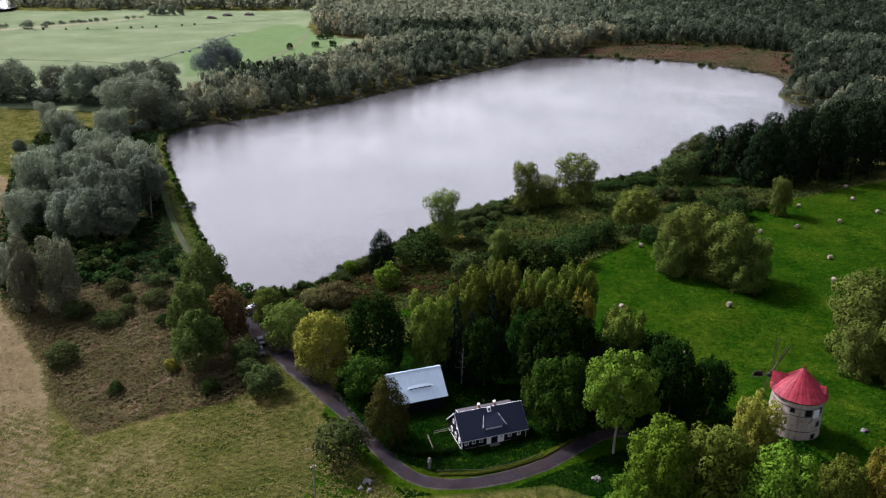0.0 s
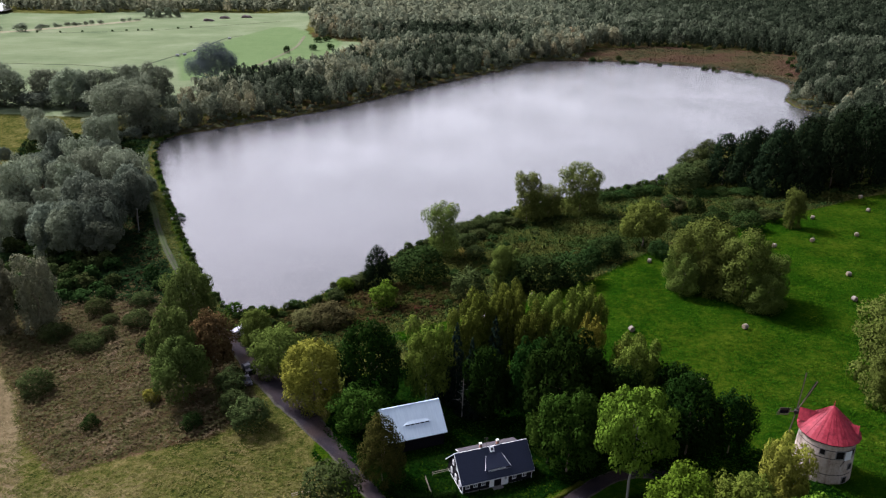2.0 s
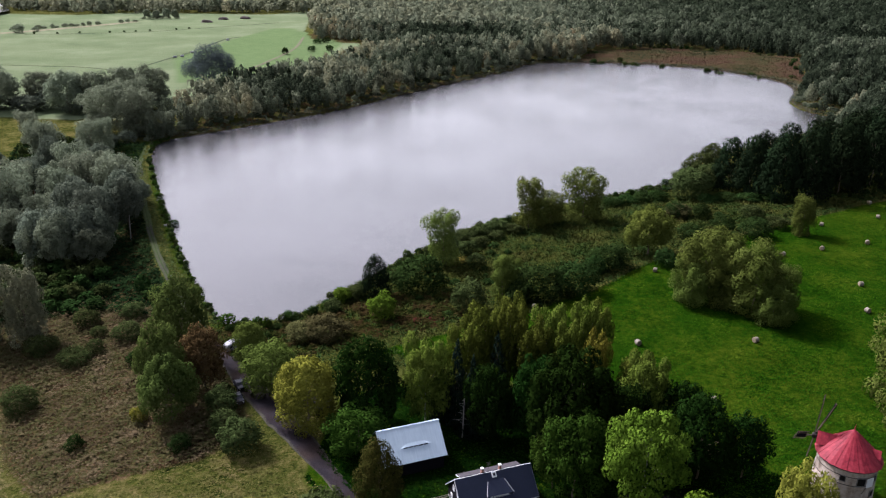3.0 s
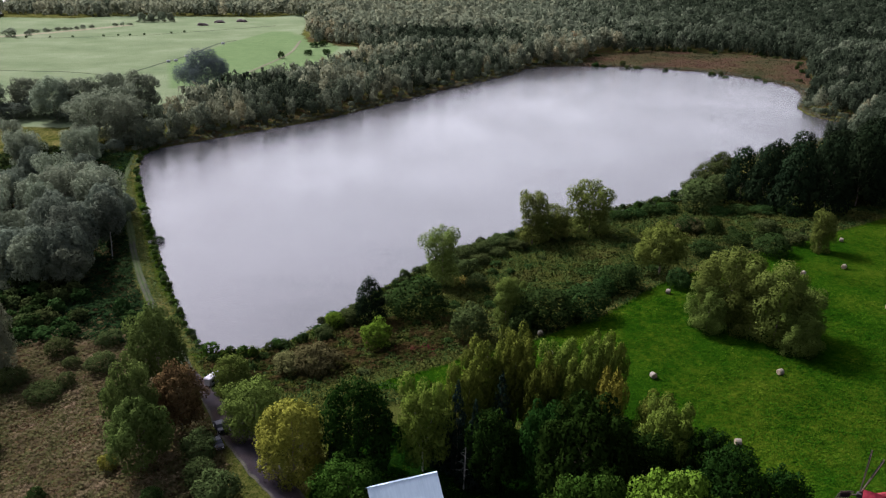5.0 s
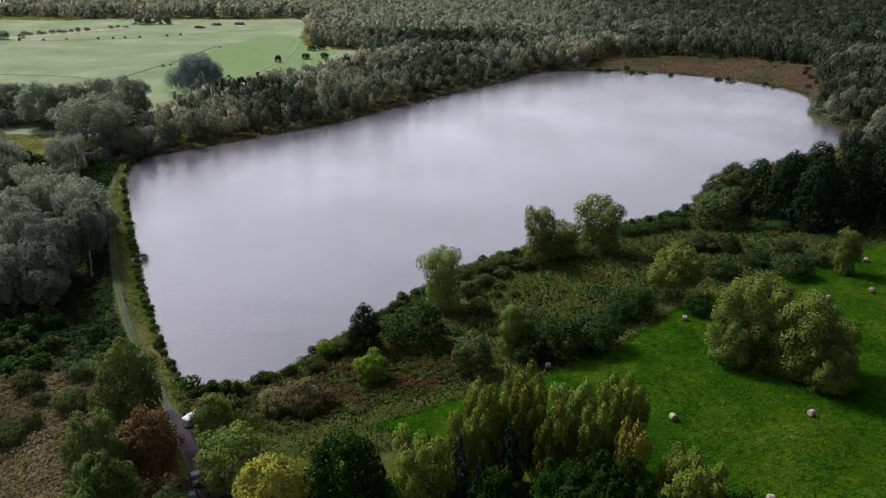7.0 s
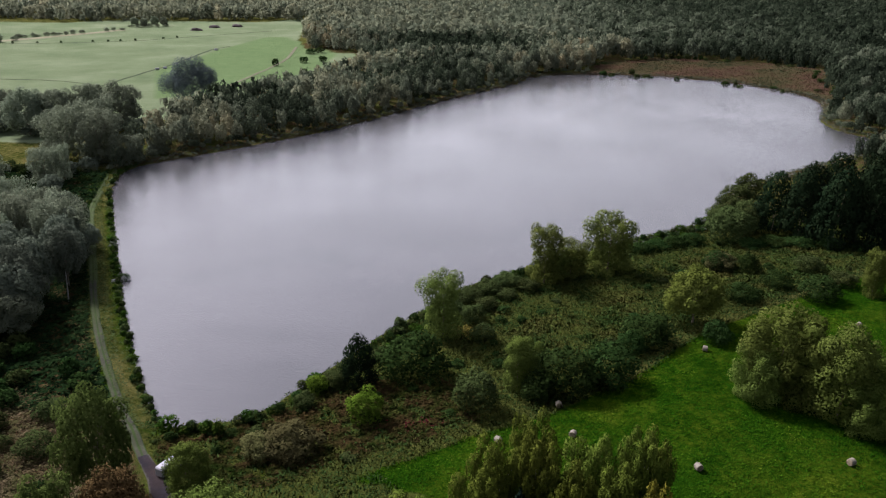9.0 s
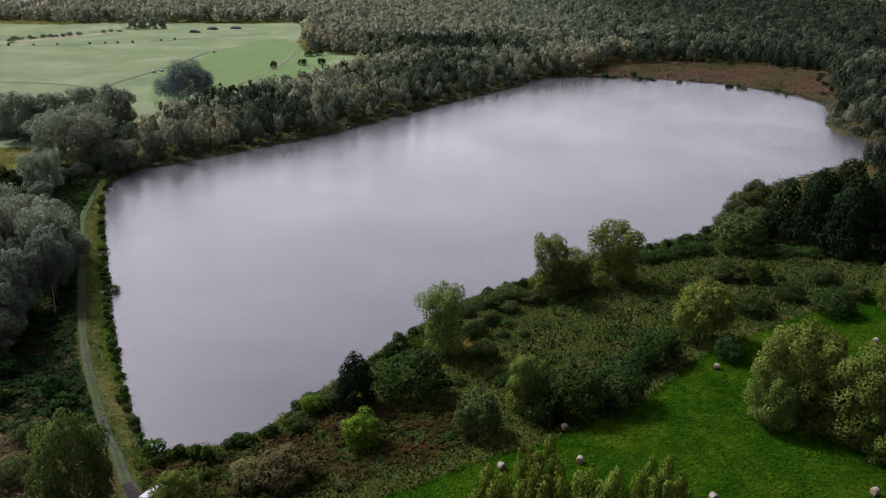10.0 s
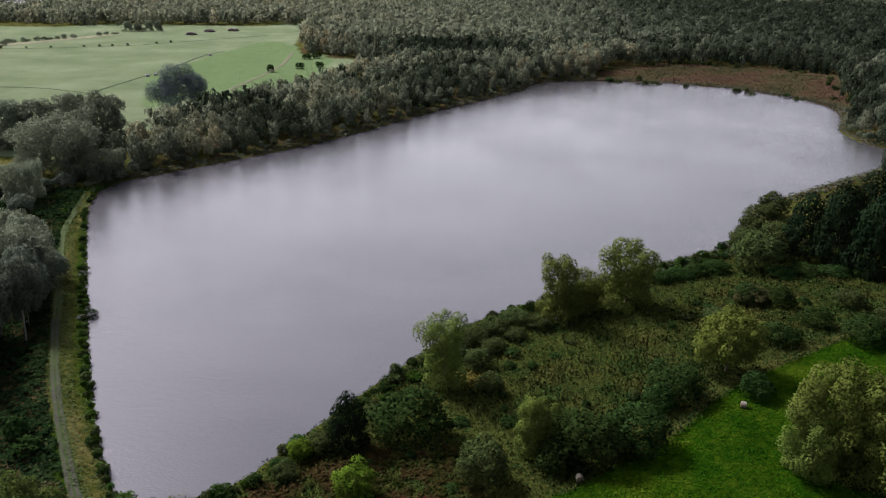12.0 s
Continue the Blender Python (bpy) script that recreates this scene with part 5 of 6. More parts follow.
        part("chimney_cap", boxed((0.50, 0.50, 0.26), (x, deep / 2 + 0.35, ridge + 0.78), bevel=0.04), WHITE_PAINT, ch, "white chimney cap")
    bm = tube(bmesh.new(), (5.9, deep / 2 + 0.5, ridge - 0.3), (5.9, deep / 2 + 0.5, ridge + 1.7), 0.03, 0.025, 6)
    for z, w in ((1.6, 0.9), (1.35, 0.7), (1.1, 0.8)):
        box(bm, (w, 0.03, 0.03), (5.9, deep / 2 + 0.5, ridge + z))
    part("aerial", bm, DARK_IRON, h)
    # rear shed roof and its walls
    y0, y1, z0, z1 = deep / 2 + 0.3, deep / 2 + 2.3, ridge - 0.25, ridge - 1.0
    part("rear_roof", slab([(0.9, y0, z0), (long - 1.2, y0, z0), (long - 1.2, y1, z1), (0.9, y1, z1)], 0.14), BROWN_FELT, h, "low brown felt roof of the rear wing")
    for x in (0.86, long - 1.16):
        part("rear_verge", bar((x, y0, z0 + 0.03), (x, y1, z1 + 0.03), 0.05, 0.08), WHITE_PAINT, h)


def barn():
    long, half, wall, ridge = 11.3, 4.5, 3.25, 7.3
    m = pose(-11.2, 131.9, 6.1, 0, 0, 21)
    h = thing("barn", m, "dark timber barn with a pale sheet metal roof", "barn")
    for y in (-half + 0.1, half - 0.1):
        part("wall", boxed((long - 0.4, 0.2, wall + 0.2), (long / 2, y, wall / 2 - 0.1)), BLACK_WOOD, h)
    for x in (0.2, long - 0.4):
        bm = bmesh.new()
        ring = [(-half, -0.2), (half, -0.2), (half, wall), (0, ridge - 0.25), (-half, wall)]
        a = [bm.verts.new((x, y, z)) for y, z in ring]
        b = [bm.verts.new((x + 0.2, y, z)) for y, z in ring]
        bm.faces.new(a[::-1]), bm.faces.new(b)
        for k in range(5):
            bm.faces.new((a[k], a[(k + 1) % 5], b[(k + 1) % 5], b[k]))
        part("gable_wall", bm, BLACK_WOOD, h)
    slope = (ridge - wall) / half
    out, over = 0.35, 0.25
    ez = wall - out * slope
    for s in (-1, 1):
        side = part("roof", slab([(-over, s * (half + out), ez), (long + over, s * (half + out), ez), (long + over, 0, ridge), (-over, 0, ridge)], 0.12), ZINC, h, "pale metal roof slope")
        for k in range(1, 17):
            x = -over + (long + 2 * over) * k / 17
            part("seam", bar((x, s * (half + out), ez + 0.02), (x, 0, ridge + 0.02), 0.05, 0.07), ZINC, side)
    part("ridge_cap", bar((-over, 0, ridge + 0.05), (long + over, 0, ridge + 0.05), 0.34, 0.1), ZINC, h)
    # long eyebrow dormer
    f = 0.42
    y0, z0 = -(half + out) * (1 - f), ez + (ridge - ez) * f
    for x, w in ((4.35 + k * 0.95, 0.78) for k in range(5)):
        part("dormer_opening", boxed((w, 0.25, 0.2), (x, y0 - 0.06, z0 + 0.07)), GLASS_DARK, h, "dark slit window under the eyebrow dormer")
    bm = bmesh.new()
    lip = [(2.9, y0 - 0.12, z0 - 0.02), (3.9, y0 - 0.10, z0 + 0.19), (8.6, y0 - 0.10, z0 + 0.19), (9.6, y0 - 0.12, z0 - 0.02)]
    fz = ez + (ridge - ez) * 0.62
    fy = -(half + out) * 0.38
    back = [(5.4, fy, fz + 0.03), (5.6, fy, fz + 0.05), (7.0, fy, fz + 0.05), (7.2, fy, fz + 0.03)]
    lo, hi = [bm.verts.new(v) for v in lip], [bm.verts.new(v) for v in back]
    for k in range(3):
        bm.faces.new((lo[k], lo[k + 1], hi[k + 1], hi[k]))
    part("dormer_roof", bm, ZINC, h, "swept metal roof of the eyebrow dormer")


def windmill():
    x0, y0, z0 = 66.2, 121.7, 10.0
    base_r, top_r, tall, roof_r, roof_h = 4.72, 4.4, 8.0, 5.0, 4.5
    h = thing("windmill", pose(x0, y0, z0), "round whitewashed tower mill with red roof and broken sails", "windmill")
    seg = 48
    bm = bmesh.new()
    bmesh.ops.create_cone(bm, cap_ends=True, segments=seg, radius1=base_r + 0.1, radius2=top_r, depth=tall + 1.2, matrix=Matrix.Translation((0, 0, (tall - 1.2) / 2)))
    tower = part("tower", bm, LIME_WASH, h, "stained lime-washed round wall")
    for z in (1.8, 4.9, 6.4):
        r = base_r + (top_r - base_r) * (z / tall) + 0.05
        bm = bmesh.new()
        bmesh.ops.create_cone(bm, cap_ends=False, segments=seg, radius1=r, radius2=r, depth=0.13, matrix=Matrix.Translation((0, 0, z)))
        part("iron_hoop", bm, DARK_IRON, tower, "dark iron hoop")
    # openings: angle round the tower (from +x, anticlockwise), height, width, tall
    for ang, z, w, hh in ((-123, 6.0, 0.8, 1.0), (-88, 5.75, 1.35, 1.45), (-55, 6.0, 0.75, 1.15), (-58, 3.2, 0.8, 1.1), (-68, 0.75, 0.95, 1.2)):
        r = base_r + (top_r - base_r) * (z / tall)
        turn = Matrix.Rotation(radians(ang + 90), 4, "Z")
        c = Vector((math.cos(radians(ang)) * (r - 0.05), math.sin(radians(ang)) * (r - 0.05), z))
        w_ob = part("window", boxed((w, 0.3, hh), c, turn), DARK_OPENING, tower, "dark unglazed opening")
        o = Matrix.Translation(c) @ turn
        bm = bmesh.new()
        for dx, dz, sx, sz in ((-w / 2, 0, 0.1, hh + 0.1), (w / 2, 0, 0.1, hh + 0.1), (0, hh / 2, w, 0.1), (0, -hh / 2, w + 0.25, 0.12)):
            box(bm, (sx, 0.16, sz), o @ Vector((dx, -0.12, dz)), turn)
        part("window_frame", bm, STONE, w_ob)
    turn = Matrix.Rotation(radians(-70 + 90), 4, "Z")
    c = Vector((math.cos(radians(-70)) * (top_r + 0.35), math.sin(radians(-70)) * (top_r + 0.3), 5.6))
    part("hatch", boxed((1.3, 0.08, 1.7), c, turn, 0.02), WHITE_PAINT, tower, "pale hatch leaf swung open")
    part("hatch_stay", bar((math.cos(radians(-84)) * 4.75, math.sin(radians(-84)) * 4.75, 3.7), c, 0.07), DARK_IRON, tower)
    # conical roof of folded sheets
    bm = bmesh.new()
    rings = []
    for k, (r, z) in enumerate(((roof_r, tall - 0.15), (roof_r * 0.72, tall + roof_h * 0.27), (roof_r * 0.40, tall + roof_h * 0.60), (roof_r * 0.15, tall + roof_h * 0.87), (0.05, tall + roof_h))):
        rings.append([bm.verts.new((r * (1 + 0.012 * (j % 2)) * math.cos(j / 36 * 2 * math.pi), r * (1 + 0.012 * (j % 2)) * math.sin(j / 36 * 2 * math.pi), z)) for j in range(36)])
    for a, b in zip(rings, rings[1:]):
        for j in range(36):
            bm.faces.new((a[j], a[(j + 1) % 36], b[(j + 1) % 36], b[j]))
    bm.faces.new(rings[0][::-1])
    cap = part("roof", bm, RED_SHEET, h, "faded red sheet metal cone")
    for j in range(18):
        a = j / 18 * 2 * math.pi
        c, s = math.cos(a), math.sin(a)
        part("seam", bar((c * roof_r, s * roof_r, tall - 0.1), (c * roof_r * 0.16, s * roof_r * 0.16, tall + roof_h * 0.86), 0.05, 0.06), RED_SHEET, cap)
    bm = bmesh.new()
    bmesh.ops.create_cone(bm, cap_ends=True, segments=seg, radius1=roof_r - 0.15, radius2=roof_r - 0.15, depth=0.35, matrix=Matrix.Translation((0, 0, tall - 0.25)))
    part("curb", bm, DARK_IRON, h, "dark timber curb under the eaves")
    bm = tube(bmesh.new(), (0, 0, tall + roof_h - 0.3), (0, 0, tall + roof_h + 0.9), 0.13, 0.03, 8)
    bmesh.ops.create_uvsphere(bm, u_segments=8, v_segments=6, radius=0.13, matrix=Matrix.Translation((0, 0, tall + roof_h + 0.25)))
    part("finial", bm, RED_SHEET, cap)

    def gabled(ang, reach_out, wide, rise, low, name, label):
        """A gabled hood running out of the cone; ang is its way in degrees from +x."""
        turn = Matrix.Rotation(radians(ang), 4, "Z")
        bm = bmesh.new()
        ins = 0.6
        a = [bm.verts.new(turn @ Vector(v)) for v in ((ins, -wide, low), (ins, 0, low + rise), (ins, wide, low))]
        b = [bm.verts.new(turn @ Vector(v)) for v in ((reach_out, -wide, low), (reach_out, 0, low + rise), (reach_out, wide, low))]
        bm.faces.new((a[0], b[0], b[1], a[1])), bm.faces.new((a[1], b[1], b[2], a[2])), bm.faces.new((b[0], b[2], b[1])), bm.faces.new((a[0], a[2], b[2], b[0]))
        ob = part(name, bm, RED_SHEET, h, label)
        bm = bmesh.new()
        c = [bm.verts.new(turn @ Vector(v)) for v in ((reach_out + 0.02, -wide * 0.82, low + 0.05), (reach_out + 0.02, 0, low + rise * 0.88), (reach_out + 0.02, wide * 0.82, low + 0.05))]
        bm.faces.new(c)
        part("gable_board", bm, BLACK_WOOD, ob)

    sail = 152.0
    gabled(sail, 5.0, 1.35, 1.7, tall + 0.95, "cap_hood", "red gabled hood over the sail shaft")
    gabled(sail - 180, 4.35, 0.95, 1.15, tall + 0.75, "rear_hood", "small red gabled hood at the back")
    # shaft and four battered sails
    turn = Matrix.Rotation(radians(sail), 4, "Z")
    hub = turn @ Vector((5.4, 0, tall + 1.55))
    part("shaft", tube(bmesh.new(), turn @ Vector((3.6, 0, tall + 1.45)), hub, 0.28, 0.24, 10), SAIL_WOOD, h)
    part("hub", boxed((0.7, 0.7, 0.7), hub, turn, 0.08), DARK_IRON, h)
    broken_sail(h, hub)
    axis = turn @ Vector((1, 0, 0))
    for way, reach_out, start, stop in ((Vector((0.10, 0.10, 0.99)), 7.3, 0.36, 0.92), (Vector((0.48, 0.20, 0.76)), 6.3, 0.40, 0.97), (Vector((-0.26, -0.21, -0.94)), 3.8, 0.55, 0.95)):
        way.normalize()
        across = way.cross(axis).normalized()
        arm = part("sail", bar(hub, hub + way * reach_out, 0.17, 0.2), SAIL_WOOD, h, "weathered sail stock with broken lattice")
        n = int((stop - start) * reach_out / 0.38)
        for k in range(n + 1):
            c = hub + way * (start + (stop - start) * k / max(1, n)) * reach_out
            part("lath", bar(c - across * 0.58, c + across * 0.58, 0.09, 0.1), SAIL_WOOD, arm)
        for f in (-0.58, 0.06, 0.58):
            part("hem_lath", bar(hub + way * start * reach_out + across * f, hub + way * stop * reach_out + across * f, 0.1, 0.1), SAIL_WOOD, arm)
        if reach_out > 5:
            part("sail_board", bar(hub + way * (start + 0.08) * reach_out + across * 0.3, hub + way * stop * reach_out + across * 0.3, 0.05, 0.62), BLACK_WOOD, arm, "dark boards left in the lattice")


def broken_sail(h, hub):
    """A torn lattice frame still hanging off the hub."""
    way, across = Vector((-0.97, -0.1, 0.08)), Vector((0.1, -0.35, 0.93))
    arm = part("sail", bar(hub, hub + way * 3.5, 0.14, 0.16), SAIL_WOOD, h, "torn lattice frame hanging off the hub")
    for k in range(7):
        c = hub + way * (1.3 + 0.35 * k)
        part("lath", bar(c - across * 0.95, c + across * 0.95, 0.06, 0.07), SAIL_WOOD, arm)
    for f in (-0.95, -0.5, 0.5, 0.95):
        part("hem_lath", bar(hub + way * 1.3 + across * f, hub + way * 3.45 + across * f, 0.06, 0.07), SAIL_WOOD, arm)
    part("sail_board", bar(hub + way * 1.5 + across * 0.2, hub + way * 3.2 + across * 0.2, 0.04, 1.1), BLACK_WOOD, arm, "dark boards left in the lattice")


def straw_material():
    m = Mat("straw", 0.95)
    at = m.place()
    g = m.math("ADD", m.math("MULTIPLY", m.noise(3, 4, 0.7, at), 0.5), m.math("MULTIPLY", m.noise(16, 3, 0.7, m.place((1, 0.2, 1))), 0.5))
    m.colour(m.ramp(g, [(0.3, (0.085, 0.062, 0.032)), (0.5, (0.150, 0.120, 0.070)), (0.7, (0.215, 0.182, 0.120))]))
    m.bump(g, 0.6, 0.05)
    return m.mat


STRAW = straw_material()
NET = plain("bale_net", (0.150, 0.130, 0.090), 0.7, wear=0.2, scale=6)


def hay_bale():
    b = thing("hay_bale", Matrix(), "round straw bale in pale net wrap on the meadow", "hay bale", "bales on the meadow")
    r, long = 0.70, 1.22
    for name, profile, mat in (("straw", [(-0.5, 0.0), (-0.5, 0.55), (-0.48, 0.86), (-0.40, 0.97), (0.40, 0.97), (0.48, 0.86), (0.5, 0.55), (0.5, 0.0)], STRAW), ("net_wrap", [(-0.41, 0.985), (-0.38, 1.0), (0.0, 1.01), (0.38, 1.0), (0.41, 0.985)], NET)):
        bm = bmesh.new()
        rings = [[bm.verts.new((f * long, r * g * math.cos(j / 20 * 2 * math.pi), r + r * g * math.sin(j / 20 * 2 * math.pi) * (0.96 if math.sin(j / 20 * 2 * math.pi) < 0 else 1))) for j in range(20)] for f, g in profile if g > 0]
        for a, c in zip(rings, rings[1:]):
            for j in range(20):
                bm.faces.new((a[j], a[(j + 1) % 20], c[(j + 1) % 20], c[j]))
        if name == "straw":
            bm.faces.new(rings[0][::-1]), bm.faces.new(rings[-1])
        bmesh.ops.recalc_face_normals(bm, faces=bm.faces[:])
        part(name, bm, mat, b)
    return b


def bales():
    first = hay_bale()
    spots = [(75.2, 180.9), (24.5, 201.9), (62.4, 225.1), (118.9, 241.9), (110.4, 197.4), (117.3, 214.5), (136.3, 248.0), (153.3, 273.8), (159.7, 291.9), (154.9, 258.6), (129.9, 266.1), (104.7, 237.0), (46.6, 179.0), (56.4, 154.4), (25.7, 190.6), (11.0, 189.8), (92.6, 206.0)]
    for k, (x, y) in enumerate(spots):
        m = pose(x, y, on_ground(x, y) - 0.03, 0, 0, (k * 67 + 25) % 180)
        if k == 0:
            first.matrix_basis = m
        else:
            copy_thing(first, m)


def car(name, m, paint, label):
    """A hatchback 4.2 m long, along x."""
    c = thing(name, m, label, "car", "cars on the lane")
    profile = [(-2.1, 0.35), (-2.1, 0.85), (-1.95, 1.0), (-1.0, 1.05), (-0.3, 1.45), (0.9, 1.48), (1.85, 1.05), (2.05, 0.9), (2.1, 0.35)]

    def sides(pts, w, pinch):
        bm = bmesh.new()
        a = [bm.verts.new((x, -w + (0.14 if z > 1.2 else 0) * pinch, z)) for x, z in pts]
        b = [bm.verts.new((x, w - (0.14 if z > 1.2 else 0) * pinch, z)) for x, z in pts]
        n = len(pts)
        bm.faces.new(a), bm.faces.new(b[::-1])
        for k in range(n):
            bm.faces.new((a[k], b[k], b[(k + 1) % n], a[(k + 1) % n]))
        bmesh.ops.recalc_face_normals(bm, faces=bm.faces[:])
        bmesh.ops.bevel(bm, geom=bm.edges[:], offset=0.05, segments=1, affect="EDGES")
        return bm

    part("body", sides(profile, 0.86, 1), paint, c)
    part("windscreen", slab([(-0.98, -0.68, 1.08), (-0.98, 0.68, 1.08), (-0.36, 0.6, 1.46), (-0.36, -0.6, 1.46)], 0.02), GLASS_DARK, c)
    part("rear_window", slab([(1.75, -0.64, 1.13), (1.75, 0.64, 1.13), (0.98, 0.58, 1.49), (0.98, -0.58, 1.49)], 0.02), GLASS_DARK, c)
    for s in (-1, 1):
        part("side_window", boxed((1.9, 0.03, 0.3), (0.4, s * 0.80, 1.22), Matrix.Rotation(radians(-18 * s), 4, "X")), GLASS_DARK, c)
        part("headlight", boxed((0.08, 0.3, 0.14), (-2.08, s * 0.58, 0.78)), WHITE_PAINT, c)
        for x in (-1.3, 1.3):
            bm = bmesh.new()
            bmesh.ops.create_cone(bm, cap_ends=True, segments=18, radius1=0.32, radius2=0.32, depth=0.2, matrix=Matrix.Translation((x, s * 0.78, 0.32)) @ Matrix.Rotation(radians(90), 4, "X"))
            w = part("wheel", bm, RUBBER, c)
            bm = bmesh.new()
            bmesh.ops.create_cone(bm, cap_ends=True, segments=14, radius1=0.2, radius2=0.18, depth=0.22, matrix=Matrix.Translation((x, s * 0.79, 0.32)) @ Matrix.Rotation(radians(90), 4, "X"))
            part("rim", bm, ALUMINIUM, w)


ALUMINIUM = plain("aluminium", (0.6, 0.6, 0.62), 0.35, 0.9, wear=0.1)
BLACK_PAINT = plain("black_car_paint", (0.012, 0.013, 0.018), 0.5, wear=0.1, gloss=0.12)
GREY_PAINT = plain("grey_car_paint", (0.03, 0.032, 0.04), 0.45, wear=0.1, gloss=0.15)
WHITE_CAR = plain("white_car_paint", (0.27, 0.26, 0.27), 0.35, wear=0.08)


def caravan():
    m = pose(-51.0, 181.6, on_ground(-51, 181.6), 0, 0, 62)
    c = thing("caravan", m, "small white caravan parked beside the willow", "caravan")
    bm = boxed((4.4, 2.05, 1.95), (0, 0, 1.45), bevel=0.22)
    body = part("body", bm, WHITE_CAR, c)
    for x in (-1.2, 0.9):
        for s in (-1, 1):
            part("window", boxed((1.0, 0.04, 0.55), (x, s * 1.03, 1.65), bevel=0.015), GLASS_DARK, body)
    part("door", boxed((0.62, 0.04, 1.6), (-0.1, -1.035, 1.35), bevel=0.015), ALUMINIUM, body)
    part("roof_vent", boxed((0.6, 0.5, 0.12), (0.2, 0, 2.46), bevel=0.03), ALUMINIUM, body)
    for s in (-1, 1):
        bm = bmesh.new()
        bmesh.ops.create_cone(bm, cap_ends=True, segments=18, radius1=0.32, radius2=0.32, depth=0.2, matrix=Matrix.Translation((0.1, s * 0.9, 0.32)) @ Matrix.Rotation(radians(90), 4, "X"))
        part("wheel", bm, RUBBER, c)
        part("drawbar", bar((2.1, s * 0.5, 0.5), (3.2, 0, 0.5), 0.07), DARK_IRON, c)
    part("jockey_wheel", tube(bmesh.new(), (3.05, 0, 0.02), (3.05, 0, 0.8), 0.06, 0.04, 8), DARK_IRON, c)


def utility_pole():
    x, y = -21.0, 103.3
    p = thing("utility_pole", pose(x, y, on_ground(x, y)), "weathered wooden utility pole in the meadow", "utility pole")
    part("pole", tube(bmesh.new(), (0, 0, -0.3), (0, 0, 7.0), 0.15, 0.11, 10), GREY_WOOD, p)
    part("crossarm", boxed((1.0, 0.1, 0.12), (0, 0, 6.6), Matrix.Rotation(radians(25), 4, "Z")), GREY_WOOD, p)
    for f in (-0.42, 0.42):
        v = Matrix.Rotation(radians(25), 4, "Z") @ Vector((f, 0, 6.75))
        part("insulator", tube(bmesh.new(), v - Vector((0, 0, 0.1)), v + Vector((0, 0, 0.14)), 0.06, 0.04, 8), WHITE_PAINT, p)


def fence(points, tall, label, rails=2, step=2.2, wood=GREY_WOOD):
    """Posts and rails along points of the plan."""
    f = thing("fence", Matrix(), label, "fence")
    prev = None
    for (ax, ay), (bx, by) in zip(points, points[1:]):
        n = max(1, int(math.hypot(bx - ax, by - ay) / step))
        for k in range(n + 1):
            x, y = ax + (bx - ax) * k / n, ay + (by - ay) * k / n
            z = on_ground(x, y)
            if k or prev is None:
                part("post", boxed((0.11, 0.11, tall + 0.2), (x, y, z + tall / 2 - 0.1)), wood, f)
            if prev is not None and (k or prev[0] != x):
                for r in range(rails):
                    dz = tall * (0.92 - 0.42 * r)
                    part("rail", bar((prev[0], prev[1], prev[2] + dz), (x, y, z + dz), 0.06, 0.1), wood, f)
            prev = (x, y, z)


def hedge(name, points, wide, tall, label, material):
    """A clipped hedge: leaf clumps over a row of low lobes."""
    rng = np.random.default_rng(len(points) * 7)
    lobes = []
    for (ax, ay), (bx, by) in zip(points, points[1:]):
        n = max(2, int(math.hypot(bx - ax, by - ay) / (wide * 0.55)))
        for k in range(n):
            x, y = ax + (bx - ax) * k / n, ay + (by - ay) * k / n
            lobes.append((x, y, tall * 0.5, wide * 0.62, wide * 0.62, tall * rng.uniform(0.48, 0.6)))
    q, soft = leaves(rng, lobes, 260 * len(lobes), 0.12, 0.8, 0)
    mid = q.mean(1)
    q[..., 2] += height(mid[:, 0], mid[:, 1])[:, None]
    return tagged(new(name, loose_mesh(name, q, material, soft)), label, "hedge")


def stone(rng, r):
    bm = bmesh.new()
    bmesh.ops.create_icosphere(bm, subdivisions=2, radius=r)
    off = rng.uniform(0, 50, 3)
    for v in bm.verts:
        v.co *= 1 + 0.35 * noise.noise(v.co * (1.3 / r) + Vector(off))
        v.co.z *= 0.7
    return bm


def stone_heap(x, y, n, spread, label, dark=False):
    rng = np.random.default_rng(int(x * 10) % 1000)
    h = thing("stone_heap", pose(x, y, on_ground(x, y)), label, "stones")
    for k in range(n):
        r = rng.uniform(0.22, 0.5)
        a, f = rng.uniform(0, 6.28), spread * math.sqrt(rng.random())
        ob = part("stone", stone(rng, r), (CONCRETE, STONE, DARK_IRON)[k % (3 if dark else 2)], h)
        ob.location = (f * math.cos(a), f * math.sin(a), r * 0.45 + 0.45 * max(0, spread * 0.6 - f))


def gate_post(x, y):
    p = thing("gate_post", pose(x, y, on_ground(x, y)), "grey stone pillar with stacked round caps", "pillar")
    part("shaft", boxed((0.5, 0.5, 1.3), (0, 0, 0.6), bevel=0.05), CONCRETE, p)
    for z, r in ((1.5, 0.4), (2.05, 0.32)):
        bm = bmesh.new()
        bmesh.ops.create_uvsphere(bm, u_segments=14, v_segments=9, radius=r, matrix=Matrix.Translation((0, 0, z)))
        part("ball_cap", bm, STONE, p)


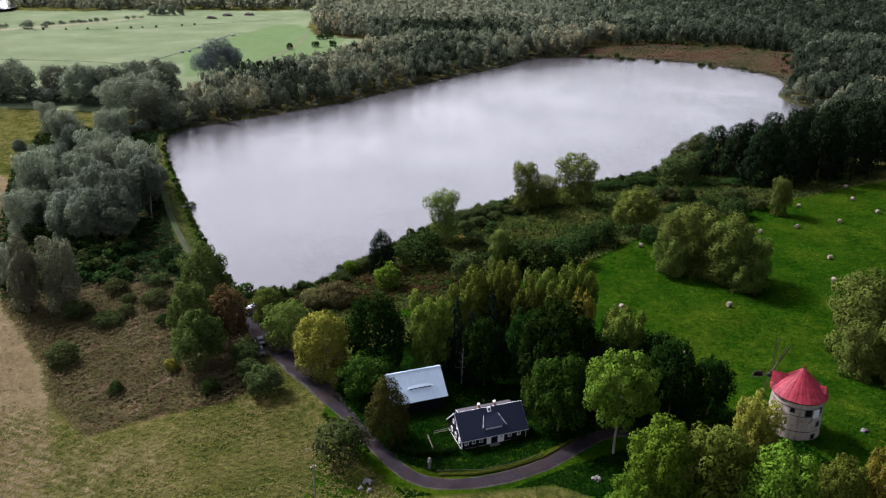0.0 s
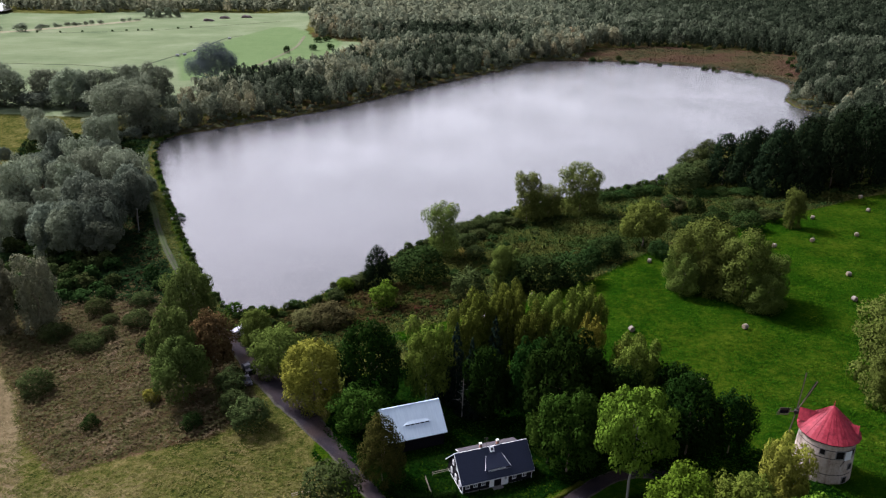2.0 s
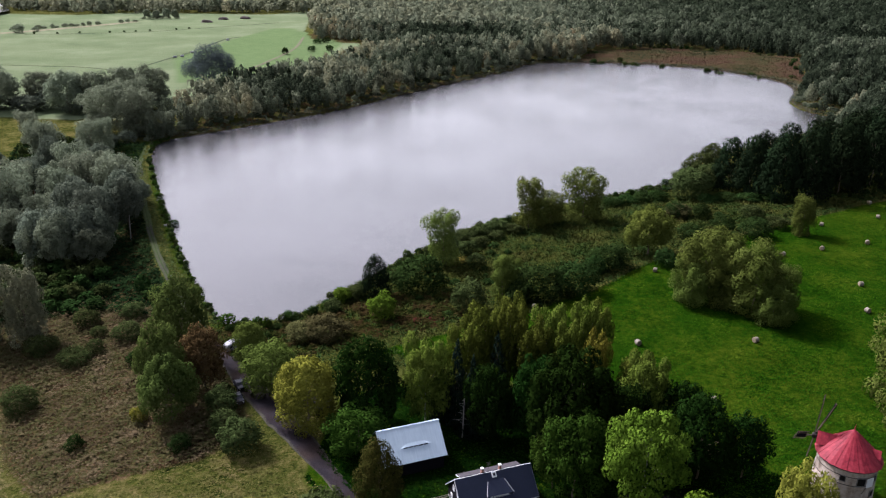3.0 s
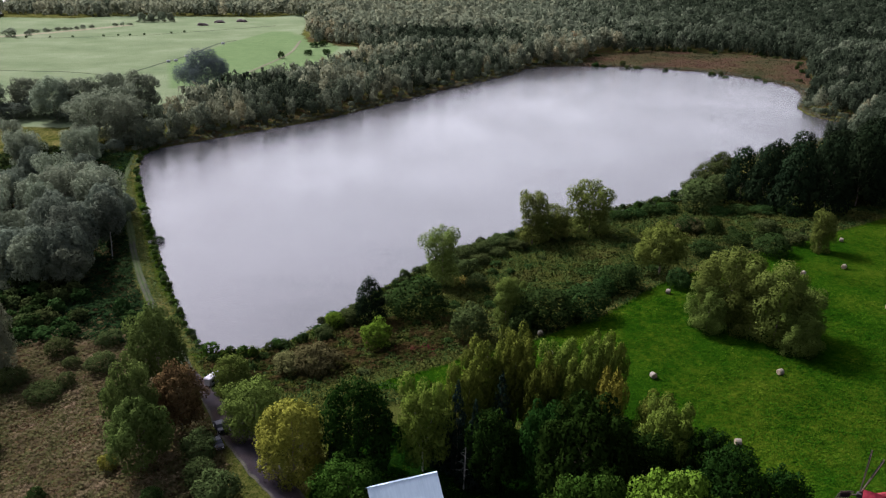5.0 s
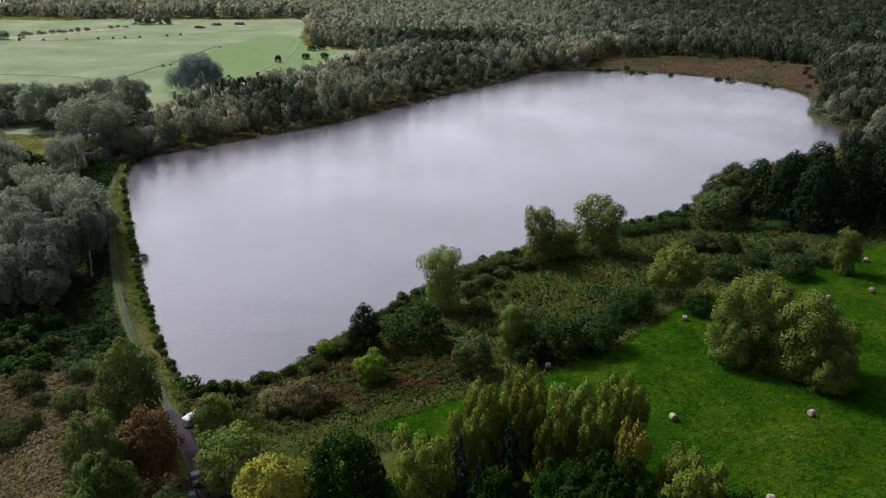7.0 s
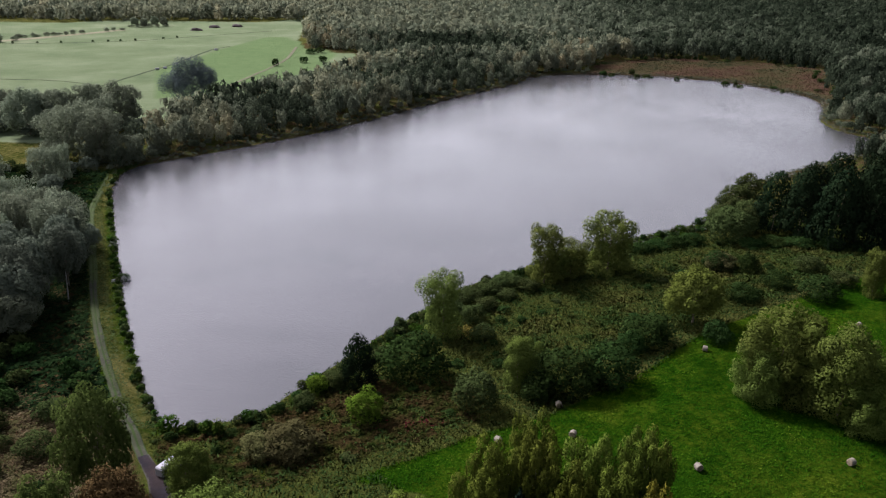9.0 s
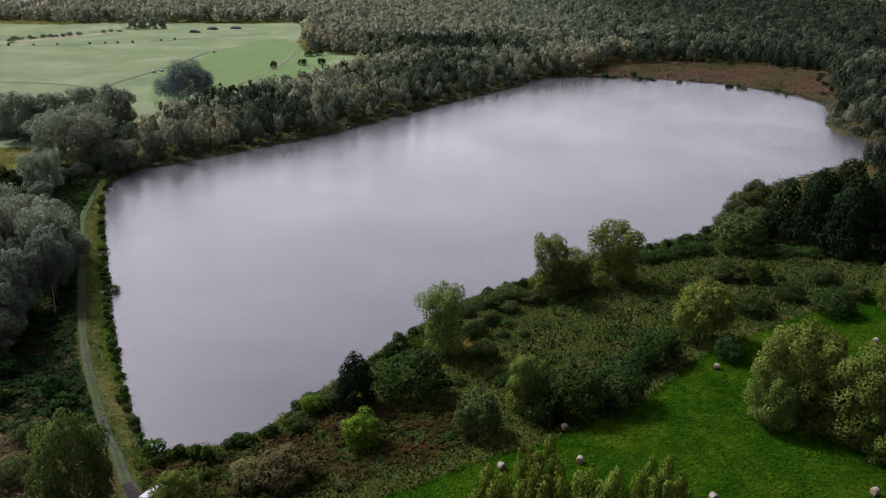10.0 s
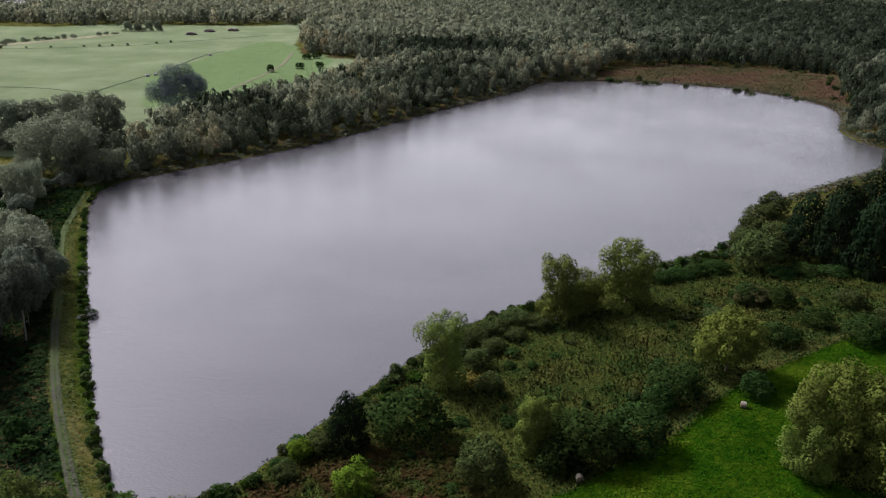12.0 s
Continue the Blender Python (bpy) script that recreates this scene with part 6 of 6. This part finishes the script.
def hut():
    x, y = -23.4, 148.4
    h = thing("garden_shed", pose(x, y, on_ground(x, y), 0, 0, 15), "small open timber shed under the yellow willow", "shed")
    for s in (-1.6, 1.6):
        part("wall", boxed((0.1, 2.6, 2.1), (s, 0, 1.0)), BLACK_WOOD, h)
    part("wall", boxed((3.3, 0.1, 2.1), (0, 1.3, 1.0)), BLACK_WOOD, h)
    part("roof", slab([(-1.9, -1.6, 2.05), (1.9, -1.6, 2.05), (1.9, 1.6, 2.5), (-1.9, 1.6, 2.5)], 0.1), BROWN_FELT, h, "brown felt roof")


def snag():
    """A dead bare spruce."""
    x, y = 4.2, 141.0
    rng = np.random.default_rng(9)
    s = thing("dead_tree", pose(x, y, on_ground(x, y)), "bleached dead spruce with bare branches", "tree")
    part("trunk", tube(bmesh.new(), (0, 0, -0.2), (0.2, 0, 9.5), 0.16, 0.04, 8), PALE_BARK, s)
    for k in range(22):
        z = 3.0 + 6 * k / 22
        a = k * 2.4
        l = (9.8 - z) * 0.36 * rng.uniform(0.6, 1.1)
        part("branch", tube(bmesh.new(), (0.02 * z, 0, z), (l * math.cos(a), l * math.sin(a), z + 0.15 * l), 0.035, 0.012, 5), PALE_BARK, s)


def bare_trunk(x, y, tall, lean, label):
    """A bleached broken trunk; lean: metres that its top stands off its foot."""
    t = thing("dead_tree", pose(x, y, on_ground(x, y)), label, "tree")
    part("trunk", tube(bmesh.new(), (0, 0, -0.2), (*lean, tall), 0.22, 0.10, 8), PALE_BARK, t)
    part("stub", tube(bmesh.new(), Vector((*lean, tall)) * 0.6, Vector((*lean, tall)) * 0.6 + Vector((0.7, 0.2, 0.6)), 0.09, 0.04, 6), PALE_BARK, t)


cottage()
barn()
windmill()
bales()
car("car", pose(-42.9, 158.4, on_ground(-42.9, 158.4) + 0.1, 0, 0, 122), BLACK_PAINT, "black hatchback parked on the gravel lane")
car("car", pose(-41.6, 152.3, on_ground(-41.6, 152.3) + 0.1, 0, 0, 118), GREY_PAINT, "dark grey hatchback parked beside a bush on the lane")
caravan()
utility_pole()
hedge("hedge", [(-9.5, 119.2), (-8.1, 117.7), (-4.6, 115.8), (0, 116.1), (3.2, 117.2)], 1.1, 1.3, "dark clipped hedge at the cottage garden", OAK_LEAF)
fence([(-2.5, 121.1), (-1.4, 117.1)], 0.9, "low weathered rail fence in the garden")
fence([(-1.3, 122.2), (2.1, 123.5)], 0.9, "low weathered rail fence in the garden")
fence([(-24.9, 115.9), (-21.5, 117.4)], 1.0, "short pasture fence beside the thorn")
fence([(-0.5, 110.9), (7.2, 111.4), (12.5, 113.0), (18.5, 116.0)], 0.7, "low mossy wooden fence between lawn and lane", 1, 1.6, MOSSY_WOOD)
hedge("hedge", [(0, 110.6), (6, 110.9), (12.5, 112.7), (19, 116.0), (25, 121)], 0.7, 0.35, "rank grass bank along the lane", BIRCH_LEAF)
stone_heap(27.7, 109.7, 11, 0.9, "heap of pale and dark stones on the grass", True)
stone_heap(80.0, 121.5, 5, 0.7, "few dark stones in the grass beside the mill", True)
stone_heap(-12.6, 107.3, 9, 1.6, "low heap of earth and stones at the lane")
gate_post(-1.95, 112.2)
hut()
snag()
bare_trunk(-105.2, 257.2, 9.0, (0.5, 0.2), "bleached broken birch trunk at the dam's foot")
bare_trunk(-108.5, 187.0, 4.5, (3.2, -1.0), "pale fallen trunk leaning under the willows")


def outlet():
    """The small stone outlet in the dam, with a plank over it."""
    p = thing("sluice", pose(-98.2, 272.5, 0, 0, 0, 25), "small stone outlet with a plank in the dam's bank", "sluice")
    part("headwall", boxed((2.6, 0.5, 1.1), (0, 0.6, 0.2), bevel=0.05), CONCRETE, p)
    part("headwall", boxed((2.6, 0.5, 1.1), (0, -0.6, 0.2), bevel=0.05), CONCRETE, p)
    part("plank", boxed((1.0, 2.2, 0.08), (0.3, 0, 0.8), bevel=0.01), GREY_WOOD, p)


outlet()


# ---- far field ----
def far_field():
    rng = np.random.default_rng(21)
    plant("field_bush", LOW_SHRUB, [(-147, 727, 7, 7), (-127, 750, 6, 9), (-114, 678, 5.5, 9), (-111, 757, 6, 9), (-132, 813, 6, 11), (-124, 822, 6, 11)], "dark round bush in the far field", "bushes in the far field", "bush")
    plant("field_bush", LOW_SHRUB, [(-441, 855, 3, 3), (-419, 861, 2.6, 3), (-398, 868, 2.6, 3), (-370, 879, 2.8, 3), (-357, 886, 2.6, 3), (-346, 891, 2.6, 3), (-333, 898, 3, 3), (-310, 918, 2.6, 3), (-299, 930, 3, 3)], "small dark bush in a row along the ditch", "bushes in the far field", "bush")
    rows = []
    for (ax, ay), (bx, by), step in (((-560, 790), (-420, 955), 7), ((-416, 960), (-385, 1012), 9), ((-395, 1040), (-345, 1052), 8)):
        n = int(math.hypot(bx - ax, by - ay) / step)
        rows += [(ax + (bx - ax) * k / n + rng.uniform(-2, 2), ay + (by - ay) * k / n, rng.uniform(2.5, 6), rng.uniform(6, 10)) for k in range(n) if rng.random() > 0.18]
    rows += [(-464, 866, 11, 15), (-452, 880, 6, 9)]
    plant("hedgerow_bush", LOW_HAZE, rows, "hedgerow bush between the far fields", "hedgerow", "bush")
    plant("hedgerow_tree", HAZE_TREE, [(-388, 1040, 13, 12), (-378, 1044, 12, 11), (-366, 1048, 14, 12), (-356, 1052, 12, 10)], "small tree in the far hedgerow", "hedgerow")
    heap = plain("dark_soil", (0.05, 0.035, 0.03), 0.95)
    for x, y in ((-303, 1012), (-292, 1048), (-267, 1062)):
        bm = bmesh.new()
        bmesh.ops.create_icosphere(bm, subdivisions=3, radius=1)
        for v in bm.verts:
            v.co = Vector((v.co.x * 7.5, v.co.y * 5, max(-0.2, v.co.z * 3.4))) * (1 + 0.3 * noise.noise(v.co * 1.8 + Vector((x, y, 0))))
        me = bpy.data.meshes.new("soil_heap")
        bm.to_mesh(me)
        bm.free()
        me.materials.append(heap)
        ob = tagged(new("soil_heap", me), "dark heap of dung on the far field", "heap", "heaps on the far field")
        ob.location = (x, y, on_ground(x, y))
    for x, y in ((-227, 828), (-232, 727), (-232, 699), (-236, 692)):
        ob = thing("wrapped_bale", pose(x, y, on_ground(x, y), 0, 0, 30), "white plastic-wrapped bale on the far field", "hay bale", "wrapped bales")
        bm = bmesh.new()
        bmesh.ops.create_cone(bm, cap_ends=True, segments=18, radius1=0.9, radius2=0.9, depth=2.8, matrix=Matrix.Translation((0, 0, 0.85)) @ Matrix.Rotation(radians(90), 4, "Y"))
        bmesh.ops.bevel(bm, geom=bm.edges[:], offset=0.1, segments=2, affect="EDGES")
        part("wrap", bm, WHITE_CAR, ob)


far_field()


# ---- low growth ----
def herb_material(name, stops, size, rough=0.9):
    """Low growth: tones in drifts of some metres, broken up leaf by leaf."""
    m = Mat(name, rough)
    m.bsdf.inputs["Specular IOR Level"].default_value = 0.0
    at = m.place(local=False)
    leaf = m.nodes.new("ShaderNodeNewGeometry").outputs["Random Per Island"]
    drift = m.noise(1.0 / size, 3, 0.6, at)
    tone = m.math("ADD", m.math("MULTIPLY", drift, 0.90), m.math("MULTIPLY", leaf, 0.10))
    base = m.ramp(tone, stops)
    hue = m.node("ShaderNodeHueSaturation")
    m.link(m.math("ADD", 0.86, m.math("MULTIPLY", leaf, 0.28)), hue.inputs["Value"])
    m.link(base, hue.inputs["Color"])
    m.colour(hue.outputs[0])
    return m.mat


def carpet(name, where, box_xy, count, leaf, tall, lump, material, label, blade=0.0, seed=0):
    """Low growth over part of the ground: loose leaves and blades on hummocks. where(x, y) says how much grows (0 to 1)."""
    rng = np.random.default_rng(900 + seed)
    x, y = rng.uniform(box_xy[0], box_xy[1], count), rng.uniform(box_xy[2], box_xy[3], count)
    keep = where(x, y) > rng.random(count)
    x, y = x[keep], y[keep]
    n = len(x)
    swell = np.clip(0.5 + 0.5 * waves(x, y, lump, seed) + 0.35 * waves(x, y, lump * 0.37, seed + 3), 0.05, 1.3)
    z = height(x, y) + tall * swell * rng.uniform(0.25, 1.0, n) ** 0.7
    p = np.stack([x, y, z], 1)
    size = (leaf * rng.uniform(0.5, 1.4, n))[:, None]
    if blade:
        up = np.stack([rng.normal(0, 0.6, n), rng.normal(0, 0.6, n), np.ones(n)], 1)
        a = rng.uniform(0, 2 * math.pi, n)
        side = np.stack([np.cos(a), np.sin(a), 0 * a], 1) * size * 0.5
        tip = up * size * blade
        soft = np.stack([rng.normal(0, 0.35, n), rng.normal(0, 0.35, n), np.ones(n)], 1)
        q = np.stack([p - side - tip * 0.6, p + side - tip * 0.6, p + tip * 0.9], 1)
    else:
        nrm = rng.normal(0, 0.27, (n, 3)) + (0, 0, 1)
        nrm /= np.linalg.norm(nrm, axis=1)[:, None]
        side = np.cross(nrm, rng.normal(0, 1, (n, 3)))
        side /= np.linalg.norm(side, axis=1)[:, None] + 1e-9
        other = np.cross(nrm, side)
        soft = nrm + rng.normal(0, 0.14, (n, 3))
        q = np.stack([p - side * size - other * size * 0.5, p + side * size - other * size * 0.5, p + other * size * 0.9], 1)
    if soft is not None:
        soft = soft / np.linalg.norm(soft, axis=1)[:, None]
    return tagged(new(name, loose_mesh(name, q, material, soft)), label, "low growth", kind="stuff")


ROUGH_HERB = herb_material("rough_herb", [(0.30, (0.0270, 0.0233, 0.0103)), (0.42, (0.0576, 0.0427, 0.0216)), (0.50, (0.0387, 0.0417, 0.0135)), (0.58, (0.0648, 0.0524, 0.0252)), (0.70, (0.0945, 0.0679, 0.0378))], 6.0)
REED = herb_material("reed", [(0.36, (0.0180, 0.0380, 0.0090)), (0.46, (0.0270, 0.0470, 0.0110)), (0.54, (0.0390, 0.0520, 0.0115)), (0.64, (0.0560, 0.0550, 0.0130))], 15.0)
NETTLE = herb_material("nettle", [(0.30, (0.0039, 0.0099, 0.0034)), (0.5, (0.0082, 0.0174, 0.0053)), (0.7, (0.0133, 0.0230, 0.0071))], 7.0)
WILLOWHERB = herb_material("willowherb", [(0.30, (0.0095, 0.0220, 0.0046)), (0.5, (0.0175, 0.0330, 0.0072)), (0.7, (0.0295, 0.0430, 0.0092))], 9.0)
GRASS = herb_material("grass", [(0.30, (0.0055, 0.0230, 0.0009)), (0.46, (0.0109, 0.0390, 0.0013)), (0.56, (0.0218, 0.0530, 0.0021)), (0.68, (0.0437, 0.0680, 0.0040))], 9.0)
HAY_GRASS = herb_material("hay_grass", [(0.30, (0.0430, 0.0520, 0.0110)), (0.46, (0.0680, 0.0690, 0.0180)), (0.58, (0.0900, 0.0800, 0.0260)), (0.72, (0.1120, 0.0900, 0.0360))], 8.0)
# the grove's shade is painted into this grass, far darker than the meadow's
SHADED_LAWN = herb_material("lawn", [(0.30, (0.0016, 0.0078, 0.0007)), (0.5, (0.0027, 0.0112, 0.0009)), (0.68, (0.0053, 0.0157, 0.0016))], 4.0)
BOG_GRASS = herb_material("bog_grass", [(0.38, (0.0260, 0.0320, 0.0140)), (0.45, (0.0480, 0.0500, 0.0200)), (0.50, (0.0640, 0.0520, 0.0240)), (0.55, (0.0780, 0.0430, 0.0270)), (0.62, (0.0620, 0.0330, 0.0240))], 40.0)

ROAD_WAY = [(-64, 201), (-50, 176), (-38, 156), (-20, 131), (-8, 114), (0, 110.5), (12, 113), (24, 120.5), (36, 126), (38, 120), (24, 114), (12, 107), (0, 105), (-10, 108), (-22, 128), (-42, 155), (-54, 176), (-68, 201)]


def off_road(x, y):
    return reach(ROAD_WAY, x, y) > 0.3


PASTURE = [(-100, 140), (-84, 140), (-70, 126), (-44, 132), (-34, 142), (-8, 108), (0, 104), (34, 96), (30, 50), (-60, 30), (-140, 100)]
SHORE_STRIP = [(-60, 200), (-46, 203), (-35, 211), (-21, 232), (7, 272), (48, 303), (94, 333), (118, 345), (200, 320), (157, 293), (107, 264), (64, 237), (44, 216), (22, 201), (5, 194), (-16, 180), (-8, 172), (-40, 164), (-52, 182)]
WEST_STRIP = [(-18, 217), (6, 213), (6, 199), (-9, 190), (-23, 183), (-30, 177), (-53, 182), (-55, 193), (-42, 199), (-28, 206)]
REED_SWALE = [(5, 238), (16, 246), (28, 250), (45, 260), (58, 270), (66, 284), (99, 312), (146, 290), (90, 258), (56, 238), (40, 224), (20, 222), (6, 228)]


def straw(x, y):
    return smooth(4, -5, reach(REED_SWALE, x, y)) * smooth(-0.25, 0.15, waves(x, y, 19, 33) + 0.5 * waves(x, y, 7, 35))


def russet(x, y):
    return smooth(3, -4, reach(WEST_STRIP, x, y)) * smooth(-0.45, -0.05, waves(x, y, 11, 31) + 0.5 * waves(x, y, 5, 37))


BEHIND_DAM = [(-66, 196), (-90, 236), (-108, 276), (-136, 340), (-150, 392), (-215, 400), (-190, 320), (-155, 245), (-124, 192), (-96, 205), (-80, 200)]

carpet("rough_growth", lambda x, y: smooth(1, -3, reach(ROUGH, x, y)) * off_road(x, y) * np.clip(0.75 + 0.5 * waves(x, y, 13, 2), 0.1, 1), (-152, -34, 122, 238), 260000, 0.25, 1.5, 2.9, ROUGH_HERB, "brown docks and dead grass on the rough pasture", 0, 1)
carpet("reed_bed", lambda x, y: (1 - straw(x, y)) * (1 - 0.85 * russet(x, y)) * (reach(SHORE_STRIP, x, y) < 2.5) * (reach(SHORE, x, y) > -0.3) * off_road(x, y), (-62, 200, 162, 346), 430000, 0.26, 1.3, 8.0, REED, "reeds, sedge and tall herbs on the shore strip", 1.0, 2)
carpet("shore_herbs", lambda x, y: (1 - 0.8 * straw(x, y)) * (1 - 0.8 * russet(x, y)) * (reach(SHORE_STRIP, x, y) < 2.5) * (reach(SHORE, x, y) > 1) * off_road(x, y) * np.clip(0.2 + 0.9 * waves(x, y, 15, 9), 0.0, 1), (-62, 200, 162, 346), 230000, 0.25, 1.7, 6.0, WILLOWHERB, "dark green willowherb and nettles on the shore strip", 0, 12)
RUSSET = herb_material("russet_herb", [(0.34, (0.0090, 0.0165, 0.0026)), (0.44, (0.0170, 0.0190, 0.0044)), (0.52, (0.0255, 0.0205, 0.0064)), (0.62, (0.0295, 0.0195, 0.0072)), (0.72, (0.0390, 0.0300, 0.0108))], 6.0)
STRAW_REED = herb_material("straw_reed", [(0.36, (0.0240, 0.0460, 0.0100)), (0.46, (0.0370, 0.0570, 0.0120)), (0.54, (0.0520, 0.0630, 0.0140)), (0.64, (0.0660, 0.0660, 0.0160))], 9.0)
carpet("russet_growth", lambda x, y: russet(x, y) * (reach(SHORE, x, y) > 3) * off_road(x, y), (-58, 10, 174, 222), 130000, 0.28, 1.1, 5.0, RUSSET, "russet docks and withered herbs on the shore strip", 0, 21)
carpet("crimson_growth", lambda x, y: np.exp(-((x + 6) ** 2 / 18 + (y - 197) ** 2 / 4)), (-17, 6, 190, 204), 5000, 0.24, 0.8, 4.0, herb_material("crimson_herb", [(0.35, (0.030, 0.008, 0.008)), (0.5, (0.055, 0.010, 0.011)), (0.65, (0.060, 0.022, 0.014))], 4.0), "patch of crimson docks on the shore strip", 0, 23)
carpet("yellow_growth", lambda x, y: np.exp(-((x - 7.2) ** 2 / 12 + (y - 242) ** 2 / 9)), (-2, 17, 233, 251), 6000, 0.24, 1.0, 4.0, herb_material("yellow_herb", [(0.35, (0.045, 0.050, 0.010)), (0.5, (0.095, 0.080, 0.014)), (0.65, (0.120, 0.090, 0.020))], 4.0), "patch of yellowed willowherb under the shore willow", 0, 24)
carpet("straw_reeds", lambda x, y: straw(x, y), (0, 148, 218, 314), 330000, 0.30, 1.2, 4.0, STRAW_REED, "yellowing reeds and sedge behind the shore bushes", 1.0, 22)
FAR_REED = herb_material("far_reed", [(0.35, (0.0292, 0.0378, 0.0241)), (0.5, (0.0447, 0.0516, 0.0327)), (0.65, (0.0671, 0.0654, 0.0430))], 14.0)
carpet("shore_reeds", lambda x, y: ((d := reach(SHORE, x, y)) < 6) * (d > -0.8) * (y > 300) * ((x > -112) | (y > 404)), (-150, 290, 300, 740), 170000, 0.7, 1.9, 9.0, FAR_REED, "reed belt along the far shore", 0, 3)
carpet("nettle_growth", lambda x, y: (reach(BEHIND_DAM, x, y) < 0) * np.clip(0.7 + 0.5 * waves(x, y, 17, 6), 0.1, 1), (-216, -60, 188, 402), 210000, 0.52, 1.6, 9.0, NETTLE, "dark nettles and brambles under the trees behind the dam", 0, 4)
carpet("meadow_grass", lambda x, y: (reach(MEADOW, x, y) < -0.3) * (y < 300) * np.clip(0.5 + 0.35 * waves(x, y, 9, 7) + 0.45 * waves(x, y, 2.2, 2), 0.05, 1), (-18, 190, 92, 295), 300000, 0.20, 0.42, 1.9, GRASS, "tufted lush meadow grass", 0, 5)
carpet("garden_grass", lambda x, y: (reach(GARDEN, x, y) < -0.3) * off_road(x, y) * np.clip(0.85 + 0.5 * waves(x, y, 5, 1), 0.55, 1), (-26, 72, 94, 168), 230000, 0.24, 0.20, 2.0, SHADED_LAWN, "lawn and orchard grass round the cottage, darkened with painted grove shade", 0, 6)
carpet("pasture_grass", lambda x, y: smooth(2, -7, reach(PASTURE, x, y)) * off_road(x, y) * np.clip(0.45 + 0.35 * waves(x, y, 8, 8) + 0.3 * np.sin((0.42 * x + 0.9 * y) * 3.4 + 1.5 * waves(x, y, 23, 4)), 0.04, 1), (-140, 32, 92, 150), 280000, 0.18, 0.38, 1.7, HAY_GRASS, "yellowing pasture grass in the foreground", 0, 7)
carpet("stubble_growth", lambda x, y: smooth(3, -6, reach(STUBBLE, x, y)) * np.clip(0.5 + 0.5 * np.sin(reach(ROUGH, x, y) * 3.0 + 0.8 * waves(x, y, 31, 2)) + 0.3 * waves(x, y, 9, 2), 0.05, 1), (-200, -60, 95, 300), 170000, 0.22, 0.22, 4.0, herb_material("mown_hay", [(0.3, (0.0727, 0.0593, 0.0279)), (0.5, (0.1286, 0.1006, 0.0491)), (0.7, (0.1845, 0.1509, 0.0783))], 10.0), "mown hay lying in rows", 0, 9)
carpet("bog_growth", lambda x, y: (reach(BOG, x, y) < 2), (115, 340, 595, 820), 70000, 0.55, 1.0, 16.0, BOG_GRASS, "rusty bog grass beyond the lake", 0, 10)
carpet("dam_grass", lambda x, y: ((d := reach(SHORE, x, y)) < 11) * (d > -0.5) * (np.abs(d - 7.0) > 0.8) * (x < -57) * (y < 402), (-152, -56, 196, 402), 90000, 0.24, 0.35, 3.0, herb_material("dam_herb", [(0.3, (0.0258, 0.0430, 0.0120)), (0.5, (0.0413, 0.0602, 0.0181)), (0.7, (0.0602, 0.0722, 0.0258))], 5.0), "uncut grass on the dam", 0, 11)


# bushes of the bog's edge and the reed belt
def dotted():
    rng = np.random.default_rng(303)
    x, y = rng.uniform(110, 340, 500), rng.uniform(590, 830, 500)
    near = np.abs(reach(BOG, x, y)) < 9
    rows = [(a, b, rng.uniform(2, 5.5), rng.uniform(4, 8)) for a, b in zip(x[near][:46], y[near][:46])]
    plant("bog_bush", LOW_SAGE, rows[::2], "small willow bush at the bog's edge", "bushes at the bog", "bush")
    plant("bog_bush", LOW_SHRUB, rows[1::2], "small dark bush at the bog's edge", "bushes at the bog", "bush")
    x, y = rng.uniform(-50, 200, 900), rng.uniform(165, 345, 900)
    inside = (reach(SHORE_STRIP, x, y) < -2) & (reach(SHORE, x, y) > 3) & (reach(ROAD_WAY, x, y) > 3)
    rows = [(a, b, rng.uniform(0.9, 2.6), rng.uniform(2.0, 5.0)) for a, b in zip(x[inside][:54], y[inside][:54])]
    plant("strip_bush", LOW_SHRUB, rows[0::3], "low dark sallow among the reeds", "low bushes in the reeds", "bush")
    plant("strip_bush", LOW_SHRUB, rows[1::3], "low dark bramble among the reeds", "low bushes in the reeds", "bush")
    plant("strip_bush", LOW_SAGE, rows[2::3], "low grey-green bush among the reeds", "low bushes in the reeds", "bush")
    x, y = rng.uniform(-200, -70, 500), rng.uniform(195, 400, 500)
    inside = (reach(BEHIND_DAM, x, y) < -4)
    rows = [(a, b, rng.uniform(2.5, 6.5), rng.uniform(4, 8)) for a, b in zip(x[inside][:60], y[inside][:60])]
    plant("underwood_bush", LOW_SAGE, rows[0::2], "grey-green willow scrub behind the dam", "scrub behind the dam", "bush")
    plant("underwood_bush", LOW_SHRUB, rows[1::2], "dark scrub behind the dam", "scrub behind the dam", "bush")


dotted()
